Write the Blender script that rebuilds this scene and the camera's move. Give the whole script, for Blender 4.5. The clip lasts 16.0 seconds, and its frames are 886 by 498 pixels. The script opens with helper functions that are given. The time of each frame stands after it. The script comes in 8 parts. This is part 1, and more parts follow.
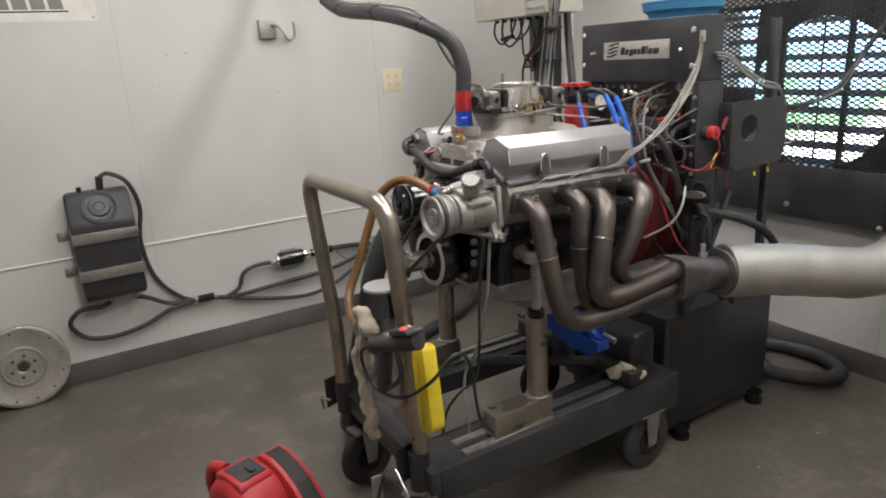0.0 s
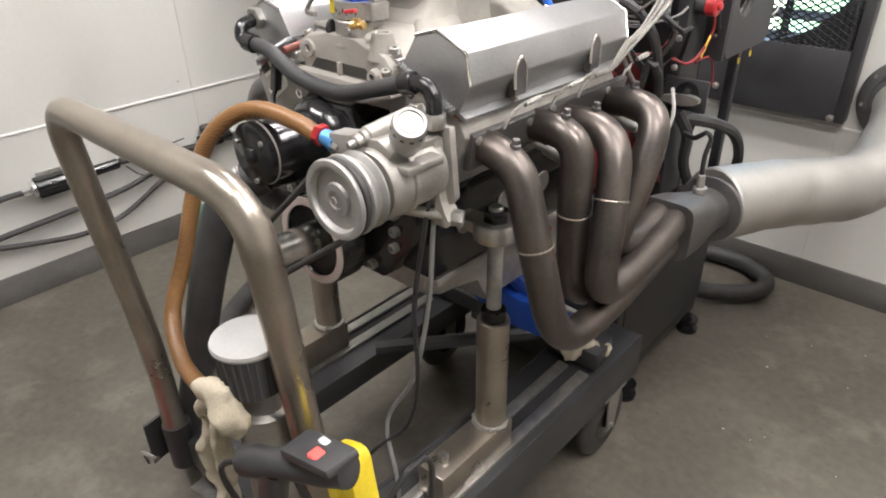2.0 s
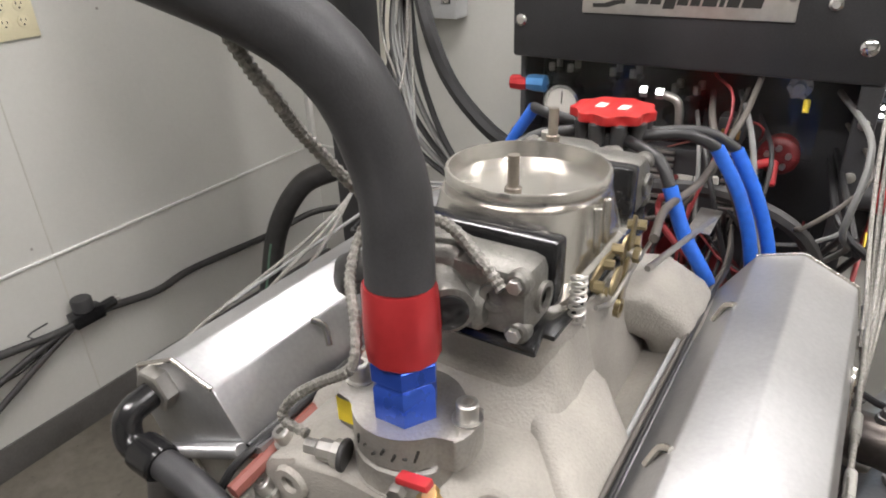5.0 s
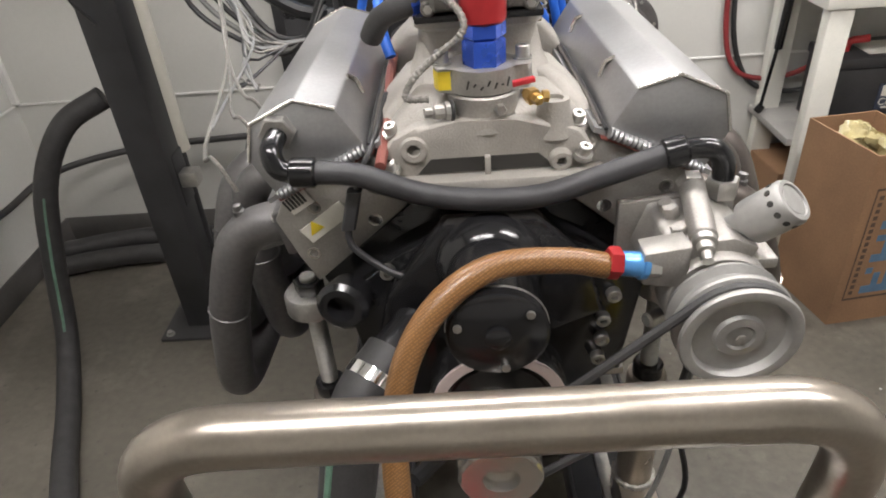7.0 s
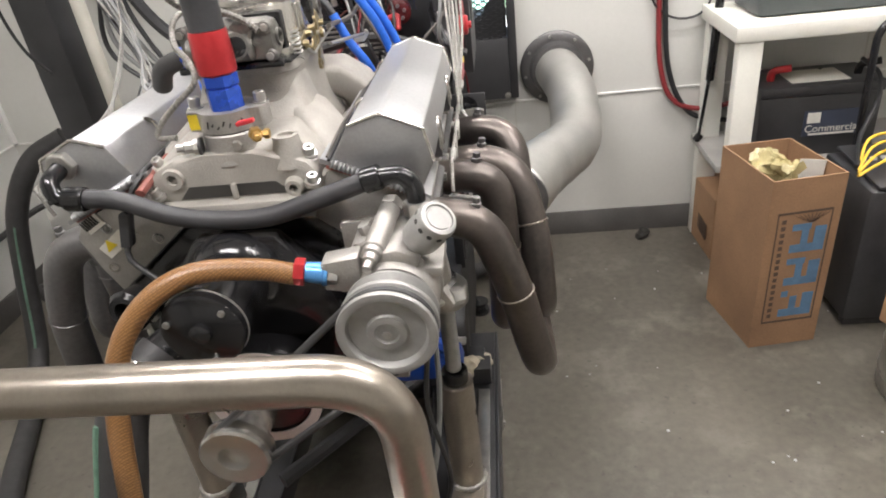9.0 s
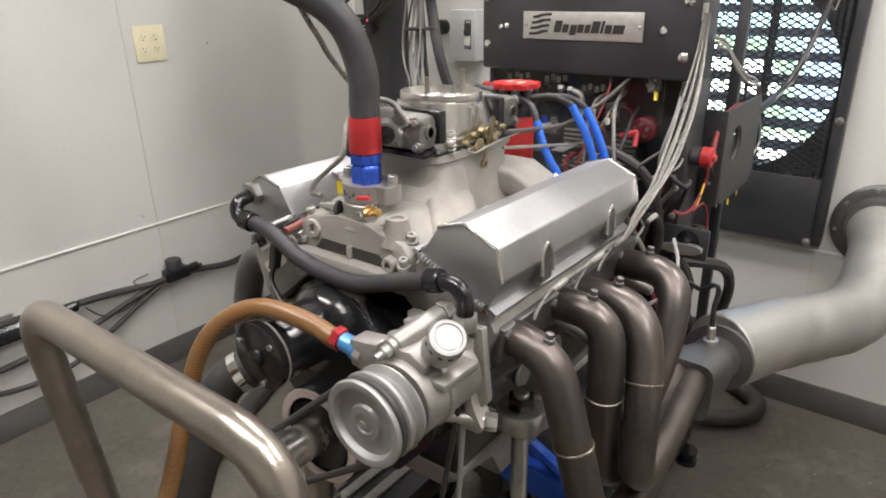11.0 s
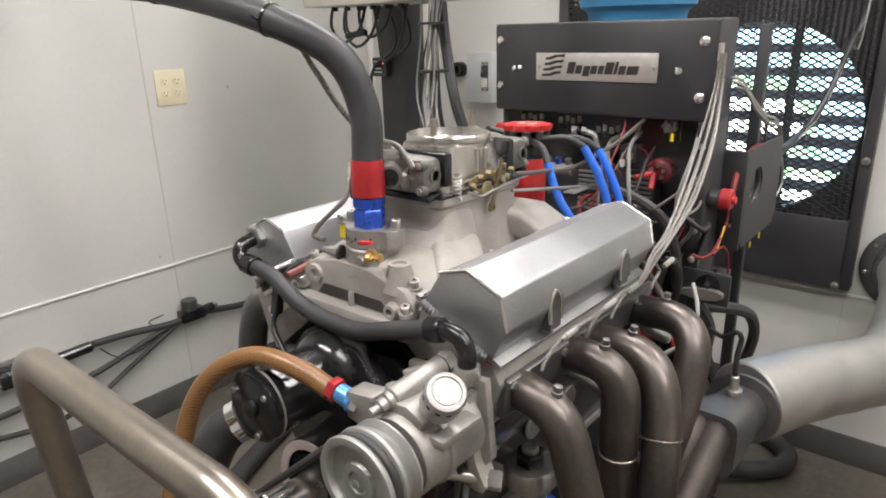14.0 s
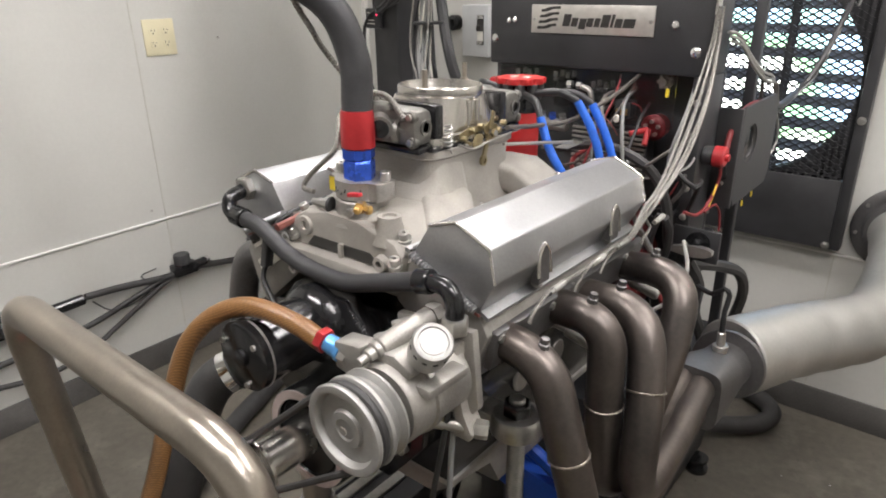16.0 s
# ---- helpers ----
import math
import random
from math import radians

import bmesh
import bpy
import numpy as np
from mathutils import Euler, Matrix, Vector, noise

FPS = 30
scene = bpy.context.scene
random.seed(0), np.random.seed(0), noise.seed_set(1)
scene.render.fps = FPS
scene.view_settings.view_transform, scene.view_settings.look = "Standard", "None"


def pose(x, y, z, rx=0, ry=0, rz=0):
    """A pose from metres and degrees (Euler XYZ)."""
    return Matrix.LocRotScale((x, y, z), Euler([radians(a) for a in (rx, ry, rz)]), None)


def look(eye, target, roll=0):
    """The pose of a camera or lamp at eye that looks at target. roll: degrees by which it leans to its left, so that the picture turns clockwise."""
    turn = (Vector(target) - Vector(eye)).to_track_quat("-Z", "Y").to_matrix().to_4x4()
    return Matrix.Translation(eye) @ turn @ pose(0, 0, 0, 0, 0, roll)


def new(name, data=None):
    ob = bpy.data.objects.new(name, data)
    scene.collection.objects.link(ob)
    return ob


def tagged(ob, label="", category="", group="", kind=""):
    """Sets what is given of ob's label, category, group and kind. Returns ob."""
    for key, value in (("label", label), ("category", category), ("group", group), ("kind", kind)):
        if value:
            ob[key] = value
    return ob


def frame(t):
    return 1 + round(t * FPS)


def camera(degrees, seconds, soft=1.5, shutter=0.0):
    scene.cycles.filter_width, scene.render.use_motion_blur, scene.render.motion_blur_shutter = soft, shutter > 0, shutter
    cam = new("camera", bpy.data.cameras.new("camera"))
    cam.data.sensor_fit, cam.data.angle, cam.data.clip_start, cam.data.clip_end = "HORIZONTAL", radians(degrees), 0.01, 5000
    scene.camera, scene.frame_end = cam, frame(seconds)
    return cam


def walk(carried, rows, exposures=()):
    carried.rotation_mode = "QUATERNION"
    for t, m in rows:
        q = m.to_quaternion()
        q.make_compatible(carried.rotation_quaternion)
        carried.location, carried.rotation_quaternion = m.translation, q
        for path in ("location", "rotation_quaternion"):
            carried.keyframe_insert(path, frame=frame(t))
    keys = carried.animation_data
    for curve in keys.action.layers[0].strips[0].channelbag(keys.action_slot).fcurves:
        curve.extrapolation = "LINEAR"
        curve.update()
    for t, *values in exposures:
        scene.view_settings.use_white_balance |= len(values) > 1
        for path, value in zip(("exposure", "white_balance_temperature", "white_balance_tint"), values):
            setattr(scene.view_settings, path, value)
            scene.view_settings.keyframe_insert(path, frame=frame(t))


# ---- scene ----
cam = camera(67.7, 16.0, soft=1.9, shutter=0.0)
PATH = [
    (0, (1.555, -0.992, 1.325), (-0.098, -0.017, 0.763), -3.4),
    (0.5, (1.318, -0.953, 1.335), (-0.213, 0.200, 0.760), -1.9),
    (1, (1.183, -0.804, 1.295), (-0.258, 0.235, 0.377), -3.1),
    (1.5, (1.052, -0.699, 1.293), (-0.305, 0.341, 0.255), -2.7),
    (2, (0.802, -0.676, 1.300), (-0.371, 0.604, 0.307), -1.0),
    (2.5, (0.651, -0.616, 1.315), (-0.485, 0.740, 0.381), -1.3),
    (3, (0.487, -0.401, 1.331), (-0.805, 0.848, 0.452), -4.7),
    (3.5, (0.348, -0.211, 1.408), (-0.991, 0.981, 0.522), -3.6),
    (3.7, (0.314, -0.161, 1.424), (-1.010, 1.038, 0.528), -2.4),
    (5.8, (0.197, -0.428, 1.417), (-0.496, 1.227, 0.534), -4.2),
    (6, (0.197, -0.490, 1.405), (-0.437, 1.196, 0.537), -4.2),
    (6.5, (0.139, -0.614, 1.394), (-0.276, 1.111, 0.471), -3.7),
    (7, (-0.029, -0.662, 1.351), (-0.097, 1.010, 0.255), -4.7),
    (7.5, (-0.083, -0.683, 1.338), (0.007, 0.947, 0.183), -2.4),
    (8, (-0.055, -0.705, 1.362), (0.077, 0.976, 0.286), -2.5),
    (8.5, (0.128, -0.759, 1.372), (0.138, 0.964, 0.358), -5.1),
    (9, (0.343, -0.764, 1.365), (0.132, 0.954, 0.362), -7.2),
    (9.5, (0.440, -0.667, 1.358), (0.028, 1.111, 0.541), -3.4),
    (10, (0.567, -0.636, 1.360), (-0.475, 0.907, 0.630), -1.4),
    (10.2, (0.612, -0.644, 1.382), (-0.490, 0.838, 0.613), -0.8),
    (12.5, (0.659, -0.616, 1.402), (-0.557, 0.834, 0.755), -1.9),
    (13, (0.653, -0.610, 1.399), (-0.568, 0.848, 0.778), -1.5),
    (13.5, (0.656, -0.599, 1.382), (-0.572, 0.855, 0.769), -1.8),
    (14, (0.645, -0.596, 1.393), (-0.573, 0.857, 0.756), -1.6),
    (14.5, (0.644, -0.596, 1.381), (-0.535, 0.828, 0.619), -1.3),
    (15, (0.662, -0.603, 1.373), (-0.522, 0.816, 0.609), -1.0),
    (15.5, (0.649, -0.594, 1.384), (-0.523, 0.831, 0.612), -0.7),
    (16, (0.651, -0.593, 1.385), (-0.529, 0.835, 0.631), -0.9),
]
EXPOSURE = [(0, 0.04), (0.5, 0.22), (1.0, 0.46), (1.5, 0.72), (2.0, 0.76), (2.5, 0.55), (3.0, 0.30), (3.5, 0.22), (6.0, 0.29), (7.0, 0.42), (7.5, 0.60), (9.0, 0.62), (10.0, 0.34), (12.5, 0.35), (14.5, 0.34), (16.0, 0.36)]
walk(cam, [(t, look(eye, target, roll)) for t, eye, target, roll in PATH], EXPOSURE)

# ---------------------------------------------------------------- light
world = bpy.data.worlds.new("world")
scene.world = world
world.use_nodes = True
wn = world.node_tree
sky = wn.nodes.new("ShaderNodeTexSky")
sky.sky_type, sky.sun_disc = "NISHITA", False
sky.sun_elevation, sky.sun_rotation = radians(48), radians(20)
wn.links.new(sky.outputs[0], wn.nodes["Background"].inputs[0])
wn.nodes["Background"].inputs[1].default_value = 0.12


def area_lamp(name, at, size, power, colour, to):
    d = bpy.data.lights.new(name, "AREA")
    d.shape, d.size, d.size_y, d.energy, d.color = "RECTANGLE", size[0], size[1], power, colour
    ob = new(name, d)
    ob.matrix_world = look(at, to)
    return ob


LAMPS = ((-0.35, -0.75), (-0.35, 0.75), (1.25, -0.35), (1.25, 1.0))
CEILING = 2.62
for lx, ly in LAMPS:
    area_lamp("tube_light", (lx, ly, CEILING - 0.095), (1.15, 0.16), 22.5, (1.0, 0.958, 0.955), (lx, ly, 0))

# ---------------------------------------------------------------- materials


def mat(name, col, rough=0.5, metal=0.0, var=0.12, scale=12.0, grain=160.0, bump=0.05, col2=None, spec=0.5, coat=0.0):
    """Principled surface with stains at a large scale and grain at a small one."""
    m = bpy.data.materials.new(name)
    m.use_nodes = True
    nt = m.node_tree
    N, L = nt.nodes, nt.links
    b = N["Principled BSDF"]
    tc = N.new("ShaderNodeTexCoord")
    n1, n2 = N.new("ShaderNodeTexNoise"), N.new("ShaderNodeTexNoise")
    n1.inputs["Scale"].default_value, n1.inputs["Detail"].default_value = scale, 5
    n2.inputs["Scale"].default_value, n2.inputs["Detail"].default_value = grain, 3
    L.new(tc.outputs["Object"], n1.inputs["Vector"])
    L.new(tc.outputs["Object"], n2.inputs["Vector"])
    mx = N.new("ShaderNodeMath")
    mx.operation = "MULTIPLY_ADD"
    L.new(n2.outputs["Fac"], mx.inputs[0])
    mx.inputs[1].default_value = 0.4
    L.new(n1.outputs["Fac"], mx.inputs[2])
    ramp = N.new("ShaderNodeMapRange")
    ramp.inputs["From Min"].default_value, ramp.inputs["From Max"].default_value = 0.45, 0.95
    L.new(mx.outputs[0], ramp.inputs["Value"])
    mix = N.new("ShaderNodeMix")
    mix.data_type = "RGBA"
    lo = [max(0, c * (1 - var)) for c in col] if col2 is None else col2
    hi = [min(1, c * (1 + var)) for c in col] if col2 is None else col
    mix.inputs[6].default_value, mix.inputs[7].default_value = (*lo, 1), (*hi, 1)
    L.new(ramp.outputs[0], mix.inputs[0])
    L.new(mix.outputs[2], b.inputs["Base Color"])
    r = N.new("ShaderNodeMapRange")
    r.inputs["To Min"].default_value, r.inputs["To Max"].default_value = max(0.03, rough - 0.09), min(1, rough + 0.09)
    L.new(n1.outputs["Fac"], r.inputs["Value"])
    L.new(r.outputs[0], b.inputs["Roughness"])
    b.inputs["Metallic"].default_value = metal
    b.inputs["Specular IOR Level"].default_value = spec
    b.inputs["Coat Weight"].default_value = coat
    if bump:
        bp = N.new("ShaderNodeBump")
        bp.inputs["Strength"].default_value, bp.inputs["Distance"].default_value = bump, 0.002
        L.new(n2.outputs["Fac"], bp.inputs["Height"])
        L.new(bp.outputs[0], b.inputs["Normal"])
    return m


def glow(name, col, power):
    m = bpy.data.materials.new(name)
    m.use_nodes = True
    b = m.node_tree.nodes["Principled BSDF"]
    b.inputs["Base Color"].default_value = (*col, 1)
    b.inputs["Emission Color"].default_value = (*col, 1)
    b.inputs["Emission Strength"].default_value = power
    return m


WALL = mat("wall_paint", (0.58, 0.575, 0.542), 0.42, var=0.05, scale=2.5, grain=90, bump=0.06)
TRIMW = mat("white_trim", (0.80, 0.79, 0.76), 0.4, var=0.05)
JOINT = mat("panel_joint", (0.52, 0.51, 0.46), 0.6)
CEIL = mat("ceiling_paint", (0.76, 0.755, 0.73), 0.7, var=0.04, scale=3)
BASE = mat("vinyl_base", (0.105, 0.10, 0.095), 0.45, var=0.3, scale=6)
BLACK = mat("black_powder_coat", (0.034, 0.034, 0.036), 0.44, var=0.4, scale=8, grain=400, bump=0.08)
BLACKG = mat("gloss_black", (0.012, 0.012, 0.013), 0.18, var=0.3, scale=20)
RUBBER = mat("black_rubber", (0.038, 0.037, 0.037), 0.55, var=0.35, scale=25, grain=300)
HOSEB = mat("rubber_hose", (0.032, 0.032, 0.034), 0.5, var=0.3, scale=30, grain=500, bump=0.1)
PLASTIC = mat("black_plastic", (0.038, 0.038, 0.04), 0.42, var=0.25, scale=15)
CAST = mat("cast_aluminium", (0.35, 0.33, 0.298), 0.62, 0.30, var=0.16, scale=22, grain=420, bump=0.4)
CASTD = mat("dull_cast_aluminium", (0.36, 0.345, 0.32), 0.48, 0.72, var=0.22, scale=25, grain=380, bump=0.3)
SHEET = mat("sheet_aluminium", (0.385, 0.387, 0.39), 0.43, 0.86, var=0.14, scale=9, grain=240, bump=0.06)
POLISH = mat("machined_aluminium", (0.52, 0.50, 0.465), 0.24, 0.9, var=0.10, scale=20, grain=200, bump=0.05)
CHROME = mat("chrome", (0.85, 0.85, 0.85), 0.1, 1.0, var=0.04)
STEEL = mat("raw_steel", (0.385, 0.345, 0.295), 0.30, 0.9, var=0.16, scale=14, grain=220, bump=0.08)
ZINC = mat("zinc_steel", (0.45, 0.44, 0.415), 0.36, 0.88, var=0.18, scale=40)
HEADER = mat("heat_stained_steel", (0.165, 0.140, 0.124), 0.38, 0.85, var=0.32, scale=11, grain=150, bump=0.14, col2=(0.095, 0.085, 0.08))
HEADERB = mat("grey_burnt_steel", (0.165, 0.16, 0.16), 0.44, 0.82, var=0.28, scale=9, grain=150, bump=0.16)
GALV = mat("galvanised_duct", (0.45, 0.445, 0.42), 0.45, 0.72, var=0.12, scale=10, grain=120, bump=0.12)
CARBG = mat("grey_carburetor_casting", (0.18, 0.174, 0.16), 0.44, 0.7, var=0.3, scale=45, grain=380, bump=0.35)
CABLEB = mat("brown_grey_cable", (0.085, 0.075, 0.066), 0.5, var=0.2, scale=60)
PULLEY = mat("spun_aluminium", (0.36, 0.355, 0.34), 0.50, 0.65, var=0.14, scale=30)
BRASS = mat("brass", (0.55, 0.36, 0.13), 0.34, 0.9, var=0.2, scale=40)
ZDICH = mat("gold_zinc", (0.27, 0.22, 0.125), 0.4, 0.8, var=0.3, scale=60)
REDAN = mat("red_anodised", (0.48, 0.035, 0.04), 0.3, 0.55, var=0.12, scale=30)
BLUEAN = mat("blue_anodised", (0.03, 0.09, 0.50), 0.28, 0.6, var=0.12, scale=30)
BLUELT = mat("light_blue_anodised", (0.12, 0.36, 0.75), 0.3, 0.6, var=0.1, scale=30)
BLUEW = mat("blue_wire_sleeve", (0.02, 0.13, 0.60), 0.45, var=0.15, scale=40)
BLUEP = mat("blue_paint", (0.015, 0.075, 0.42), 0.35, var=0.15, scale=20)
BLUEB = mat("blue_bucket_plastic", (0.05, 0.22, 0.42), 0.45, var=0.1, scale=10)
REDP = mat("red_plastic", (0.46, 0.028, 0.034), 0.42, var=0.16, scale=9, grain=120, bump=0.08)
REDD = mat("dark_red_paint", (0.13, 0.012, 0.014), 0.4, var=0.2)
DISTR = mat("red_distributor", (0.42, 0.02, 0.02), 0.33, var=0.1, scale=30)
YELLOW = mat("yellow_plastic", (0.72, 0.55, 0.03), 0.5, var=0.15, scale=10)
YELW = mat("yellow_cable_jacket", (0.75, 0.5, 0.05), 0.45)


def braided(name, thread, gap, size):
    """A clear hose over a criss-cross braid."""
    m = bpy.data.materials.new(name)
    m.use_nodes = True
    nt = m.node_tree
    bs = nt.nodes["Principled BSDF"]
    tc = nt.nodes.new("ShaderNodeTexCoord")
    waves = []
    for k, d in enumerate(((1, 1, 1), (1, -1, 1), (-1, 1, 1))):
        mp = nt.nodes.new("ShaderNodeMapping")
        mp.inputs["Scale"].default_value = [size * v for v in d]
        wv = nt.nodes.new("ShaderNodeTexWave")
        wv.bands_direction = "DIAGONAL"
        wv.inputs["Scale"].default_value = 1.0
        wv.inputs["Distortion"].default_value = 0.6
        nt.links.new(tc.outputs["Object"], mp.inputs["Vector"])
        nt.links.new(mp.outputs["Vector"], wv.inputs["Vector"])
        waves.append(wv.outputs["Fac"])
    mx = nt.nodes.new("ShaderNodeMath")
    mx.operation = "MAXIMUM"
    nt.links.new(waves[0], mx.inputs[0])
    nt.links.new(waves[1], mx.inputs[1])
    mx2 = nt.nodes.new("ShaderNodeMath")
    mx2.operation = "MULTIPLY"
    nt.links.new(mx.outputs[0], mx2.inputs[0])
    nt.links.new(waves[2], mx2.inputs[1])
    rp = nt.nodes.new("ShaderNodeValToRGB")
    rp.color_ramp.elements[0].color = (*gap, 1)
    rp.color_ramp.elements[0].position = 0.15
    rp.color_ramp.elements[1].color = (*thread, 1)
    rp.color_ramp.elements[1].position = 0.75
    nt.links.new(mx2.outputs[0], rp.inputs["Fac"])
    nt.links.new(rp.outputs["Color"], bs.inputs["Base Color"])
    bp = nt.nodes.new("ShaderNodeBump")
    bp.inputs["Strength"].default_value = 0.25
    bp.inputs["Distance"].default_value = 0.0006
    nt.links.new(mx2.outputs[0], bp.inputs["Height"])
    nt.links.new(bp.outputs["Normal"], bs.inputs["Normal"])
    bs.inputs["Roughness"].default_value = 0.3
    return m


GOLDH = braided("amber_hose", (0.27, 0.138, 0.05), (0.155, 0.075, 0.027), 140.0)
BRAID = mat("braided_sleeve", (0.24, 0.23, 0.21), 0.42, 0.5, var=0.4, scale=300, grain=600, bump=0.6)
GREYW = mat("grey_cable", (0.20, 0.20, 0.195), 0.5)
WHITEW = mat("white_cable", (0.36, 0.35, 0.325), 0.5)
BLKW = mat("black_cable", (0.02, 0.02, 0.021), 0.45)
REDW = mat("red_cable", (0.22, 0.025, 0.028), 0.5)
BROWNG = mat("brown_gasket", (0.22, 0.07, 0.055), 0.6)
IVORY = mat("ivory_plastic", (0.72, 0.66, 0.46), 0.4, var=0.05)
# near black for dark marks, also painted as the shade inside slots and holes
SLOT = mat("dark_slot", (0.03, 0.028, 0.025), 0.7)
BEIGE = mat("beige_enclosure", (0.62, 0.60, 0.52), 0.45, var=0.06)
GREYBOX = mat("grey_steel_box", (0.46, 0.47, 0.47), 0.42, var=0.08)
SIGN = mat("brushed_sign", (0.60, 0.58, 0.54), 0.4, 0.75, var=0.1, scale=60)
CARD = mat("cardboard", (0.36, 0.21, 0.115), 0.8, var=0.22, scale=5, grain=200, bump=0.12, col2=(0.22, 0.125, 0.07))
CARDD = mat("cardboard_print", (0.10, 0.065, 0.045), 0.8, var=0.2)
CARDB = mat("blue_print", (0.10, 0.19, 0.30), 0.8, var=0.2, scale=25)
PAPER = mat("paper", (0.70, 0.68, 0.62), 0.8)
CLOTH = mat("dirty_cloth", (0.44, 0.39, 0.30), 0.9, var=0.22, scale=16, grain=300, bump=0.4)
PINK = mat("pale_pink_ring", (0.66, 0.56, 0.53), 0.45, 0.1, var=0.12)
IRON = mat("flywheel_iron", (0.36, 0.34, 0.31), 0.5, 0.7, var=0.25, scale=8, grain=80, bump=0.15)
FILTER = mat("filter_pleats", (0.06, 0.06, 0.065), 0.6)
FILTOP = mat("filter_top", (0.40, 0.40, 0.39), 0.4, 0.3, var=0.1)
GREENT = mat("green_stripe", (0.12, 0.22, 0.16), 0.55, var=0.3, scale=30)
LED = glow("red_led", (1.0, 0.05, 0.12), 3.0)
REDDISP = glow("red_display", (1.0, 0.06, 0.05), 0.8)


def floor_material():
    m = mat("sealed_concrete", (0.160, 0.145, 0.118), 0.36, var=0.3, scale=1.3, grain=40, bump=0.05, col2=(0.070, 0.063, 0.051))
    nt = m.node_tree
    N, L = nt.nodes, nt.links
    b = N["Principled BSDF"]
    tc = N.new("ShaderNodeTexCoord")
    n = N.new("ShaderNodeTexNoise")
    n.inputs["Scale"].default_value, n.inputs["Detail"].default_value, n.inputs["Roughness"].default_value = 5.5, 8, 0.65
    L.new(tc.outputs["Object"], n.inputs["Vector"])
    rng = N.new("ShaderNodeMapRange")
    rng.inputs["From Min"].default_value, rng.inputs["From Max"].default_value = 0.52, 0.72
    rng.inputs["To Max"].default_value = 0.75
    L.new(n.outputs["Fac"], rng.inputs["Value"])
    old = b.inputs["Base Color"].links[0].from_socket
    mix = N.new("ShaderNodeMix")
    mix.data_type = "RGBA"
    L.new(old, mix.inputs[6])
    mix.inputs[7].default_value = (0.21, 0.195, 0.164, 1)
    L.new(rng.outputs[0], mix.inputs[0])
    v = N.new("ShaderNodeTexNoise")
    v.inputs["Scale"].default_value, v.inputs["Detail"].default_value = 46, 5
    L.new(tc.outputs["Object"], v.inputs["Vector"])
    vr = N.new("ShaderNodeMapRange")
    vr.inputs["From Min"].default_value, vr.inputs["From Max"].default_value = 0.64, 0.72
    vr.inputs["To Max"].default_value = 0.6
    L.new(v.outputs["Fac"], vr.inputs["Value"])
    mix2 = N.new("ShaderNodeMix")
    mix2.data_type = "RGBA"
    L.new(mix.outputs[2], mix2.inputs[6])
    mix2.inputs[7].default_value = (0.06, 0.055, 0.048, 1)
    L.new(vr.outputs[0], mix2.inputs[0])
    L.new(mix2.outputs[2], b.inputs["Base Color"])
    return m


FLOOR = floor_material()

# ---------------------------------------------------------------- mesh helpers


def link_mesh(name, bm, material, angle=38):
    bmesh.ops.recalc_face_normals(bm, faces=bm.faces[:])
    me = bpy.data.meshes.new(name)
    bm.to_mesh(me)
    bm.free()
    me.materials.append(material)
    me.polygons.foreach_set("use_smooth", [True] * len(me.polygons))
    me.set_sharp_from_angle(angle=radians(angle))
    return new(name, me)


def part(name, bm, material, parent, label=""):
    ob = link_mesh(name, bm, material)
    ob.parent = parent
    return tagged(ob, label)


MOUNT = Matrix()


def thing(name, label, category, group="", kind="", at=(0, 0, 0)):
    ob = new(name)
    ob.matrix_world = MOUNT @ Matrix.Translation(at)
    ob.empty_display_size = 0.05
    return tagged(ob, label, category, group, kind)


def single(name, bm, material, label, category, group="", kind=""):
    ob = link_mesh(name, bm, material)
    ob.matrix_world = MOUNT
    return tagged(ob, label, category, group, kind)


def box(x0, x1, y0, y1, z0, z1, bevel=0.0, bm=None):
    bm = bm or bmesh.new()
    vs = [bm.verts.new((x, y, z)) for x in (x0, x1) for y in (y0, y1) for z in (z0, z1)]
    fs = [bm.faces.new([vs[i] for i in f]) for f in ((0, 1, 3, 2), (4, 6, 7, 5), (0, 4, 5, 1), (2, 3, 7, 6), (0, 2, 6, 4), (1, 5, 7, 3))]
    if bevel:
        bmesh.ops.bevel(bm, geom=list({e for f in fs for e in f.edges}), offset=bevel, segments=2, affect="EDGES", profile=0.5)
    return bm


def prism(pts, axis, a, b, bevel=0.0, bm=None):
    """A polygon of the two other axes, pulled along axis from a to b."""
    bm = bm or bmesh.new()

    def place(p, c):
        return {"x": (c, p[0], p[1]), "y": (p[0], c, p[1]), "z": (p[0], p[1], c)}[axis]
    lo = [bm.verts.new(place(p, a)) for p in pts]
    hi = [bm.verts.new(place(p, b)) for p in pts]
    n = len(pts)
    fs = [bm.faces.new(lo), bm.faces.new(hi)]
    fs += [bm.faces.new((lo[i], lo[(i + 1) % n], hi[(i + 1) % n], hi[i])) for i in range(n)]
    if bevel:
        bmesh.ops.bevel(bm, geom=list({e for f in fs for e in f.edges}), offset=bevel, segments=2, affect="EDGES", profile=0.5)
    return bm


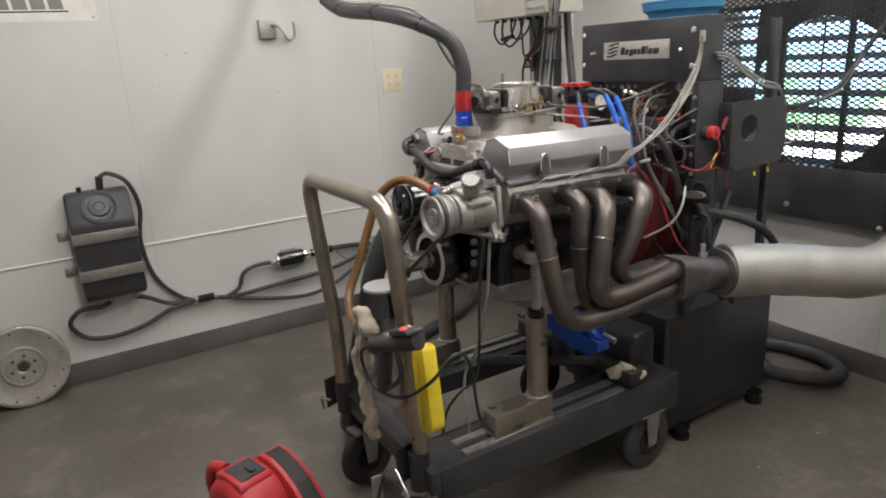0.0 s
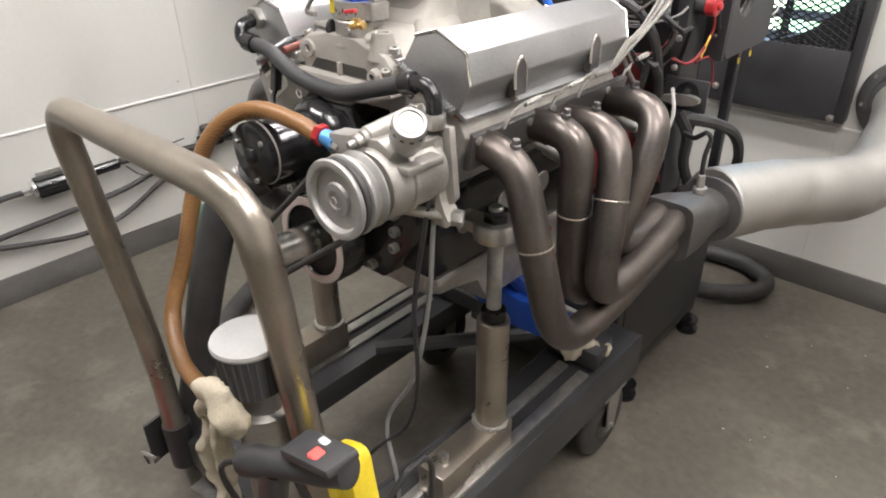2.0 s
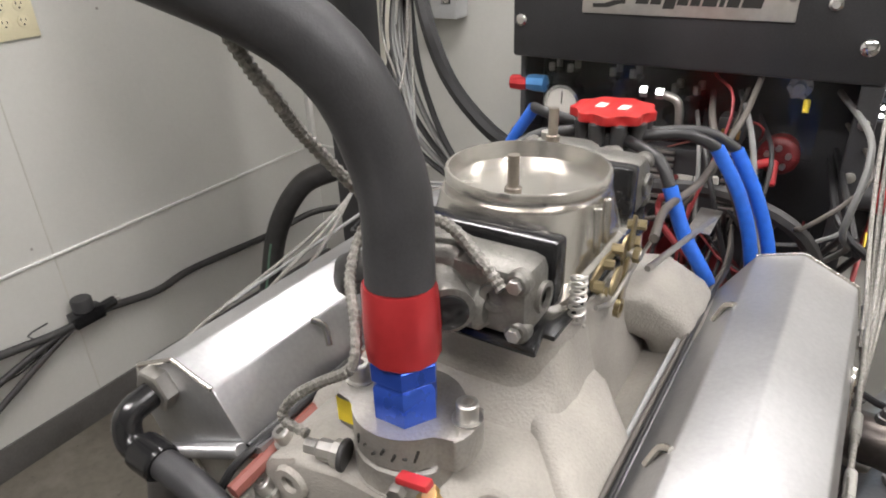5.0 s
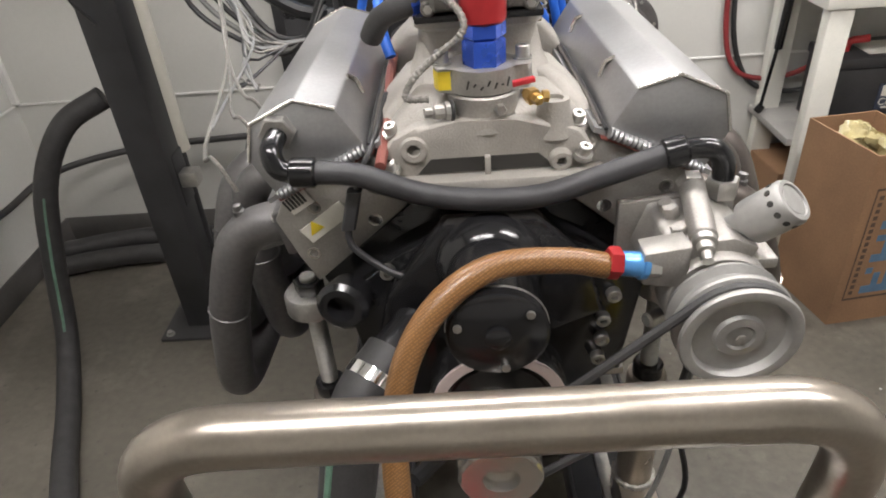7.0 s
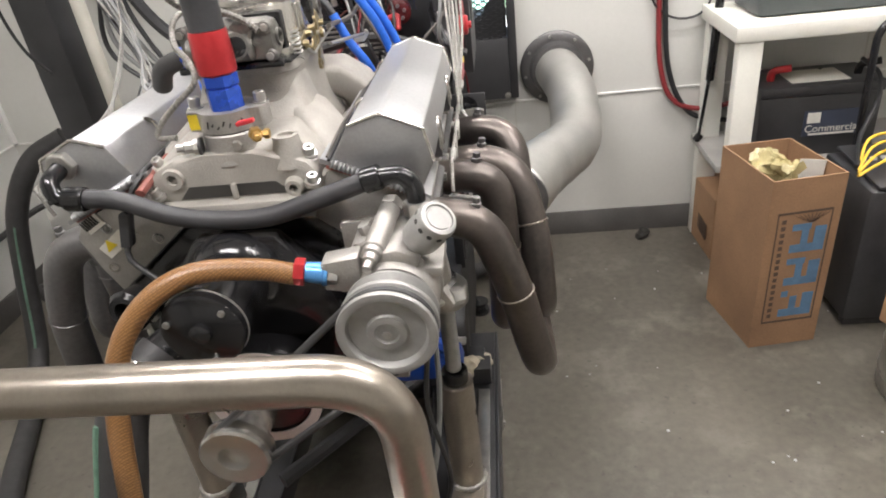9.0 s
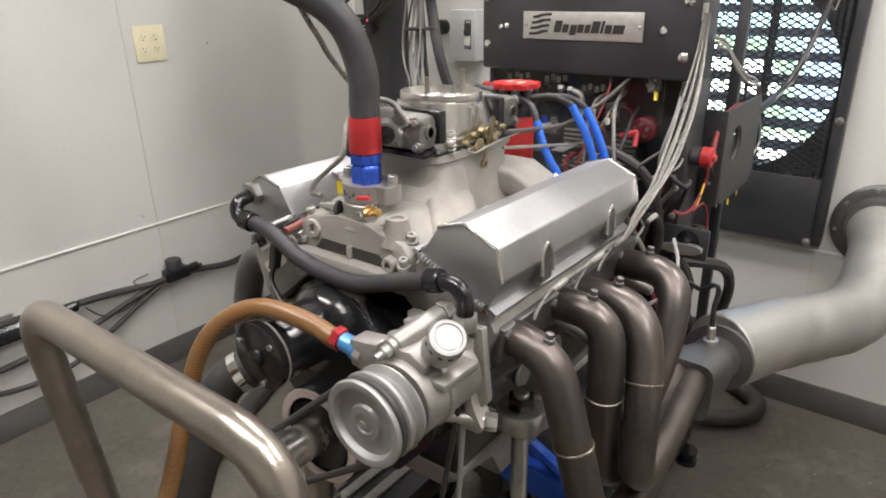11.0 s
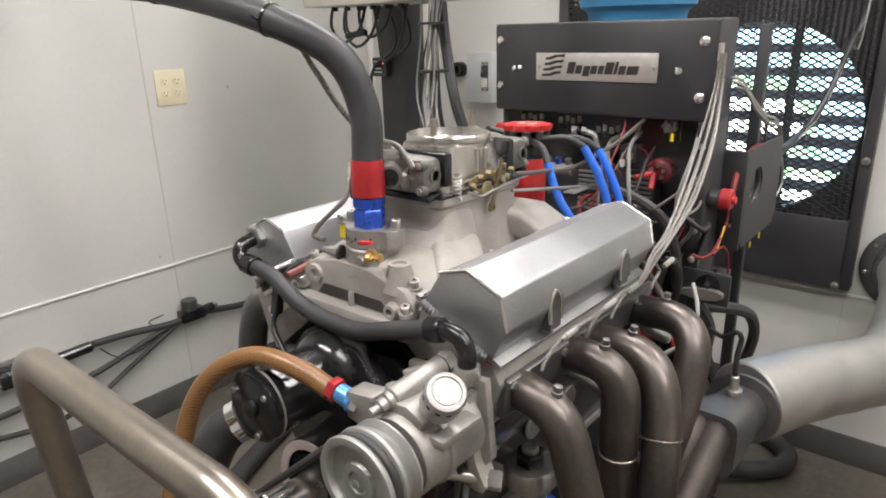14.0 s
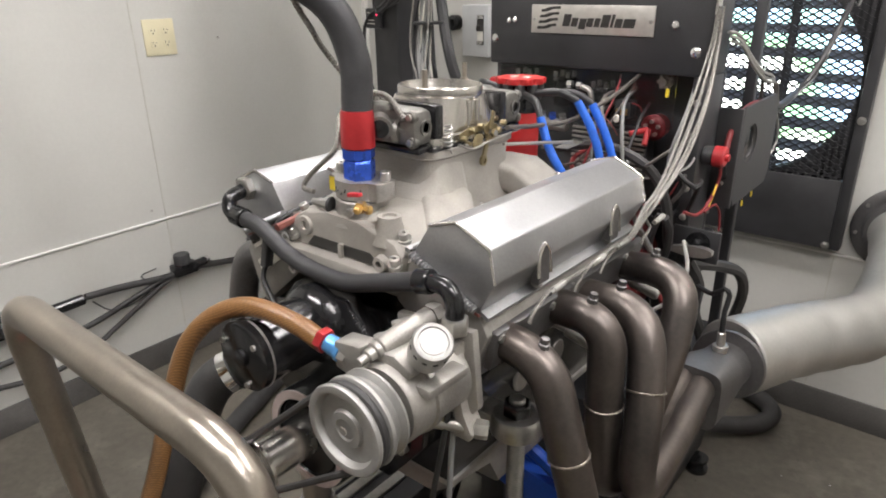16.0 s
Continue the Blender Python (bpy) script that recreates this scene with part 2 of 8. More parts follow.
def lathe(p, axis, prof, seg=32, bm=None):
    """Rings (distance along axis, radius) round the axis through p."""
    bm = bm or bmesh.new()
    q = Vector(axis).normalized().to_track_quat("Z", "Y")
    p = Vector(p)
    rings = []
    for h, r in prof:
        if r < 1e-5:
            rings.append([bm.verts.new(p + q @ Vector((0, 0, h)))])
        else:
            rings.append([bm.verts.new(p + q @ Vector((r * math.cos(2 * math.pi * k / seg), r * math.sin(2 * math.pi * k / seg), h))) for k in range(seg)])
    for a, b in zip(rings, rings[1:]):
        for k in range(seg):
            j = (k + 1) % seg
            if len(a) == 1 and len(b) == 1:
                continue
            if len(a) == 1:
                bm.faces.new((a[0], b[k], b[j]))
            elif len(b) == 1:
                bm.faces.new((a[k], a[j], b[0]))
            else:
                bm.faces.new((a[k], a[j], b[j], b[k]))
    for end in (rings[0], rings[-1]):
        if len(end) > 2:
            bm.faces.new(end)
    return bm


def cyl(p0, p1, r, seg=24, bev=0.0, bm=None):
    p0, p1 = Vector(p0), Vector(p1)
    h = (p1 - p0).length
    bev = min(bev, r * 0.5, h * 0.4)
    prof = [(0, r), (h, r)] if not bev else [(0, r - bev), (bev, r), (h - bev, r), (h, r - bev)]
    return lathe(p0, p1 - p0, prof, seg, bm)


def curve_points(pts, step=0.012):
    """A smooth line through the points."""
    P = [Vector(p) for p in pts]
    P = [2 * P[0] - P[1], *P, 2 * P[-1] - P[-2]]
    out = []
    for i in range(1, len(P) - 2):
        a, b, c, d = P[i - 1:i + 3]
        n = max(2, int((c - b).length / step))
        for k in range(n):
            t = k / n
            out.append(0.5 * (2 * b + (c - a) * t + (2 * a - 5 * b + 4 * c - d) * t * t + (3 * b - a - 3 * c + d) * t ** 3))
    out.append(P[-2])
    return out


def round_bends(pts, radius, n=8):
    """A line of straight runs with rounded bends."""
    P = [Vector(p) for p in pts]
    out = [P[0]]
    for a, b, c in zip(P, P[1:], P[2:]):
        u, v = (a - b), (c - b)
        r = min(radius, u.length * 0.49, v.length * 0.49)
        s, e = b + u.normalized() * r, b + v.normalized() * r
        for k in range(n + 1):
            t = k / n
            out.append((1 - t) ** 2 * s + 2 * t * (1 - t) * b + t * t * e)
    out.append(P[-1])
    return out


def sweep(line, r, seg=14, bm=None, caps=True):
    """A round tube along a line; r is one radius or a function of the share of the way."""
    bm = bm or bmesh.new()
    L = [Vector(p) for p in line]
    L = [p for i, p in enumerate(L) if i == 0 or (p - L[i - 1]).length > 1e-5]
    rings, up = [], None
    for i, p in enumerate(L):
        d = (L[min(i + 1, len(L) - 1)] - L[max(i - 1, 0)]).normalized()
        if up is None:
            up = d.orthogonal().normalized()
        else:
            up = (up - d * up.dot(d)).normalized()
        w = d.cross(up)
        rr = r(i / (len(L) - 1)) if callable(r) else r
        rings.append([bm.verts.new(p + rr * (math.cos(2 * math.pi * k / seg) * up + math.sin(2 * math.pi * k / seg) * w)) for k in range(seg)])
    for a, b in zip(rings, rings[1:]):
        for k in range(seg):
            j = (k + 1) % seg
            bm.faces.new((a[k], a[j], b[j], b[k]))
    if caps:
        bm.faces.new(rings[0])
        bm.faces.new(rings[-1])
    return bm


def tube(pts, r, seg=14, bm=None, step=0.012):
    return sweep(curve_points(pts, step), r, seg, bm)


def ribbed(pts, r, pitch=0.005):
    """A flexible conduit with rings along its length."""
    line = curve_points(pts, pitch / 4)
    return sweep(line, lambda s: r * (1 + 0.13 * math.sin(s * (len(line) - 1) * math.pi / 2)), 8)


def cable(name, pts, r, material, label, category="cable", group="", seg=8):
    return single(name, tube(pts, r, seg, step=0.02), material, label, category, group)


def hexagon(p, axis, r, h, bm=None):
    return lathe(p, axis, [(0, r * 0.94), (h * 0.1, r), (h * 0.9, r), (h, r * 0.9)], 6, bm)


def bolt(p, axis, r=0.006, h=0.005, bm=None):
    bm = bm or bmesh.new()
    lathe(p, axis, [(0, r * 1.7), (h * 0.3, r * 1.7)], 16, bm)
    a = Vector(axis).normalized()
    return hexagon(Vector(p) + a * h * 0.3, axis, r * 1.15, h, bm)


def weld(a, b, r=0.0035, n=18, bm=None):
    """A bead of overlapping ripples."""
    a, b = Vector(a), Vector(b)
    pts = [a.lerp(b, k / (2 * n)) for k in range(2 * n + 1)]
    return sweep(pts, lambda s: r * (0.84 + 0.16 * math.sin(s * 2 * n * math.pi / 2)), 8, bm)


def flip(p):
    """The same place on the engine's other bank."""
    return (2 * EX - p[0], p[1], p[2])


EX = -0.030
XL, YB, XR, YF = -1.63, 1.64, 2.75, -2.9

# ---------------------------------------------------------------- the room
tagged(link_mesh("floor", box(XL - 0.1, XR + 0.1, YF - 0.1, YB + 0.1, -0.12, 0), FLOOR), "stained grey-brown sealed concrete floor", "floor", kind="structure")
tagged(link_mesh("ceiling", box(XL - 0.1, XR + 0.1, YF - 0.1, YB + 0.1, CEILING, CEILING + 0.1), CEIL), "plain off-white ceiling", "ceiling", kind="structure")
tagged(link_mesh("wall_west", box(XL - 0.12, XL, YF - 0.1, YB + 0.1, 0, CEILING), WALL), "off-white painted panel wall with thin joints", "wall", kind="structure")
tagged(link_mesh("wall_east", box(XR, XR + 0.12, YF - 0.1, YB + 0.1, 0, CEILING), WALL), "off-white painted wall", "wall", kind="structure")
tagged(link_mesh("wall_south", box(XL, XR, YF - 0.12, YF, 0, CEILING), WALL), "off-white painted wall", "wall", kind="structure")
FAN_X, FAN_Z, FAN_R = 0.075, 1.10, 0.285
VX0, VX1, VZ0, VZ1 = -0.62, 0.40, 0.605, 1.78


def back_wall():
    """The north wall with a square opening behind the vent."""
    a, b, c, d = -0.395, FAN_X + 0.31, FAN_Z - 0.32, 1.452
    bm = box(XL, a, YB, YB + 0.14, 0, CEILING)
    box(b, XR, YB, YB + 0.14, 0, CEILING, bm=bm)
    box(a, b, YB, YB + 0.14, 0, c, bm=bm)
    box(a, b, YB, YB + 0.14, d, CEILING, bm=bm)
    return bm


tagged(link_mesh("wall_north", back_wall(), WALL), "off-white painted panel wall with a fan opening", "wall", kind="structure")
for nm, bx in (("baseboard_west", (XL, XL + 0.008, YF, YB, 0, 0.102)), ("baseboard_north", (XL + 0.008, XR, YB - 0.008, YB, 0, 0.102)),
               ("baseboard_east", (XR - 0.008, XR, YF, YB - 0.008, 0, 0.102)), ("baseboard_south", (XL + 0.008, XR - 0.008, YF, YF + 0.008, 0, 0.102))):
    tagged(link_mesh(nm, box(*bx, bevel=0.002), BASE), "dark grey vinyl cove base along the wall", "baseboard", kind="structure")
SEAM = 0.578
tagged(link_mesh("trim_west", box(XL, XL + 0.006, YF, YB, SEAM - 0.004, SEAM + 0.004, 0.0015), TRIMW), "thin white seam strip along the wall panels", "trim", kind="structure")
tagged(link_mesh("trim_north", box(XL + 0.006, XR, YB - 0.005, YB, SEAM - 0.004, SEAM + 0.004, 0.0015), TRIMW), "thin white seam strip along the wall panels", "trim", kind="structure")
bm = bmesh.new()
for y in (-2.0, -0.64, 0.549):
    box(XL, XL + 0.0015, y - 0.0018, y + 0.0018, 0.102, SEAM - 0.006, bm=bm)
    box(XL, XL + 0.0015, y - 0.0018, y + 0.0018, SEAM + 0.006, CEILING, bm=bm)
tagged(link_mesh("joint_west", bm, JOINT), "thin upright joint between wall panels", "trim", kind="structure")
bm = bmesh.new()
for x in (-0.42, 0.385, 1.60):
    box(x - 0.0018, x + 0.0018, YB - 0.0015, YB, 0.102, SEAM - 0.006, bm=bm)
box(1.60 - 0.0018, 1.60 + 0.0018, YB - 0.0015, YB, SEAM + 0.006, CEILING, bm=bm)
tagged(link_mesh("joint_north", bm, JOINT), "thin upright joint between wall panels", "trim", kind="structure")
tagged(link_mesh("corner_trim", box(XL, XL + 0.022, YB - 0.022, YB, SEAM + 0.006, CEILING, 0.003), TRIMW), "white corner strip between two walls", "trim", kind="structure")
for i, (x, y) in enumerate(LAMPS):
    f = thing("ceiling_light", "white fluorescent fitting on the ceiling", "ceiling light", "ceiling lights", at=(x, y, CEILING))
    part("housing", prism([(-0.11, 0), (0.11, 0), (0.09, -0.06), (-0.09, -0.06)], "x", -0.61, 0.61), TRIMW, f)
    for s in (-0.045, 0.045):
        part("lamp_tube", cyl((-0.58, s, -0.076), (0.58, s, -0.076), 0.013, 12), glow("tube_glass", (1, 0.97, 0.92), 6.0) if (i, s) == (0, -0.045) else bpy.data.materials["tube_glass"], f)

# ---------------------------------------------------------------- fan vent in the north wall


def expanded_metal(x0, x1, z0, z1, y, hole=None):
    """Zigzag strands that touch at the knots."""
    vs, fs = [], []
    px, pz, w = 0.034, 0.019, 0.0031
    nz = int((z1 - z0) / pz)
    nx = int((x1 - x0) / (px / 2))
    for j in range(nz):
        for s in (0, 1):
            base = len(vs)
            for i in range(nx + 1):
                x = x0 + i * px / 2
                z = z0 + j * pz + (pz / 2 if (i + s) % 2 else 0) + s * pz / 2 * 0 + (pz / 2 if s else 0)
                vs += [(x, y - 0.001, z - w), (x, y - 0.001, z + w), (x, y + 0.002, z + w), (x, y + 0.002, z - w)]
            for i in range(nx):
                a = base + 4 * i
                fs += [(a, a + 4, a + 5, a + 1), (a + 1, a + 5, a + 6, a + 2), (a + 3, a + 2, a + 6, a + 7), (a, a + 3, a + 7, a + 4)]
    me = bpy.data.meshes.new("mesh_screen")
    me.from_pydata(vs, [], fs)
    me.materials.append(BLACK)
    return me


vent = thing("fan_vent", "black steel fan vent with an expanded metal guard", "vent", at=(0, 0, 0))
scr = new("mesh_screen", expanded_metal(VX0 + 0.03, VX1 - 0.025, VZ0 + 0.21, VZ1 - 0.02, YB - 0.045))
scr.parent = vent
tagged(scr, "black expanded metal guard", kind="stuff")
bm = box(VX0, VX0 + 0.035, YB - 0.05, YB - 0.003, VZ0, VZ1, 0.003)
box(VX1 - 0.03, VX1, YB - 0.05, YB - 0.003, VZ0, VZ1, 0.003, bm)
box(VX0 + 0.035, VX1 - 0.03, YB - 0.05, YB - 0.003, VZ1 - 0.03, VZ1, 0.003, bm)
box(VX0 + 0.035, VX1 - 0.03, YB - 0.05, YB - 0.003, VZ0, VZ0 + 0.215, 0.003, bm)
part("frame", bm, BLACK, vent)


def ring_plate():
    """The black plate behind the guard, with a round hole."""
    bm = bmesh.new()
    n = 48
    inner, outer = [], []
    for k in range(n):
        a = 2 * math.pi * k / n
        c, s = math.cos(a), math.sin(a)
        inner.append((FAN_X + FAN_R * c, FAN_Z + FAN_R * s))
        t = min((0.33 if c > 0 else 0.289) / max(abs(c), 1e-6), (0.352 if s > 0 else 0.29) / max(abs(s), 1e-6))
        x, z = FAN_X + t * c, FAN_Z + t * s
        outer.append((min(VX1 - 0.031, max(VX0 + 0.036, x)), min(VZ1 - 0.031, max(VZ0 + 0.2, z))))
    for y0, y1 in ((YB - 0.022, YB - 0.010),):
        rows = [[bm.verts.new((p[0], y, p[1])) for p in ring] for y in (y0, y1) for ring in (inner, outer)]
        for k in range(n):
            j = (k + 1) % n
            bm.faces.new((rows[0][k], rows[0][j], rows[1][j], rows[1][k]))
            bm.faces.new((rows[2][k], rows[2][j], rows[3][j], rows[3][k]))
            bm.faces.new((rows[0][k], rows[0][j], rows[2][j], rows[2][k]))
    return bm


part("fan_plate", ring_plate(), BLACK, vent)
bm = box(VX0 + 0.036, -0.388, YB - 0.022, YB - 0.010, VZ0 + 0.2, 1.452)
box(-0.388, FAN_X - 0.2892, YB - 0.022, YB - 0.010, VZ0 + 0.2, 1.12, bm=bm)
part("blank_plate", bm, BLACK, vent)
for k in range(10):
    z = FAN_Z - 0.29 + k * 0.069
    part("louver", prism([(YB + 0.02, z), (YB + 0.023, z), (YB + 0.075, z + 0.020), (YB + 0.072, z + 0.023)], "x", -0.39, FAN_X + 0.30), BLACK, vent)
part("mullion", box(FAN_X - 0.03, FAN_X - 0.024, YB + 0.010, YB + 0.018, FAN_Z - 0.31, FAN_Z + 0.31, 0.001), BLACK, vent)
part("motor_strut", prism([(0.144, 1.463), (0.168, 1.463), (0.165, 0.619), (0.141, 0.619)], "y", YB + 0.004, YB + 0.010), BLACK, vent)
part("mullion", box(-0.190, -0.105, YB + 0.0182, YB + 0.026, FAN_Z - 0.31, 1.45, 0.001), BLACK, vent)
for p in ((0.361, 0.617), (-0.005, 0.655), (VX0 + 0.04, 0.63), (0.385, 1.0), (0.385, 1.4)):
    part("bolt", bolt((p[0], YB - 0.05, p[1]), (0, -1, 0), 0.007, 0.006), ZINC, vent)


def daylight():
    """Bright yard outside, pale below and leafy above."""
    m = bpy.data.materials.new("daylight")
    m.use_nodes = True
    N, L = m.node_tree.nodes, m.node_tree.links
    b = N["Principled BSDF"]
    tc, n, ramp = N.new("ShaderNodeTexCoord"), N.new("ShaderNodeTexNoise"), N.new("ShaderNodeValToRGB")
    n.inputs["Scale"].default_value = 0.9
    L.new(tc.outputs["Object"], n.inputs["Vector"])
    sep, add = N.new("ShaderNodeSeparateXYZ"), N.new("ShaderNodeMath")
    L.new(tc.outputs["Object"], sep.inputs[0])
    add.operation = "MULTIPLY_ADD"
    L.new(sep.outputs["Z"], add.inputs[0])
    add.inputs[1].default_value = 0.16
    L.new(n.outputs["Fac"], add.inputs[2])
    e = ramp.color_ramp.elements
    e[0].position, e[0].color = 0.46, (1, 1, 1, 1)
    e[1].position, e[1].color = 0.55, (0.20, 0.36, 0.20, 1)
    x = ramp.color_ramp.elements.new(0.75)
    x.color = (0.30, 0.44, 0.62, 1)
    L.new(add.outputs[0], ramp.inputs[0])
    L.new(ramp.outputs[0], b.inputs["Emission Color"])
    b.inputs["Base Color"].default_value = (0.1, 0.1, 0.1, 1)
    b.inputs["Emission Strength"].default_value = 6.5
    return m


tagged(link_mesh("backdrop", box(-5, 3, YB + 4.0, YB + 4.05, -2.5, 4.0), daylight()), "bright yard with leaves outside the vent", "backdrop", kind="structure")

# exhaust duct through the north wall
duct = thing("exhaust_duct", "grey flexible exhaust duct running to a wall flange", "duct")
line = round_bends([(0.360, 0.70, 0.652), (0.42, 0.86, 0.636), (0.570, 1.20, 0.580), (0.570, 1.45, 0.672), (0.540, 1.60, 0.69)], 0.20, 12)
fine = curve_points([line[i] for i in range(0, len(line), 2)] + [line[-1]], 0.006)
part("duct_hose", sweep(fine, lambda s: (0.080 + 0.0011 * math.sin(s * 900)) * (0.92 if s < 0.02 else 1), 32), GALV, duct)
part("collar", cyl((0.356, 0.69, 0.653), (0.381, 0.755, 0.647), 0.082, 32, 0.004), GALV, duct)
part("wall_flange", lathe((0.540, YB - 0.003, 0.69), (0, -1, 0), [(0, 0.130), (0.012, 0.130), (0.016, 0.125), (0.018, 0.098), (0.05, 0.090), (0.052, 0.078)], 40), HEADERB, duct)
for k in range(8):
    a = 2 * math.pi * k / 8 + 0.2
    part("bolt", bolt((0.540 + 0.115 * math.cos(a), YB - 0.017, 0.69 + 0.115 * math.sin(a)), (0, -1, 0), 0.005, 0.005), ZINC, duct)

# ---------------------------------------------------------------- engine cart
CX = -0.040
RT = 0.300
CART_SEAT = Matrix.Translation((0.034, 0, 0)) @ Matrix.Diagonal((1, 1, 1.045, 1))
MOUNT = CART_SEAT
cart = thing("engine_cart", "black steel engine docking cart with a raw steel push handle", "cart", at=(CX, 0.1, 0))


def cpart(name, bm, material, label=""):
    ob = part(name, bm, material, None, label)
    ob.parent = cart
    ob.matrix_parent_inverse = Matrix.Translation((-CX, -0.1, 0))
    return ob


for s in (-1, 1):
    cpart("rail", prism([(-0.288, RT - 0.092), (0.10, RT - 0.108), (0.60, RT - 0.112), (0.60, RT), (-0.288, RT)], "x", *sorted((CX + s * 0.295, CX + s * 0.287)), 0.002), BLACK)
    cpart("rail_top", box(*sorted((CX + s * 0.287, CX + s * 0.150)), -0.288, 0.60, RT - 0.012, RT - 0.002, 0.002), BLACK)
    cpart("inner_rail", box(*sorted((CX + s * 0.150, CX + s * 0.142)), -0.288, 0.60, RT - 0.06, RT, 0.002), BLACK)
    cpart("slide_bar", box(*sorted((CX + s * 0.275, CX + s * 0.250)), -0.20, 0.38, RT - 0.002, RT + 0.006, 0.001), ZINC, "worn grey steel slide bar")
    cpart("slide_bar", box(*sorted((CX + s * 0.222, CX + s * 0.197)), -0.20, 0.38, RT - 0.002, RT + 0.006, 0.001), ZINC, "worn grey steel slide bar")
    # jack stand
    jx = CX + s * 0.240
    cpart("jack_base", box(jx - 0.030, jx + 0.030, -0.100, 0.100, RT + 0.006, RT + 0.072, 0.003), STEEL)
    cpart("jack_bolt", hexagon((jx, -0.065, RT + 0.072), (0, 0, 1), 0.010, 0.016), ZINC)
    cpart("jack_tube", cyl((jx, 0.070, RT + 0.04), (jx, 0.070, 0.600), 0.029, 28, 0.002), STEEL)
    cpart("weld_bead", sweep([(jx + 0.031 * math.cos(a), 0.070 + 0.031 * math.sin(a), RT + 0.075) for a in [k * math.pi / 24 for k in range(49)]], lambda q: 0.005 + 0.0012 * math.sin(q * 90), 8), CASTD)
    cpart("jack_collar", cyl((jx, 0.070, 0.596), (jx, 0.070, 0.622), 0.022, 20, 0.003), BLACKG)
    rod = bmesh.new()
    lathe((jx, 0.070, 0.60), (0, 0, 1), [(k * 0.002, 0.0115 if k % 2 else 0.0132) for k in range(92)], 16, rod)
    cpart("threaded_rod", rod, ZINC)
    cpart("mount_ring", lathe((jx, 0.070, 0.752), (0, 0, 1), [(0, 0.034), (0.003, 0.037), (0.026, 0.037), (0.030, 0.034), (0.030, 0.015)], 32), ZINC)
    cpart("mount_nut", hexagon((jx, 0.070, 0.782), (0, 0, 1), 0.021, 0.018), BLACKG)
    cpart("rod_end", cyl((jx, 0.070, 0.79), (jx, 0.070, 0.806), 0.012, 14, 0.002), ZINC)
    cpart("mount_ear", box(*sorted((jx - s * 0.030, jx - s * 0.10)), 0.050, 0.090, 0.755, 0.775, 0.003), ZINC)
cpart("front_beam", box(CX - 0.295, CX + 0.295, -0.318, -0.289, RT - 0.060, RT + 0.002, 0.003), BLACK)
cpart("front_plate", box(CX - 0.275, CX + 0.275, -0.2885, -0.23, RT - 0.012, RT - 0.001, 0.001), BLACK)
cpart("rear_beam", box(CX - 0.285, CX + 0.285, 0.57, 0.60, RT - 0.09, RT - 0.003, 0.003), BLACK)
cpart("middle_beam", box(CX - 0.28, CX + 0.28, 0.40, 0.45, RT + 0.002, RT + 0.045, 0.003), BLACK)
HZ, HY = 0.966, -0.357
cpart("push_handle", sweep(round_bends([(-0.290, -0.322, RT - 0.03), (-0.290, -0.322, 0.52), (-0.306, HY, HZ), (0.206, HY, HZ), (0.196, -0.318, 0.52), (0.198, -0.312, RT - 0.03)], 0.075, 10), 0.0215, 24), STEEL, "bare bent steel tube handle")
for x, s in ((-0.290, -1), (0.198, 1)):
    cpart("handle_bracket", prism([(-0.372, RT - 0.05), (-0.288, RT - 0.03), (-0.288, RT + 0.06), (-0.372, RT + 0.045)], "x", x - 0.032, x - 0.026), BLACK)
    cpart("handle_socket", lathe((x, -0.320, RT - 0.06), (0, 0, 1), [(0, 0.027), (0.10, 0.027), (0.10, 0.0225)], 20), BLACK)
    cpart("pin", sweep(round_bends([(x + s * 0.05, -0.378, RT - 0.06), (x + s * 0.045, -0.385, RT - 0.02), (x - s * 0.02, -0.378, RT + 0.0)], 0.01), 0.005, 10), CHROME)


def caster(x, y, yaw):
    me = lathe((-0.018, 0, 0.0), (1, 0, 0), [(0, 0.0), (0, 0.05), (0.003, 0.062), (0.003, 0.080), (0.008, 0.092), (0.014, 0.096), (0.022, 0.096), (0.028, 0.092), (0.033, 0.080), (0.033, 0.062), (0.036, 0.05), (0.036, 0.0)], 36)
    bmesh.ops.transform(me, matrix=Matrix.Translation((x, y, 0.0965)) @ Matrix.Rotation(yaw, 4, "Z"), verts=me.verts[:])
    w = cpart("caster_wheel", me, RUBBER, "black rubber caster wheel")
    hub = lathe((-0.022, 0, 0), (1, 0, 0), [(0, 0.0), (0, 0.012), (0.002, 0.02), (0.003, 0.048), (0.041, 0.048), (0.042, 0.02), (0.044, 0.012), (0.044, 0)], 24)
    bmesh.ops.transform(hub, matrix=Matrix.Translation((x, y, 0.0965)) @ Matrix.Rotation(yaw, 4, "Z"), verts=hub.verts[:])
    h = part("rim", hub, BLACKG, w)
    fork = bmesh.new()
    for sx in (-0.030, 0.026):
        prism([(-0.016, -0.012), (0.016, -0.012), (0.032, 0.10), (-0.028, 0.10)], "x", sx, sx + 0.004, bm=fork)
    box(-0.032, 0.032, -0.05, 0.05, 0.094, 0.100, bm=fork)
    cyl((-0.036, 0, 0), (0.036, 0, 0), 0.006, 12, bm=fork)
    bmesh.ops.transform(fork, matrix=Matrix.Translation((x, y, 0.0965)) @ Matrix.Rotation(yaw, 4, "Z"), verts=fork.verts[:])
    cpart("caster_fork", fork, ZINC, "zinc plated caster fork")


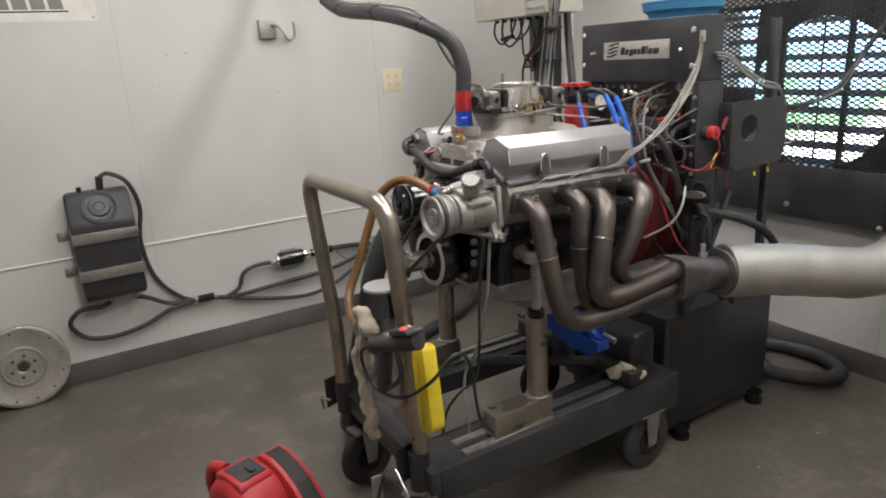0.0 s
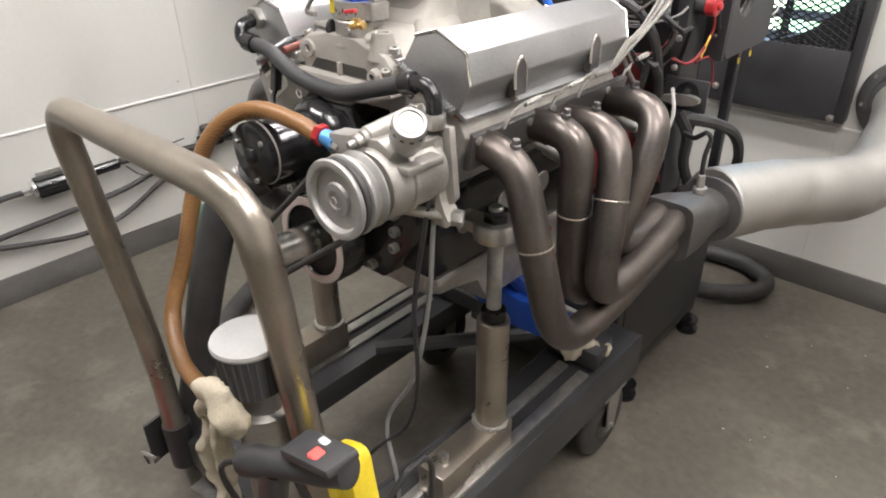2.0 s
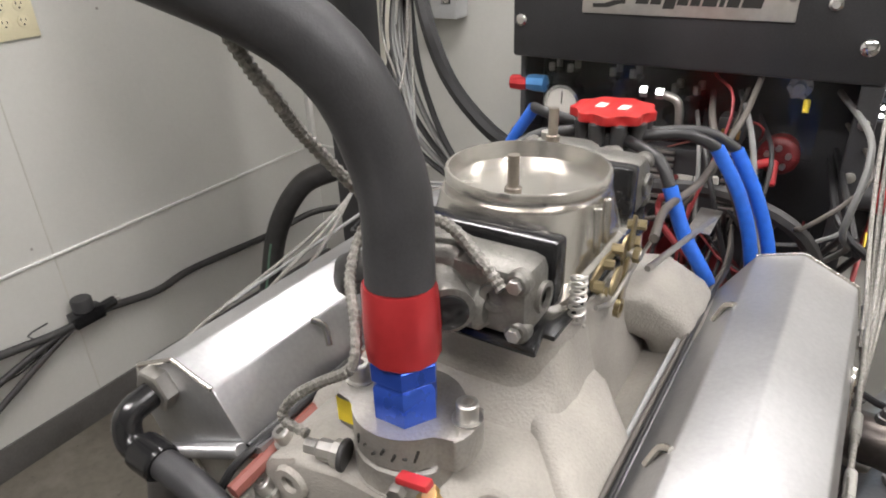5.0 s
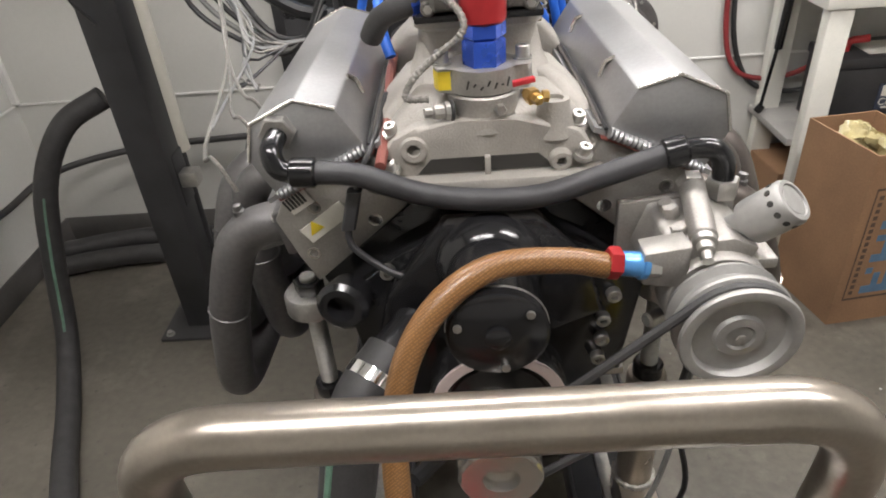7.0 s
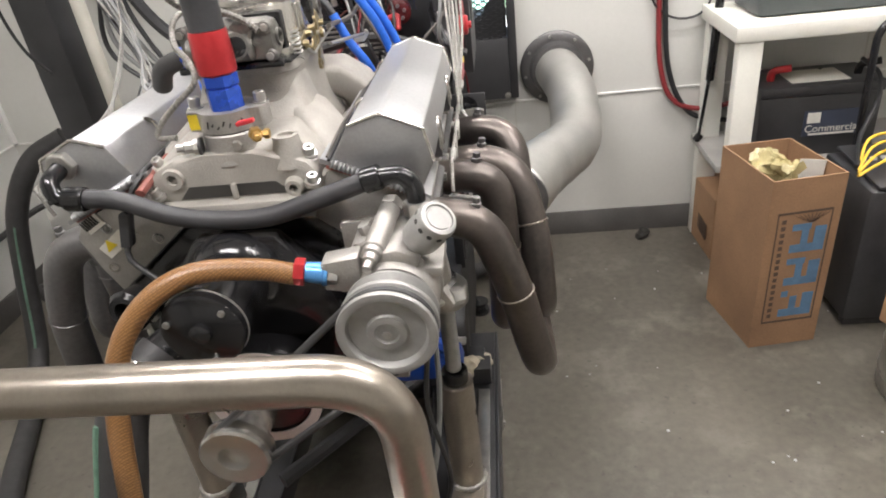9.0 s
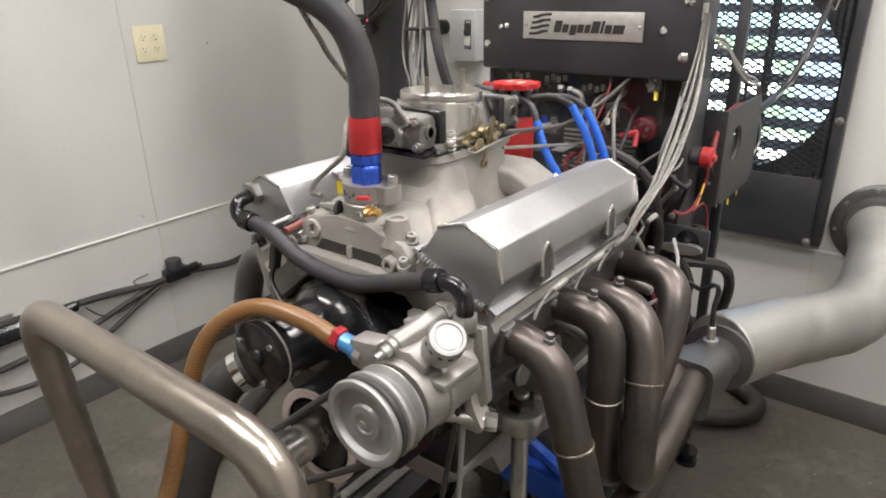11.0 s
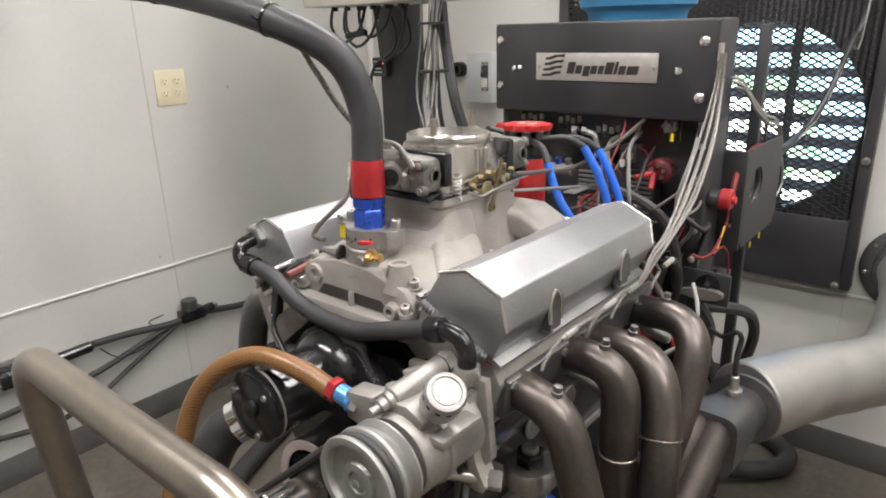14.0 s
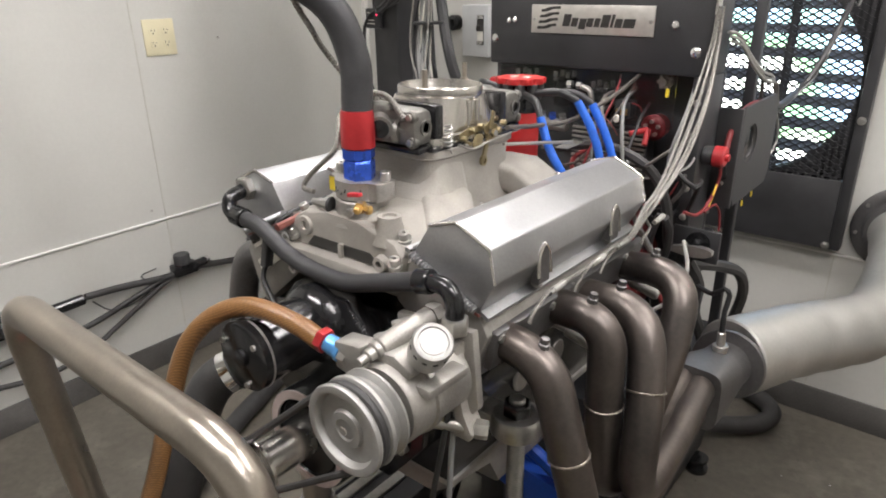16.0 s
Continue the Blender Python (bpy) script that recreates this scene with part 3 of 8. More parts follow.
caster(0.225, 0.49, 0.0)
caster(-0.305, 0.49, 0.0)
caster(0.120, -0.295, 0.9)
caster(-0.235, -0.285, 0.15)
bm = box(0.055, 0.065, -0.40, -0.37, 0.06, 0.22, 0.002)
prism([(-0.455, 0.055), (-0.375, 0.085), (-0.375, 0.09), (-0.455, 0.06)], "x", 0.03, 0.09, bm=bm)
cpart("brake_pedal", bm, CASTD, "worn steel floor lock pedal")
cpart("brake_arm", sweep(round_bends([(0.06, -0.365, 0.215), (0.06, -0.39, 0.15), (0.055, -0.41, 0.08)], 0.02), 0.008, 8), BLACK)
cpart("tie_strut", sweep([(0.10, 0.43, RT + 0.03), (-0.18, 0.12, RT + 0.02)], 0.016, 8), BLACK)

# ---------------------------------------------------------------- engine
# the engine sits on the crank line of the dynamometer, its nose a little high
EPIV = Vector((EX, 0.2, 1.0))
ENGINE_SEAT = Matrix.Translation(EPIV + Vector((0.030, 0, 0.005))) @ Matrix.Rotation(radians(-1.0), 4, "X") @ Matrix.Diagonal((1.03, 1, 1, 1)) @ Matrix.Translation(-EPIV)
MOUNT = ENGINE_SEAT
engine = thing("engine", "bare V8 race engine with aluminium heads and a tall carburetor intake", "engine", at=(EX, 0.2, 0.6))


def under(parent, name, bm, material, label=""):
    """A part of parent, whose mesh is in world places."""
    ob = part(name, bm, material, None, label)
    ob.parent = parent
    if parent is engine:
        ob.matrix_parent_inverse = Matrix.Translation((-EX, -0.2, -0.6))
    return ob


Y0, Y1 = -0.020, 0.400
block = under(engine, "engine_block", prism([(EX - 0.085, 0.975), (EX - 0.2, 0.882), (EX - 0.165, 0.80), (EX - 0.165, 0.70), (EX + 0.165, 0.70), (EX + 0.165, 0.80), (EX + 0.2, 0.882), (EX + 0.085, 0.975)], "y", 0.0, 0.47, 0.004), BLACKG, "black painted engine block")
for k in range(4):
    for s in (-1, 1):
        under(block, "freeze_plug", cyl((EX + s * 0.165, 0.07 + k * 0.11, 0.79), (EX + s * 0.171, 0.07 + k * 0.11, 0.79), 0.022, 20, 0.002), CASTD)
under(engine, "bellhousing", lathe((EX, 0.47, 0.79), (0, 1, 0), [(0, 0.15), (0.02, 0.165), (0.10, 0.175), (0.105, 0.185), (0.12, 0.185)], 36), REDD, "dark red bellhousing")
pan = under(engine, "oil_pan", prism([(0.01, 0.70), (0.01, 0.655), (0.05, 0.635), (0.16, 0.625), (0.18, 0.56), (0.44, 0.56), (0.46, 0.70)], "x", EX - 0.13, EX + 0.13, 0.006), CASTD, "bare aluminium oil pan")
under(pan, "pan_rail", box(EX - 0.17, EX + 0.17, 0.0, 0.47, 0.692, 0.704, 0.002), CASTD)
under(pan, "drain_plug", hexagon((EX + 0.13, 0.33, 0.59), (1, 0, 0), 0.013, 0.012), ZINC)
under(pan, "sticker", box(EX + 0.1305, EX + 0.132, 0.33, 0.40, 0.60, 0.64), REDAN)
# front cover and electric water pump
cover = under(engine, "timing_cover", prism([(EX - 0.105, 0.93), (EX - 0.17, 0.88), (EX - 0.155, 0.78), (EX - 0.09, 0.70), (EX + 0.09, 0.70), (EX + 0.155, 0.78), (EX + 0.17, 0.88), (EX + 0.105, 0.93), (EX + 0.06, 0.955), (EX - 0.06, 0.955)], "y", -0.045, 0.0, 0.004), BLACKG, "gloss black front cover with motor plate")
for x, z in ((-0.15, 0.865), (0.135, 0.865), (-0.13, 0.80), (0.125, 0.80), (-0.075, 0.72), (0.07, 0.72), (-0.115, 0.915), (0.105, 0.915), (0.125, 0.83), (0.122, 0.77)):
    under(cover, "cover_bolt", lathe((EX + x, -0.045, z), (0, -1, 0), [(0, 0.0085), (0.010, 0.0085), (0.011, 0.0075), (0.011, 0.0045), (0.006, 0.004), (0.006, 0)], 14), ZINC)
arc = [(EX + 0.104 * math.cos(a), -0.052, 0.858 + 0.104 * math.sin(a)) for a in [radians(18 + 6 * k) for k in range(25)]]
under(cover, "cover_rim", sweep(arc, 0.011, 10), POLISH, "bright machined rim")
pump = under(engine, "water_pump", prism([(EX - 0.115, 0.90), (EX - 0.05, 0.985), (EX + 0.05, 0.985), (EX + 0.10, 0.93), (EX + 0.12, 0.86), (EX + 0.06, 0.835), (EX - 0.06, 0.835), (EX - 0.13, 0.845)], "y", -0.075, -0.046, 0.006), BLACKG, "black electric water pump")
MX, MZ = -0.034, 0.937
under(pump, "pump_motor", lathe((MX, -0.20, MZ), (0, 1, 0), [(0, 0.0), (0, 0.043), (0.003, 0.047), (0.016, 0.047), (0.018, 0.045), (0.10, 0.045), (0.11, 0.055), (0.13, 0.058)], 36), BLACKG, "glossy black pump motor")
under(pump, "motor_boss", lathe((MX, -0.207, MZ), (0, 1, 0), [(0, 0.009), (0.002, 0.012), (0.008, 0.012)], 20), BLACKG)
under(pump, "motor_band", lathe((MX, -0.187, MZ), (0, 1, 0), [(0, 0.0475), (0.0015, 0.0478), (0.003, 0.0475)], 36), CASTD)
for k in range(3):
    a = radians(40 + 120 * k)
    under(pump, "motor_screw", cyl((MX + 0.038 * math.cos(a), -0.203, MZ + 0.038 * math.sin(a)), (MX + 0.038 * math.cos(a), -0.198, MZ + 0.038 * math.sin(a)), 0.004, 10), ZINC)
under(pump, "inlet_neck", cyl((EX - 0.085, -0.075, 0.86), (EX - 0.125, -0.135, 0.845), 0.027, 20, 0.003), BLACKG)
under(pump, "outlet_port", lathe((EX - 0.16, -0.045, 0.885), (-0.2, -1, 0.1), [(0, 0.026), (0.03, 0.03), (0.036, 0.024), (0.036, 0.016), (0.02, 0.012), (0.02, 0)], 24), BLACKG)
# crank damper and drive mandrel
BZ = 0.765
damper = under(engine, "crank_damper", lathe((EX, -0.115, BZ), (0, 1, 0), [(0, 0.03), (0.001, 0.055), (0.004, 0.057), (0.004, 0.060), (0.0, 0.062), (0.0, 0.076), (0.004, 0.0785), (0.045, 0.0785), (0.05, 0.074)], 44), BLACKG, "black crank damper")
under(damper, "degree_ring", lathe((EX, -0.1165, BZ), (0, 1, 0), [(0.006, 0.0605), (-0.001, 0.0630), (-0.001, 0.0755), (0.006, 0.077)], 44), PINK, "pale pink degree ring")
mand = under(engine, "crank_mandrel", lathe((EX - 0.006, -0.222, BZ), (0, 1, 0), [(0.012, 0.0), (0.012, 0.017), (0, 0.019), (0, 0.040), (0.003, 0.043), (0.009, 0.043), (0.012, 0.034), (0.018, 0.034), (0.021, 0.043), (0.026, 0.043), (0.029, 0.036), (0.034, 0.028), (0.107, 0.028)], 36), POLISH, "machined aluminium drive mandrel")
for s in (-1, 1):
    f = (lambda p: p) if s > 0 else flip

    def sx(d):
        return EX + s * d
    head = under(engine, "cylinder_head", prism([(sx(0.118), 1.045), (sx(0.223), 0.996), (sx(0.236), 0.970), (sx(0.218), 0.925), (sx(0.200), 0.884), (sx(0.088), 0.980)], "y", Y0 + 0.004, Y1 - 0.004, 0.003), CASTD, "raw aluminium cylinder head")
    under(head, "gasket", prism([(sx(0.116), 1.0475), (sx(0.2245), 0.997), (sx(0.2245), 1.0005), (sx(0.116), 1.0512)], "y", Y0, Y1), BROWNG)
    prof = [(0.120, 1.050), (0.150, 1.099), (0.190, 1.111), (0.238, 1.088), (0.247, 1.046), (0.224, 1.000)]
    vc = under(engine, "valve_cover", prism([(sx(a), b) for a, b in prof], "y", Y0, Y1, 0.0025), SHEET, "welded sheet aluminium valve cover")
    for y in (Y0, Y1):
        w = bmesh.new()
        for (a, b), (c, d) in zip(prof[1:-1], prof[2:-1]):
            weld((sx(a), y, b), (sx(c), y, d), 0.0024, 30, w)
        under(vc, "weld_bead", w, POLISH)
    under(vc, "base_weld", weld((sx(0.124), Y0 - 0.004, 1.055), (sx(0.222), Y0 - 0.004, 1.007), 0.0068, 40), SHEET, "thick rippled weld bead")
    rail = bmesh.new()
    prism([(sx(0.214), 1.005), (sx(0.236), 0.994), (sx(0.238), 0.999), (sx(0.216), 1.012)], "y", Y0 + 0.002, Y1 - 0.002, bm=rail)
    prism([(sx(0.108), 1.0545), (sx(0.128), 1.046), (sx(0.130), 1.052), (sx(0.110), 1.060)], "y", Y0 + 0.002, Y1 - 0.002, bm=rail)
    under(vc, "cover_rail", rail, SHEET)
    for y in (0.092, 0.296):
        arch = [(sx(0.2475), y - 0.014, 1.022), (sx(0.2455), y - 0.012, 1.050), (sx(0.2455), y, 1.064), (sx(0.2455), y + 0.012, 1.050), (sx(0.2475), y + 0.014, 1.022)]
        # solid dark grey plug in place of the hollow notch, coloured like its shaded inside
        under(vc, "notch_shade", prism([(y - 0.0125, 1.012), (y - 0.0125, 1.048), (y - 0.009, 1.059), (y, 1.0635), (y + 0.009, 1.059), (y + 0.0125, 1.048), (y + 0.0125, 1.012)], "x", *sorted((sx(0.2352), sx(0.2474)))), HEADERB)
        under(vc, "notch_weld", tube(arch, 0.0028, 8, step=0.004), POLISH)
        under(vc, "cover_bolt", bolt((sx(0.236), y, 1.006), (s * 0.4, 0, 1), 0.005, 0.006), ZINC)
        under(vc, "tab", tube([(sx(0.150), y - 0.003, 1.099), (sx(0.142), y + 0.004, 1.092), (sx(0.135), y, 1.076)], 0.0028, 8, step=0.005), POLISH)
    for y, z in ((0.03, 0.935), (0.40, 0.935), (0.215, 0.93)):
        under(head, "exhaust_stud", hexagon((sx(0.22), y, z), (s, 0, -0.4), 0.007, 0.012), ZINC)
    for k in range(4):
        y = (0.045, 0.155, 0.265, 0.375)[k]
        under(head, "spark_plug", lathe((sx(0.212), y + 0.02, 0.912), (s, 0, -0.25), [(0, 0.011), (0.008, 0.011), (0.010, 0.006), (0.03, 0.005), (0.032, 0.0085), (0.075, 0.0095), (0.08, 0.006)], 14), WHITEW if k % 2 else GREYW, "spark plug with boot")
    for px, pz in ((0.135, 1.015), (0.19, 0.985), (0.20, 0.925), (0.125, 0.965)):
        under(head, "head_screw", lathe((sx(px), Y0 + 0.004, pz), (0, -1, 0), [(0, 0.008), (0.001, 0.008), (0.001, 0.005), (-0.004, 0.004), (-0.004, 0)], 16), CHROME)
# left head labels
lab = bmesh.new()
prism([(EX - 0.213, 0.978), (EX - 0.188, 0.993), (EX - 0.198, 1.010), (EX - 0.223, 0.995)], "y", Y0 + 0.0015, Y0 + 0.0035, bm=lab)
lb = under(engine, "barcode_label", lab, PAPER, "white label with dark bars")
bars = bmesh.new()
for k in range(6):
    u = k / 6
    x, z = EX - 0.216 + u * 0.022, 0.983 + u * 0.013
    prism([(x, z), (x + 0.0022, z + 0.0013), (x - 0.005, z + 0.0135), (x - 0.0072, z + 0.0122)], "y", Y0 + 0.0003, Y0 + 0.0012, bm=bars)
under(lb, "bars", bars, SLOT)
lab = bmesh.new()
prism([(EX - 0.198, 0.940), (EX - 0.15, 0.975), (EX - 0.162, 0.992), (EX - 0.21, 0.957)], "y", Y0 + 0.0015, Y0 + 0.0035, bm=lab)
lb = under(engine, "caution_label", lab, PAPER, "white label with a yellow warning triangle")
under(lb, "triangle", prism([(EX - 0.198, 0.950), (EX - 0.182, 0.961), (EX - 0.196, 0.969)], "y", Y0 + 0.0003, Y0 + 0.0012), YELLOW)

def loft(rings):
    bm = bmesh.new()
    R = [[bm.verts.new(p) for p in ring] for ring in rings]
    n = len(R[0])
    for a, b in zip(R, R[1:]):
        for k in range(n):
            j = (k + 1) % n
            bm.faces.new((a[k], a[j], b[j], b[k]))
    bm.faces.new(R[0])
    bm.faces.new(R[-1])
    return bm


def squircle(cx, cy, z, a, b, n=32, e=4.0):
    out = []
    for k in range(n):
        t = 2 * math.pi * k / n
        c, s = math.cos(t), math.sin(t)
        out.append((cx + a * math.copysign(abs(c) ** (2 / e), c), cy + b * math.copysign(abs(s) ** (2 / e), s), z))
    return out


# intake manifold
man = under(engine, "intake_manifold", prism([(EX - 0.118, 1.042), (EX - 0.088, 0.978), (EX + 0.088, 0.978), (EX + 0.118, 1.042), (EX + 0.075, 1.028), (EX - 0.075, 1.028)], "y", -0.012, 0.43, 0.004), CAST, "sand cast aluminium intake manifold")
front = prism([(EX - 0.112, 1.022), (EX - 0.09, 1.010), (EX + 0.085, 1.010), (EX + 0.108, 1.022), (EX + 0.107, 1.044), (EX + 0.094, 1.060), (EX + 0.070, 1.070), (EX + 0.030, 1.076), (EX - 0.030, 1.078), (EX - 0.072, 1.074), (EX - 0.096, 1.062), (EX - 0.109, 1.046)], "y", -0.024, 0.060, 0.006)
under(man, "front_housing", front, CAST)
under(man, "front_deck", loft([squircle(EX, 0.030, 1.055, 0.106, 0.052, e=6), squircle(EX, 0.034, 1.068, 0.096, 0.050, e=5), squircle(EX, 0.050, 1.082, 0.080, 0.050, e=4), squircle(EX, 0.060, 1.090, 0.070, 0.046, e=4)]), CAST)
under(man, "front_lip", prism([(EX - 0.128, 1.012), (EX - 0.075, 1.002), (EX - 0.05, 0.990), (EX + 0.06, 0.990), (EX + 0.125, 1.010), (EX + 0.12, 1.020), (EX - 0.12, 1.020)], "y", -0.044, -0.01, 0.004), CAST)
# thin dark sheet on the face carries the shade of the slot opening
under(man, "front_slot_shade", prism([(EX - 0.072, 1.022), (EX + 0.070, 1.022), (EX + 0.052, 1.038), (EX - 0.058, 1.038)], "y", -0.0255, -0.0235), SLOT)
under(man, "slot_web", box(EX - 0.003, EX + 0.003, -0.032, -0.024, 1.018, 1.040, 0.001), CAST)
for x, z, r in ((-0.075, 1.050, 0.013), (0.075, 1.030, 0.010)):
    under(man, "port_boss", lathe((EX + x, -0.024, z), (0, -1, 0), [(-0.005, r + 0.004), (0.010 if x > 0 else 0.004, r), (0.010 if x > 0 else 0.004, r * 0.55), (0, r * 0.5), (0, 0)], 20), CAST)
for x, y, z in ((-0.097, -0.003, 1.062), (0.094, -0.003, 1.062), (-0.100, -0.026, 1.030), (0.098, -0.026, 1.034), (-0.10, 0.13, 1.043), (0.10, 0.13, 1.043), (-0.10, 0.32, 1.043), (0.10, 0.32, 1.043)):
    under(man, "manifold_bolt", lathe((EX + x, y, z), (x * 2, -0.35, 1), [(-0.004, 0.010), (0.002, 0.010), (0.002, 0.007), (0.011, 0.007), (0.012, 0.006), (0.012, 0.003), (0.008, 0.003), (0.008, 0)], 14), ZINC)
under(man, "water_plug", lathe((0.040, -0.004, 1.052), (0, 0, 1), [(0, 0.024), (0.030, 0.0165), (0.038, 0.0155), (0.038, 0.010), (0.034, 0.0098), (0.034, 0)], 24), CAST)
under(man, "left_boss", lathe((-0.098, -0.004, 1.05), (0, 0, 1), [(0, 0.02), (0.014, 0.0145), (0.018, 0.013), (0.018, 0.008), (0.015, 0.007), (0.015, 0)], 20), CAST)


CY = 0.190
under(man, "plenum", loft([squircle(EX, CY, 1.015, 0.085, 0.150, e=5), squircle(EX, CY, 1.05, 0.078, 0.130, e=5), squircle(EX, CY, 1.085, 0.070, 0.112, e=5), squircle(EX, CY, 1.125, 0.067, 0.103, e=6), squircle(EX, CY, 1.142, 0.068, 0.103, e=7), squircle(EX, CY, 1.1455, 0.072, 0.106, e=8), squircle(EX, CY, 1.156, 0.072, 0.106, e=8)]), CAST)


under(man, "tower_skirt", loft([squircle(EX, 0.088, 1.030, 0.108, 0.092, e=4), squircle(EX, 0.090, 1.052, 0.104, 0.086, e=4), squircle(EX, 0.112, 1.078, 0.086, 0.064, e=4), squircle(EX, 0.128, 1.108, 0.073, 0.044, e=5), squircle(EX, 0.136, 1.140, 0.066, 0.034, e=5)]), CAST, "flared front of the cast intake tower")


def runner(s, stations):
    """A cast runner pair with a flat-sided section, from the tower to the head."""
    rings = []
    for k, (dx, y, z, wy, hh) in enumerate(stations):
        a, b = stations[max(k - 1, 0)], stations[min(k + 1, len(stations) - 1)]
        t = Vector((s * (b[0] - a[0]), b[1] - a[1], b[2] - a[2])).normalized()
        u = Vector((0, 1, 0))
        u = (u - t * u.dot(t)).normalized()
        n = t.cross(u)
        ring = []
        for j in range(24):
            q = 2 * math.pi * j / 24
            c, d = math.cos(q), math.sin(q)
            ring.append(Vector((EX + s * dx, y, z)) + u * (wy * math.copysign(abs(c) ** 0.45, c)) + n * (hh * math.copysign(abs(d) ** 0.45, d)))
        rings.append(ring)
    return loft(rings)


for s in (-1, 1):
    under(man, "runner", runner(s, [(0.030, 0.275, 1.090, 0.040, 0.026), (0.062, 0.290, 1.088, 0.041, 0.025), (0.082, 0.312, 1.076, 0.044, 0.025), (0.100, 0.330, 1.050, 0.050, 0.026), (0.112, 0.338, 1.020, 0.056, 0.027)]), CAST, "cast runner pair")
    under(man, "runner", runner(s, [(0.030, 0.135, 1.080, 0.040, 0.030), (0.060, 0.120, 1.074, 0.041, 0.028), (0.080, 0.098, 1.062, 0.044, 0.027), (0.098, 0.082, 1.042, 0.050, 0.027), (0.112, 0.076, 1.016, 0.056, 0.027)]), CAST, "cast runner pair")
# water outlet and its fitting
neck = under(engine, "water_neck", lathe((EX, 0.018, 1.062), (0, 0, 1), [(0, 0.044), (0.010, 0.041), (0.014, 0.039), (0.016, 0.039), (0.016, 0.0)], 32), CASTD, "machined aluminium water neck")


def chamfered(r, ear, z0, z1, bev):
    """A round plate with two flattened bolt ears."""
    out = []
    for k in range(48):
        a = 2 * math.pi * k / 48
        q = max(r, ear * max(0.0, abs(math.cos(a))) ** 0.35 if abs(math.sin(a)) < 0.42 else 0.0)
        out.append((EX + q * math.cos(a), 0.018 + q * math.sin(a)))
    return prism(out, "z", z0, z1, bev)


under(neck, "lower_plate", lathe((EX, 0.018, 1.071), (0, 0, 1), [(0, 0.036), (0.002, 0.0378), (0.026, 0.0378), (0.028, 0.036), (0.028, 0.0)], 20), CASTD)
under(neck, "seal_gap", cyl((EX, 0.018, 1.098), (EX, 0.018, 1.1015), 0.0345, 32), SLOT)
under(neck, "upper_plate", chamfered(0.0370, 0.050, 1.1012, 1.126, 0.0015), CASTD)
for x, y in ((-0.041, 0.020), (0.041, 0.022)):
    under(neck, "neck_bolt", lathe((EX + x, y, 1.126), (0, 0, 1), [(0, 0.0100), (0.0015, 0.0100), (0.0015, 0.0072), (0.013, 0.0072), (0.014, 0.0062), (0.014, 0.0038), (0.008, 0.0034), (0.008, 0)], 18), ZINC)
tag = chamfered(0.0374, 0.0504, 1.104, 1.1235, 0)
bmesh.ops.delete(tag, geom=[v for v in tag.verts if not (v.co.x < EX - 0.030 and v.co.y < 0.018)], context="VERTS")
under(neck, "paint_mark", tag, YELLOW, "yellow paint mark")
for k in range(7):
    a = radians(-118 + k * 11)
    under(neck, "dark_scrawl", cyl((EX + 0.0366 * math.cos(a), 0.018 + 0.0366 * math.sin(a), 1.108 + 0.003 * (k % 2)), (EX + 0.0374 * math.cos(a + 0.07), 0.018 + 0.0374 * math.sin(a + 0.07), 1.117 - 0.003 * (k % 3)), 0.0011, 5), SLOT)
fit = under(engine, "hose_fitting", lathe((EX + 0.002, 0.013, 1.113), (0, 0, 1), [(0, 0.0229), (0.004, 0.0263)], 6), BLUEAN, "blue and red anodised hose fitting")
under(fit, "blue_nut", lathe((EX + 0.002, 0.013, 1.115), (0, 0, 1), [(0, 0.0183), (0.006, 0.0218), (0.034, 0.0218), (0.037, 0.0191), (0.04, 0.0224), (0.052, 0.0224), (0.055, 0.0191)], 6), BLUEAN)
under(fit, "red_nut", lathe((EX + 0.002, 0.013, 1.167), (0, 0, 1), [(0, 0.0198), (0.003, 0.0232), (0.022, 0.0236), (0.048, 0.0226), (0.052, 0.0216)], 12), REDAN)
under(fit, "brass_valve", lathe((0.010, -0.0195, 1.103), (0.45, -1, -0.05), [(0, 0.005), (0.006, 0.005), (0.007, 0.0085), (0.016, 0.0085), (0.017, 0.0055), (0.026, 0.0055), (0.028, 0.003)], 6), BRASS, "brass drain valve")
under(fit, "brass_outlet", lathe((0.016, -0.0305, 1.102), (1, 0.1, -0.05), [(0, 0.004), (0.008, 0.004), (0.009, 0.0062), (0.015, 0.0062), (0.016, 0.003)], 6), BRASS)
under(fit, "red_handle", prism([(-0.004, 1.1140), (0.018, 1.1180), (0.017, 1.1230), (-0.004, 1.1195)], "y", -0.036, -0.028, 0.001), REDP)
under(fit, "neck_plug", hexagon((-0.016, -0.0180, 1.087), (0.2, -1, 0), 0.006, 0.007), ZINC)
under(fit, "sensor", lathe((-0.066, -0.012, 1.086), (-1, -0.25, 0.05), [(0, 0.010), (0.005, 0.010), (0.006, 0.0075), (0.016, 0.0075), (0.018, 0.0055), (0.026, 0.0055)], 8), ZINC)
under(fit, "sensor_ring", cyl((-0.066, -0.012, 1.086), (-0.062, -0.011, 1.0858), 0.0115, 16, 0.001), RUBBER)
wh = thing("water_hose", "thick black rubber water hose above the engine", "hose")
WPTS = [(EX + 0.002, 0.014, 1.2175), (-0.034, 0.018, 1.285), (-0.063, -0.002, 1.356), (-0.166, -0.045, 1.407), (-0.37, -0.05, 1.447), (-0.70, -0.04, 1.49), (-1.1, 0.05, 1.62), (-1.45, 0.10, 1.95), (-1.52, 0.10, 2.60)]
part("hose", tube(WPTS, 0.0208, 20), HOSEB, wh)
wl = curve_points(WPTS)
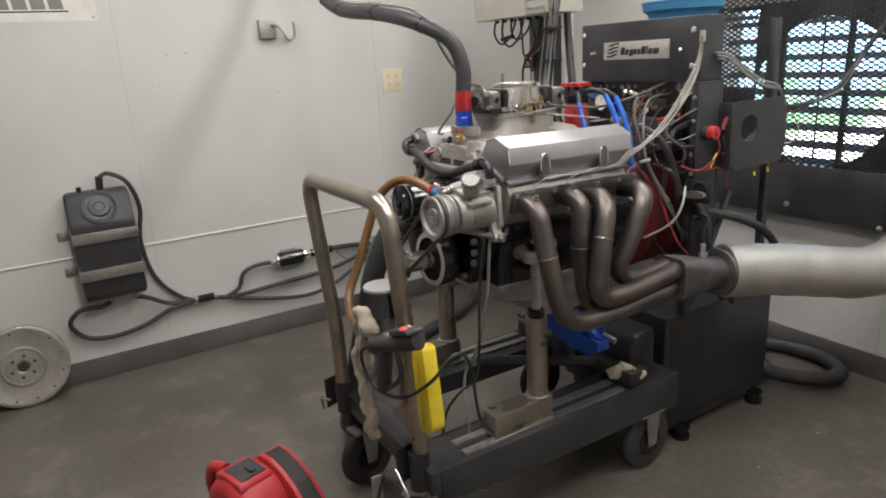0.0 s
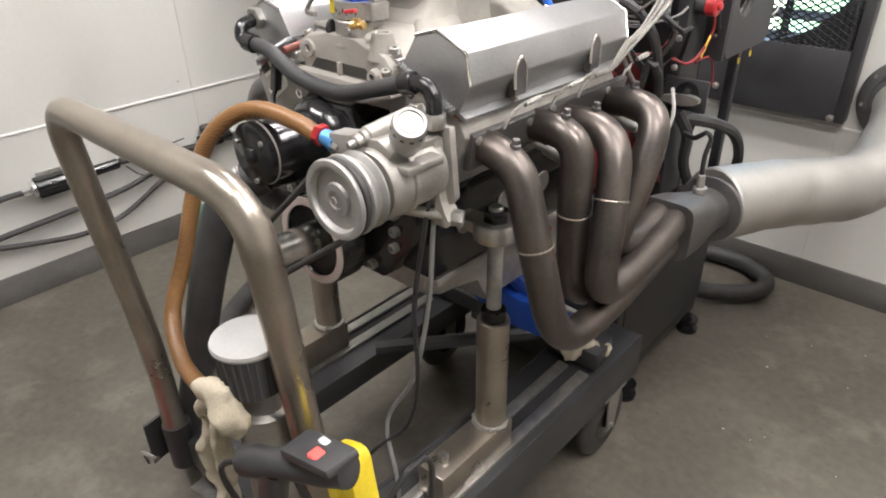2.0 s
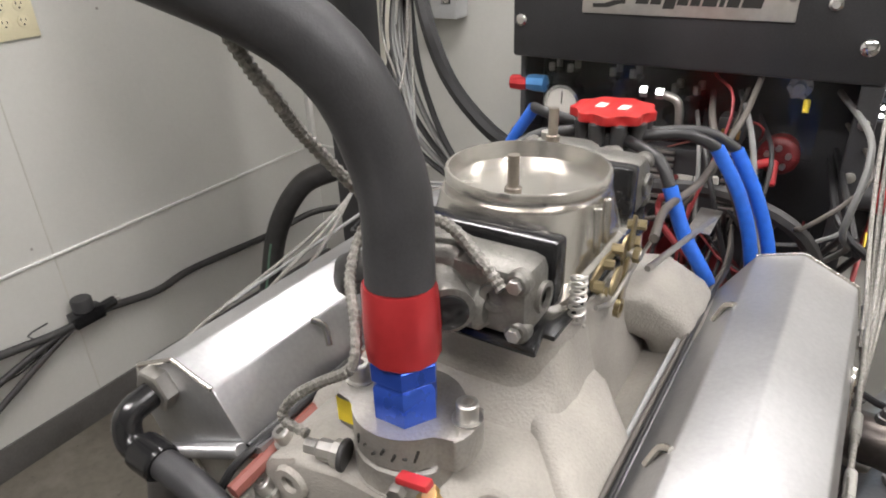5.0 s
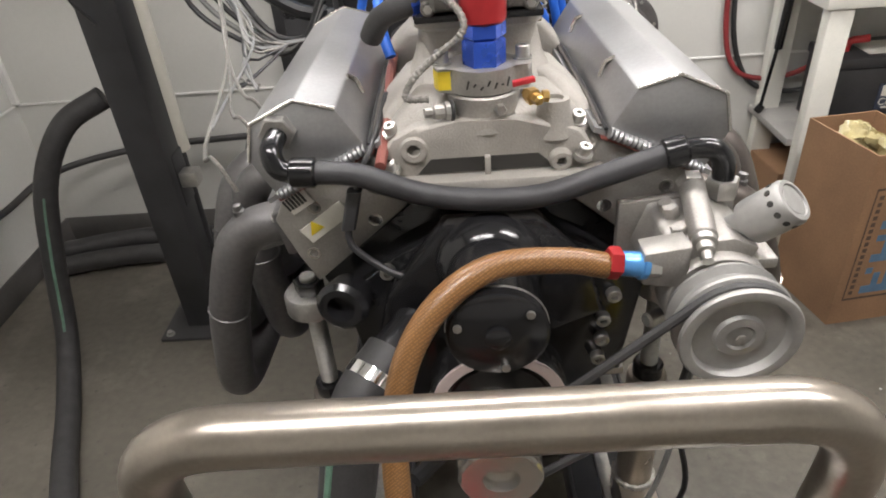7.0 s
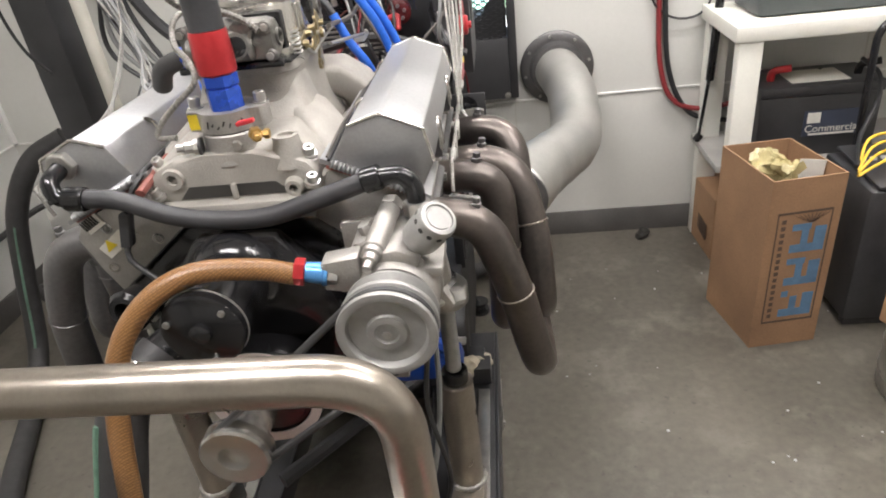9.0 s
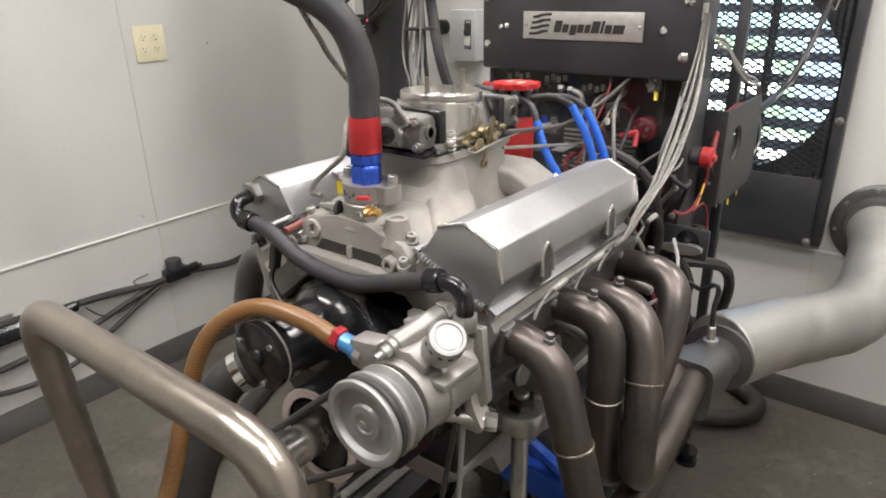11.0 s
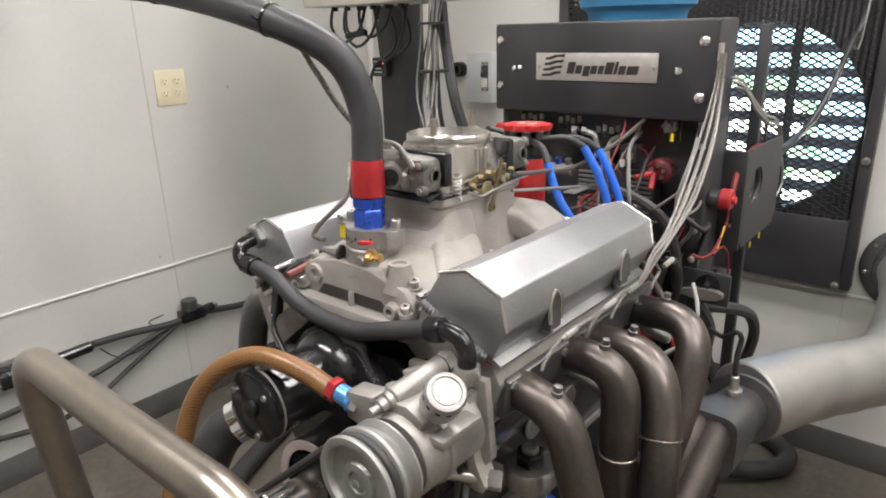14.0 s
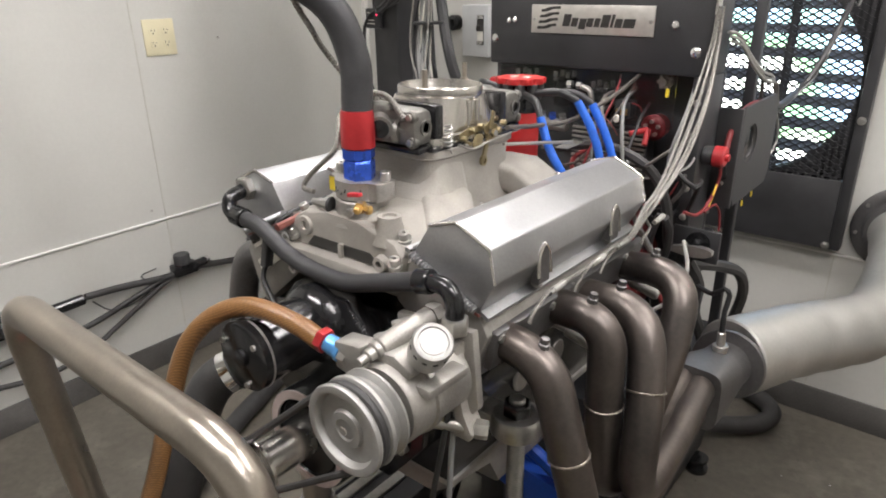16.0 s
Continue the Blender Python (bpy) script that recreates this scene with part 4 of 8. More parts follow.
for k in range(6):
    j = int(len(wl) * (0.10 + 0.11 * k))
    dv = (wl[j + 1] - wl[j]).normalized()
    part("cable_tie", lathe(wl[j], dv, [(0, 0.0214), (0.0004, 0.0224), (0.0042, 0.0224), (0.0046, 0.0214)], 24), BLACKG, wh)
    part("tie_tail", cyl(wl[j] + Vector((0, -0.0215, 0)), wl[j] + Vector((0.004, -0.034, 0.006)), 0.0013, 6), BLACKG, wh)
single("sensor_lead", ribbed([(-0.085, -0.022, 1.103), (-0.108, -0.02, 1.105), (-0.099, -0.015, 1.123), (-0.077, -0.012, 1.142), (-0.049, -0.012, 1.165), (-0.053, 0.0, 1.185), (-0.079, 0.03, 1.202), (-0.086, 0.06, 1.225), (-0.077, 0.085, 1.232), (-0.058, 0.09, 1.224), (-0.052, 0.09, 1.21), (-0.06, 0.085, 1.196)], 0.0036), BRAID, "braided steel sensor lead round the water hose", "cable")
single("conduit", ribbed([(-1.1, 0.05, 1.648), (-0.70, -0.032, 1.516), (-0.37, -0.042, 1.473), (-0.166, -0.032, 1.432)] + [(-0.091, -0.01, 1.333), (-0.092, 0.02, 1.293), (-0.071, 0.055, 1.242), (-0.035, 0.075, 1.23), (0.0, 0.06, 1.218), (0.017, 0.055, 1.205)], 0.0040), BRAID, "braided steel cable tied along the water hose", "cable")

# carburetor
carb = under(engine, "carburetor", loft([squircle(EX, CY, 1.156, 0.066, 0.095, e=8), squircle(EX, CY, 1.172, 0.066, 0.095, e=8), squircle(EX, CY, 1.174, 0.062, 0.075, e=5), squircle(EX, CY, 1.222, 0.060, 0.066, e=2.6)]), POLISH, "four barrel carburetor with a billet body")
under(carb, "spacer", box(EX - 0.070, EX + 0.070, CY - 0.105, CY + 0.105, 1.1565, 1.161, 0.001), BLACKG)
under(carb, "air_horn", lathe((EX, CY, 1.215), (0, 0, 1), [(0, 0.060), (0.004, 0.0615), (0.006, 0.0632), (0.018, 0.0638), (0.020, 0.0625), (0.020, 0.0605), (0.014, 0.059), (0.006, 0.056), (-0.010, 0.053), (-0.012, 0.0)], 56), POLISH)
for x in (-0.024, 0.024):
    for y in (-0.026, 0.026):
        under(carb, "venturi", lathe((EX + x, CY + y, 1.198), (0, 0, 1), [(0, 0.023), (0.018, 0.025), (0.018, 0.022), (0.004, 0.018), (0.004, 0.0)], 24), POLISH)
        under(carb, "booster", lathe((EX + x, CY + y, 1.205), (0, 0, 1), [(0, 0.0085), (0.014, 0.0085), (0.014, 0.006), (0.0, 0.005)], 16), CASTD)
for k in range(14):
    a = radians(-70 + k * 20)
    under(carb, "flute", cyl((EX + 0.0605 * math.cos(a), CY + 0.058 * math.sin(a), 1.178), (EX + 0.0605 * math.cos(a), CY + 0.058 * math.sin(a), 1.216), 0.0045, 10, 0.001), POLISH)
for s in (-1, 1):
    y = CY + s * 0.078
    under(carb, "metering_block", box(EX - 0.060, EX + 0.062, y - 0.009, y + 0.009, 1.163, 1.219, 0.004), BLACKG)
    yb = CY + s * 0.110
    under(carb, "fuel_bowl", box(EX - 0.060, EX + 0.062, yb - 0.022, yb + 0.020, 1.166, 1.217, 0.012), CARBG, "grey cast float bowl")
    under(carb, "bowl_belly", cyl((EX - 0.050, yb + s * 0.018, 1.186), (EX + 0.036, yb + s * 0.018, 1.186), 0.017, 24, 0.005), CARBG)
    under(carb, "bowl_crown", loft([squircle(EX - 0.012, yb + s * 0.004, 1.208, 0.030, 0.020, 24, 3), squircle(EX - 0.012, yb + s * 0.004, 1.217, 0.027, 0.017, 24, 3), squircle(EX - 0.012, yb + s * 0.004, 1.220, 0.022, 0.013, 24, 3)]), CARBG)
    for xr in (-0.034, -0.014, 0.006):
        under(carb, "bowl_rib", box(EX + xr, EX + xr + 0.004, *sorted((yb + s * 0.014, yb + s * 0.0345)), 1.174, 1.204, 0.0015), CARBG)
    for x, z in ((-0.052, 1.208), (0.054, 1.208), (-0.052, 1.173), (0.054, 1.173)):
        under(carb, "screw_boss", cyl((EX + x, yb + s * 0.010, z), (EX + x, yb + s * 0.0215, z), 0.0085, 14, 0.002), CARBG)
        under(carb, "bowl_screw", hexagon((EX + x, yb + s * 0.0215, z), (0, s, 0), 0.005, 0.004), ZINC)
    under(carb, "sight_glass", lathe((EX + 0.061, yb, 1.192), (1, 0, 0), [(0, 0.011), (0.004, 0.011), (0.004, 0.0075), (0.001, 0.007), (0.001, 0)], 20), CARBG)
    under(carb, "bowl_eye", lathe((EX + 0.040, yb + s * 0.018, 1.197), (0.4, s, 0), [(0, 0.0105), (0.006, 0.0105), (0.006, 0.0065), (0.002, 0.006), (0.002, 0)], 20), CARBG)
    under(carb, "needle_valve", lathe((EX - 0.030, yb, 1.214), (0, 0, 1), [(0, 0.010), (0.006, 0.010), (0.007, 0.007), (0.014, 0.007), (0.015, 0.004)], 8), ZINC)
    under(carb, "fuel_inlet", lathe((EX + 0.000, yb + s * 0.018, 1.194), (0.62, s * 0.78, -0.05), [(0, 0.017), (0.020, 0.0155), (0.024, 0.0165), (0.034, 0.0165), (0.035, 0.0125)], 20), CARBG)
    # black end disc paints the dark inside of the open inlet tube
    under(carb, "inlet_mouth_shade", lathe((EX + 0.0205, yb + s * 0.0440, 1.1924), (0.62, s * 0.78, -0.05), [(0, 0.0124), (0.004, 0.0124), (0.005, 0.010), (0.005, 0)], 20), BLACKG)
    under(carb, "gasket_lip", prism([(EX - 0.068, yb - 0.020), (EX + 0.068, yb - 0.020), (EX + 0.060, yb + 0.018), (EX - 0.060, yb + 0.018)], "z", 1.1575, 1.1655, 0.002), BLACKG)
for p in ((-0.018, 0.140), (-0.042, 0.266)):
    under(carb, "brass_stud", lathe((p[0], p[1], 1.20), (0, 0, 1), [(0, 0.004), (0.022, 0.004), (0.023, 0.006), (0.036, 0.006), (0.037, 0.0042), (0.060, 0.0042)], 12), STEEL)


def linkage(cy, cz, r, teeth, x, tk=0.002):
    """A small stamped plate with an uneven edge."""
    out = []
    for k in range(28):
        a = 2 * math.pi * k / 28
        q = r * (1 + 0.16 * math.sin(teeth * a + 0.6) + 0.10 * math.sin((teeth + 2) * a))
        out.append((cy + q * math.cos(a), cz + q * math.sin(a)))
    return prism(out, "x", x, x + tk, 0.0005)


XT = EX + 0.074
under(carb, "throttle_lever", linkage(0.214, 1.168, 0.0155, 3, XT), ZDICH, "gold zinc throttle lever")
under(carb, "idle_cam", linkage(0.178, 1.160, 0.0110, 2, XT + 0.004), ZDICH)
under(carb, "choke_plate", prism([(0.145, 1.166), (0.200, 1.172), (0.202, 1.178), (0.170, 1.181), (0.145, 1.174)], "x", XT - 0.004, XT - 0.002, 0.0006), ZDICH)
under(carb, "lever_arm", prism([(0.203, 1.166), (0.211, 1.166), (0.200, 1.132), (0.194, 1.124), (0.187, 1.128), (0.192, 1.136)], "x", XT + 0.003, XT + 0.0055, 0.0006), ZDICH)
under(carb, "arm_eye", lathe((XT + 0.003, 0.1925, 1.128), (1, 0, 0), [(0, 0.0042), (0, 0.0078), (0.004, 0.0078), (0.004, 0.0042), (0, 0.0042)], 18), ZDICH)
under(carb, "upper_arm", prism([(0.206, 1.172), (0.216, 1.172), (0.222, 1.196), (0.214, 1.200)], "x", XT + 0.003, XT + 0.005, 0.0006), ZDICH)
under(carb, "throttle_shaft", cyl((EX + 0.060, 0.213, 1.167), (XT + 0.013, 0.213, 1.167), 0.0045, 10), ZINC)
under(carb, "shaft_nut", hexagon((XT + 0.007, 0.213, 1.167), (1, 0, 0), 0.0065, 0.005), ZDICH)
under(carb, "stop_screw", cyl((XT + 0.002, 0.15, 1.158), (XT + 0.002, 0.178, 1.152), 0.0022, 8), ZINC)
under(carb, "link_rod", sweep(round_bends([(XT + 0.007, 0.130, 1.162), (XT + 0.008, 0.16, 1.150), (XT + 0.008, 0.205, 1.156), (XT + 0.008, 0.285, 1.162)], 0.008), 0.0018, 8), ZINC)
spr = bmesh.new()
sweep([(EX + 0.072 + 0.0052 * math.cos(a), 0.118 + 0.0052 * math.sin(a), 1.152 + 0.040 * a / 44) for a in [k * 0.44 for k in range(101)]], 0.0012, 6, spr)
under(carb, "return_spring", spr, ZINC)
for y, z, r_ in ((0.15, 1.167, 0.0045), (0.17, 1.176, 0.004), (0.235, 1.167, 0.005), (0.25, 1.176, 0.0045), (0.19, 1.180, 0.004), (0.160, 1.158, 0.0035), (0.226, 1.186, 0.004)):
    under(carb, "linkage_nut", hexagon((EX + 0.070, y, z), (1, 0.2, 0), r_, 0.009), ZDICH)
single("throttle_cable", tube([(0.058, 0.24, 1.171), (0.043, 0.34, 1.157), (0.052, 0.44, 1.151), (0.056, 0.54, 1.165), (0.06, 0.62, 1.182), (0.059, 0.715, 1.207)], 0.0040, 10), CABLEB, "grey-brown throttle cable running to the console", "cable")
single("throttle_rod", tube([(0.058, 0.232, 1.147), (0.073, 0.42, 1.121)], 0.0028, 8), ZINC, "thin steel throttle rod beside the carburetor", "rod")
single("cable_bracket", prism([(0.400, 1.111), (0.460, 1.113), (0.460, 1.115), (0.400, 1.113)], "x", 0.053, 0.075, 0.0005), ZINC, "small steel cable bracket", "bracket")

# distributor
DX, DY = EX - 0.016, 0.440
dist = under(engine, "distributor", lathe((DX, DY, 1.02), (0, 0, 1), [(0, 0.024), (0.03, 0.024), (0.032, 0.034), (0.040, 0.036), (0.138, 0.036), (0.142, 0.033)], 32), DISTR, "red distributor with plug wires")
under(dist, "distributor_cap", lathe((DX, DY, 1.160), (0, 0, 1), [(0, 0.036), (0.02, 0.038), (0.028, 0.034), (0.040, 0.030)], 32), BLACKG)
star = bmesh.new()
pts = []
for k in range(64):
    a = 2 * math.pi * k / 64
    r = 0.042 + 0.0038 * math.cos(9 * a)
    pts.append((DX + r * math.cos(a), DY + r * math.sin(a)))
prism(pts, "z", 1.210, 1.220, 0.0015, star)
cap = under(dist, "wire_retainer", star, DISTR, "red scalloped wire retainer")
for x in (-0.012, 0.012):
    under(cap, "white_mark", box(DX + x - 0.005, DX + x + 0.005, DY - 0.010, DY + 0.008, 1.2202, 1.2210), PAPER)
for k in range(9):
    a = 2 * math.pi * (k + 0.5) / 9
    under(cap, "boot_end", cyl((DX + 0.031 * math.cos(a), DY + 0.031 * math.sin(a), 1.182), (DX + 0.034 * math.cos(a), DY + 0.034 * math.sin(a), 1.211), 0.0085, 12, 0.002), RUBBER)


def plug_wire(pts, sleeve):
    """A black wire whose far end wears a blue heat sleeve."""
    w = thing("plug_wire", "black spark plug wire in a blue heat sleeve", "cable", "plug wires")
    part("wire", tube(pts[:sleeve + 1], 0.0062, 10), BLKW, w)
    part("sleeve", tube(pts[sleeve:], 0.0074, 12), BLUEW, w)


plug_wire([(DX + 0.034, DY - 0.01, 1.195), (DX + 0.08, DY + 0.0, 1.200), (0.060, 0.455, 1.185), (0.088, 0.462, 1.135), (0.108, 0.470, 1.07), (0.120, 0.480, 0.98)], 2)
plug_wire([(DX + 0.036, DY + 0.015, 1.193), (DX + 0.09, DY + 0.03, 1.196), (0.075, 0.482, 1.178), (0.103, 0.486, 1.125), (0.125, 0.490, 1.06), (0.138, 0.495, 0.97)], 2)
plug_wire([(DX + 0.026, DY - 0.026, 1.193), (0.020, 0.385, 1.188), (0.036, 0.375, 1.165), (0.056, 0.370, 1.12), (0.078, 0.374, 1.082), (0.082, 0.42, 1.04)], 2)
plug_wire([(DX - 0.034, DY + 0.005, 1.195), (DX - 0.08, DY + 0.0, 1.205), (-0.150, 0.47, 1.20), (-0.19, 0.47, 1.13), (-0.23, 0.46, 1.0), (-0.29, 0.42, 0.90)], 2)
plug_wire([(DX - 0.032, DY - 0.02, 1.195), (DX - 0.07, DY - 0.05, 1.190), (-0.14, 0.33, 1.165), (-0.155, 0.28, 1.14), (-0.150, 0.24, 1.11), (-0.14, 0.22, 1.08)], 3)
pcv = thing("coolant_line", "black hose end with a blue fitting beside the carburetor", "hose")
part("line", tube([(-0.150, 0.11, 1.135), (-0.135, 0.095, 1.160), (-0.11, 0.085, 1.172), (-0.075, 0.10, 1.180)], 0.013, 12), RUBBER, pcv)
part("blue_end", cyl((-0.105, 0.087, 1.173), (-0.085, 0.095, 1.178), 0.0145, 8, 0.002), BLUEAN, pcv)

# vacuum pump
VX, VZ, VY = 0.171, 0.938, -0.225
vp = under(engine, "vacuum_pump", lathe((VX, -0.165, VZ), (0, 1, 0), [(0, 0.030), (0, 0.046), (0.004, 0.049), (0.034, 0.049), (0.036, 0.052), (0.044, 0.052), (0.046, 0.048), (0.100, 0.048), (0.104, 0.044)], 36), CASTD, "cast aluminium belt driven vacuum pump")
under(vp, "pulley", lathe((VX, VY, VZ), (0, 1, 0), [(0.006, 0.0), (0.006, 0.0112), (0.004, 0.013), (0.005, 0.0205), (0.009, 0.0223), (0.009, 0.04), (0.001, 0.0428), (0.0, 0.0465), (0.001, 0.0516), (0.004, 0.053), (0.007, 0.0521), (0.013, 0.0437), (0.017, 0.0437), (0.022, 0.0521), (0.025, 0.053), (0.028, 0.0521), (0.034, 0.0456), (0.04, 0.0446), (0.045, 0.0512), (0.048, 0.0512), (0.05, 0.0465), (0.052, 0.0)], 48), PULLEY, "spun aluminium V belt pulley")
under(vp, "pulley_bolt", hexagon((VX, VY + 0.003, VZ), (0, -1, 0), 0.005, 0.002), CASTD)
under(vp, "side_rib", box(VX + 0.012, VX + 0.056, -0.150, -0.082, VZ + 0.022, VZ + 0.034, 0.003), CASTD)
under(vp, "top_web", prism([(VX - 0.060, VZ + 0.01), (VX - 0.045, VZ + 0.055), (VX + 0.010, VZ + 0.062), (VX + 0.035, VZ + 0.05), (VX + 0.02, VZ + 0.02)], "y", -0.155, -0.065, 0.004), CASTD)
under(vp, "inlet_block", prism([(VX - 0.072, VZ + 0.022), (VX - 0.072, VZ + 0.056), (VX - 0.03, VZ + 0.062), (VX - 0.03, VZ + 0.015)], "y", -0.165, -0.135, 0.003), CASTD)
top = [(0.150, -0.178, 0.990), (0.155, -0.150, 0.998), (0.166, -0.075, 1.012)]
under(vp, "top_cylinder", cyl(top[1], top[2], 0.0125, 20, 0.002), CASTD)
under(vp, "cylinder_end", lathe(top[1], (-0.15, -1, -0.25), [(0, 0.011), (0.006, 0.011), (0.008, 0.008), (0.016, 0.008), (0.018, 0.005), (0.028, 0.005)], 12), ZINC)
under(vp, "cylinder_nut", hexagon(top[2], (0.1, 1, 0.15), 0.014, 0.014), CASTD)
for y, z in ((-0.10, 0.995), (-0.085, 0.992), (-0.13, 0.99)):
    under(vp, "rib_bolt", hexagon((VX - 0.03, y, z), (-0.3, 0, 1), 0.008, 0.012), CASTD)
cdir = Vector((0.55, -0.42, 0.72)).normalized()
c0 = Vector((0.205, -0.128, 1.000))
under(vp, "breather_cap", lathe(c0, cdir, [(-0.020, 0.016), (-0.004, 0.016), (-0.002, 0.0212), (0.004, 0.0222), (0.040, 0.0222), (0.044, 0.020), (0.0445, 0.0165), (0.0425, 0.0158), (0.0425, 0.0138), (0.0435, 0.0133), (0.0435, 0.0)], 32), PULLEY, "round aluminium breather cap with a ring of holes")
q = cdir.to_track_quat("Z", "Y")
# holes are dark discs on the cap wall, their inner shade put into the colour
for k in range(12):
    a = 2 * math.pi * k / 12
    d = q @ Vector((math.cos(a), math.sin(a), 0))
    under(vp, "breather_hole", cyl(c0 + cdir * 0.034 + d * 0.0212, c0 + cdir * 0.034 + d * 0.0226, 0.0031, 8), SLOT)
arm = under(vp, "mount_arm", prism([(0.196, 0.985), (0.204, 0.985), (0.204, 0.93), (0.212, 0.895), (0.228, 0.872), (0.222, 0.860), (0.200, 0.860), (0.198, 0.872), (0.206, 0.880), (0.198, 0.90), (0.193, 0.93)], "y", -0.075, -0.050, 0.002), CAST, "pale machined mounting arm")
under(vp, "mount_plate", prism([(0.10, 0.99), (0.215, 1.00), (0.225, 0.90), (0.205, 0.875), (0.15, 0.885), (0.10, 0.93)], "y", -0.060, -0.048, 0.002), CASTD)
under(vp, "lower_stud", cyl((0.12, -0.125, 0.885), (0.225, -0.06, 0.873), 0.008, 12, 0.002), ZINC)
under(vp, "stud_nut", hexagon((0.222, -0.062, 0.8735), (0.85, 0.5, -0.08), 0.012, 0.016), ZINC)
# belt
r1, r2 = 0.0345, 0.0472
a0, b0 = Vector((EX - 0.006, -0.207, BZ)), Vector((VX, -0.2095, VZ))
ax = (b0 - a0).normalized()
nrm = Vector((ax.z, 0, -ax.x))
lines = []
for s in (1, -1):
    lines.append((a0 + s * nrm * r1, b0 + s * nrm * r2))
ang0 = math.atan2(ax.z, ax.x)
loop = [lines[0][0].lerp(lines[0][1], k / 12) for k in range(13)]
loop += [b0 + r2 * Vector((math.cos(t), 0, math.sin(t))) for t in [ang0 - math.pi / 2 + k * math.pi / 16 for k in range(1, 16)]]
loop += [lines[1][1].lerp(lines[1][0], k / 12) for k in range(13)]
loop += [a0 + r1 * Vector((math.cos(t), 0, math.sin(t))) for t in [ang0 + math.pi / 2 + k * math.pi / 16 for k in range(1, 17)]]
under(vp, "drive_belt", sweep(loop, 0.0048, 8), RUBBER, "black V belt")

# breather hose between the covers
bh = thing("breather_hose", "black rubber breather hose between valve cover and pump", "hose")
part("hose", tube([(-0.222, -0.058, 1.048), (-0.163, -0.060, 1.043), (-0.10, -0.066, 1.020), (-0.043, -0.068, 1.010), (0.02, -0.068, 1.010), (0.075, -0.066, 1.025), (0.150, -0.064, 1.048)], 0.0120, 16), HOSEB, bh)
part("elbow", tube([(-0.240, -0.030, 1.078), (-0.243, -0.052, 1.070), (-0.236, -0.060, 1.054), (-0.218, -0.059, 1.048)], 0.0110, 12, step=0.004), BLACKG, bh)
part("hex_nut", hexagon((-0.240, -0.018, 1.080), (0, -1, -0.05), 0.019, 0.014), ZINC, bh)
part("ferrule", cyl((-0.226, -0.0585, 1.049), (-0.200, -0.0595, 1.0475), 0.0155, 12, 0.002), BLACKG, bh)
part("ferrule", cyl((0.138, -0.064, 1.045), (0.160, -0.064, 1.050), 0.0155, 12, 0.002), BLACKG, bh)
part("elbow", tube([(0.155, -0.064, 1.049), (0.182, -0.066, 1.050), (0.195, -0.068, 1.036), (0.197, -0.069, 1.016)], 0.0110, 12, step=0.004), BLACKG, bh)
part("hex_nut", hexagon((0.197, -0.069, 1.018), (0, 0, -1), 0.0165, 0.020), ZINC, bh)
# amber hose from the pump to the catch can
gh = thing("catch_hose", "amber braided vacuum hose between pump and catch can", "hose")
part("hose", tube([(0.068, -0.158, 0.980), (0.030, -0.163, 0.992), (-0.033, -0.178, 1.000), (-0.080, -0.200, 0.982), (-0.114, -0.225, 0.938), (-0.131, -0.248, 0.865), (-0.130, -0.285, 0.770), (-0.115, -0.33, 0.690), (-0.05, -0.36, 0.655), (0.02, -0.37, 0.650), (0.085, -0.365, 0.652)], 0.0125, 16), GOLDH, gh)
part("red_nut", lathe((0.068, -0.158, 0.984), (1, 0.1, -0.22), [(0, 0.014), (0.002, 0.0155), (0.011, 0.0155), (0.012, 0.013)], 6), REDAN, gh)
part("blue_nut", lathe((0.080, -0.157, 0.9815), (1, 0.1, -0.22), [(0, 0.0115), (0.018, 0.0125), (0.019, 0.0145), (0.024, 0.0145)], 12), BLUELT, gh)
part("hex_nut", lathe((0.104, -0.155, 0.9765), (1, 0.1, -0.22), [(0, 0.0145), (0.010, 0.0145)], 6), ZINC, gh)
HOSE_RUN = [(EX - 0.112, -0.115, 0.850), (EX - 0.15, -0.165, 0.815), (-0.205, -0.205, 0.70), (-0.25, -0.235, 0.52), (-0.33, -0.26, 0.25), (-0.48, -0.22, 0.055), (-0.75, -0.05, 0.034), (-1.00, 0.30, 0.034), (-1.18, 0.70, 0.036), (-1.25, 0.90, 0.12), (-1.235, 0.97, 0.36), (-1.18, 0.99, 0.58), (-1.09, 1.02, 0.73), (-0.98, 1.06, 0.79)]
ch = thing("coolant_hose", "thick black coolant hose lying on the floor", "hose")
part("hose", tube(HOSE_RUN, 0.031, 20), RUBBER, ch)
run = curve_points(HOSE_RUN)
for a, b, off in ((8, 22, Vector((-0.016, -0.0215, 0.016))), (len(run) - 62, len(run) - 28, Vector((0.012, -0.026, 0.012)))):
    part("green_stripe", sweep([p + off for p in run[a:b]], 0.0045, 6), GREENT, ch)
part("hose_clamp", lathe(run[2], run[4] - run[2], [(0, 0.0325), (0.014, 0.0325)], 20), CHROME, ch)
# exhaust headers


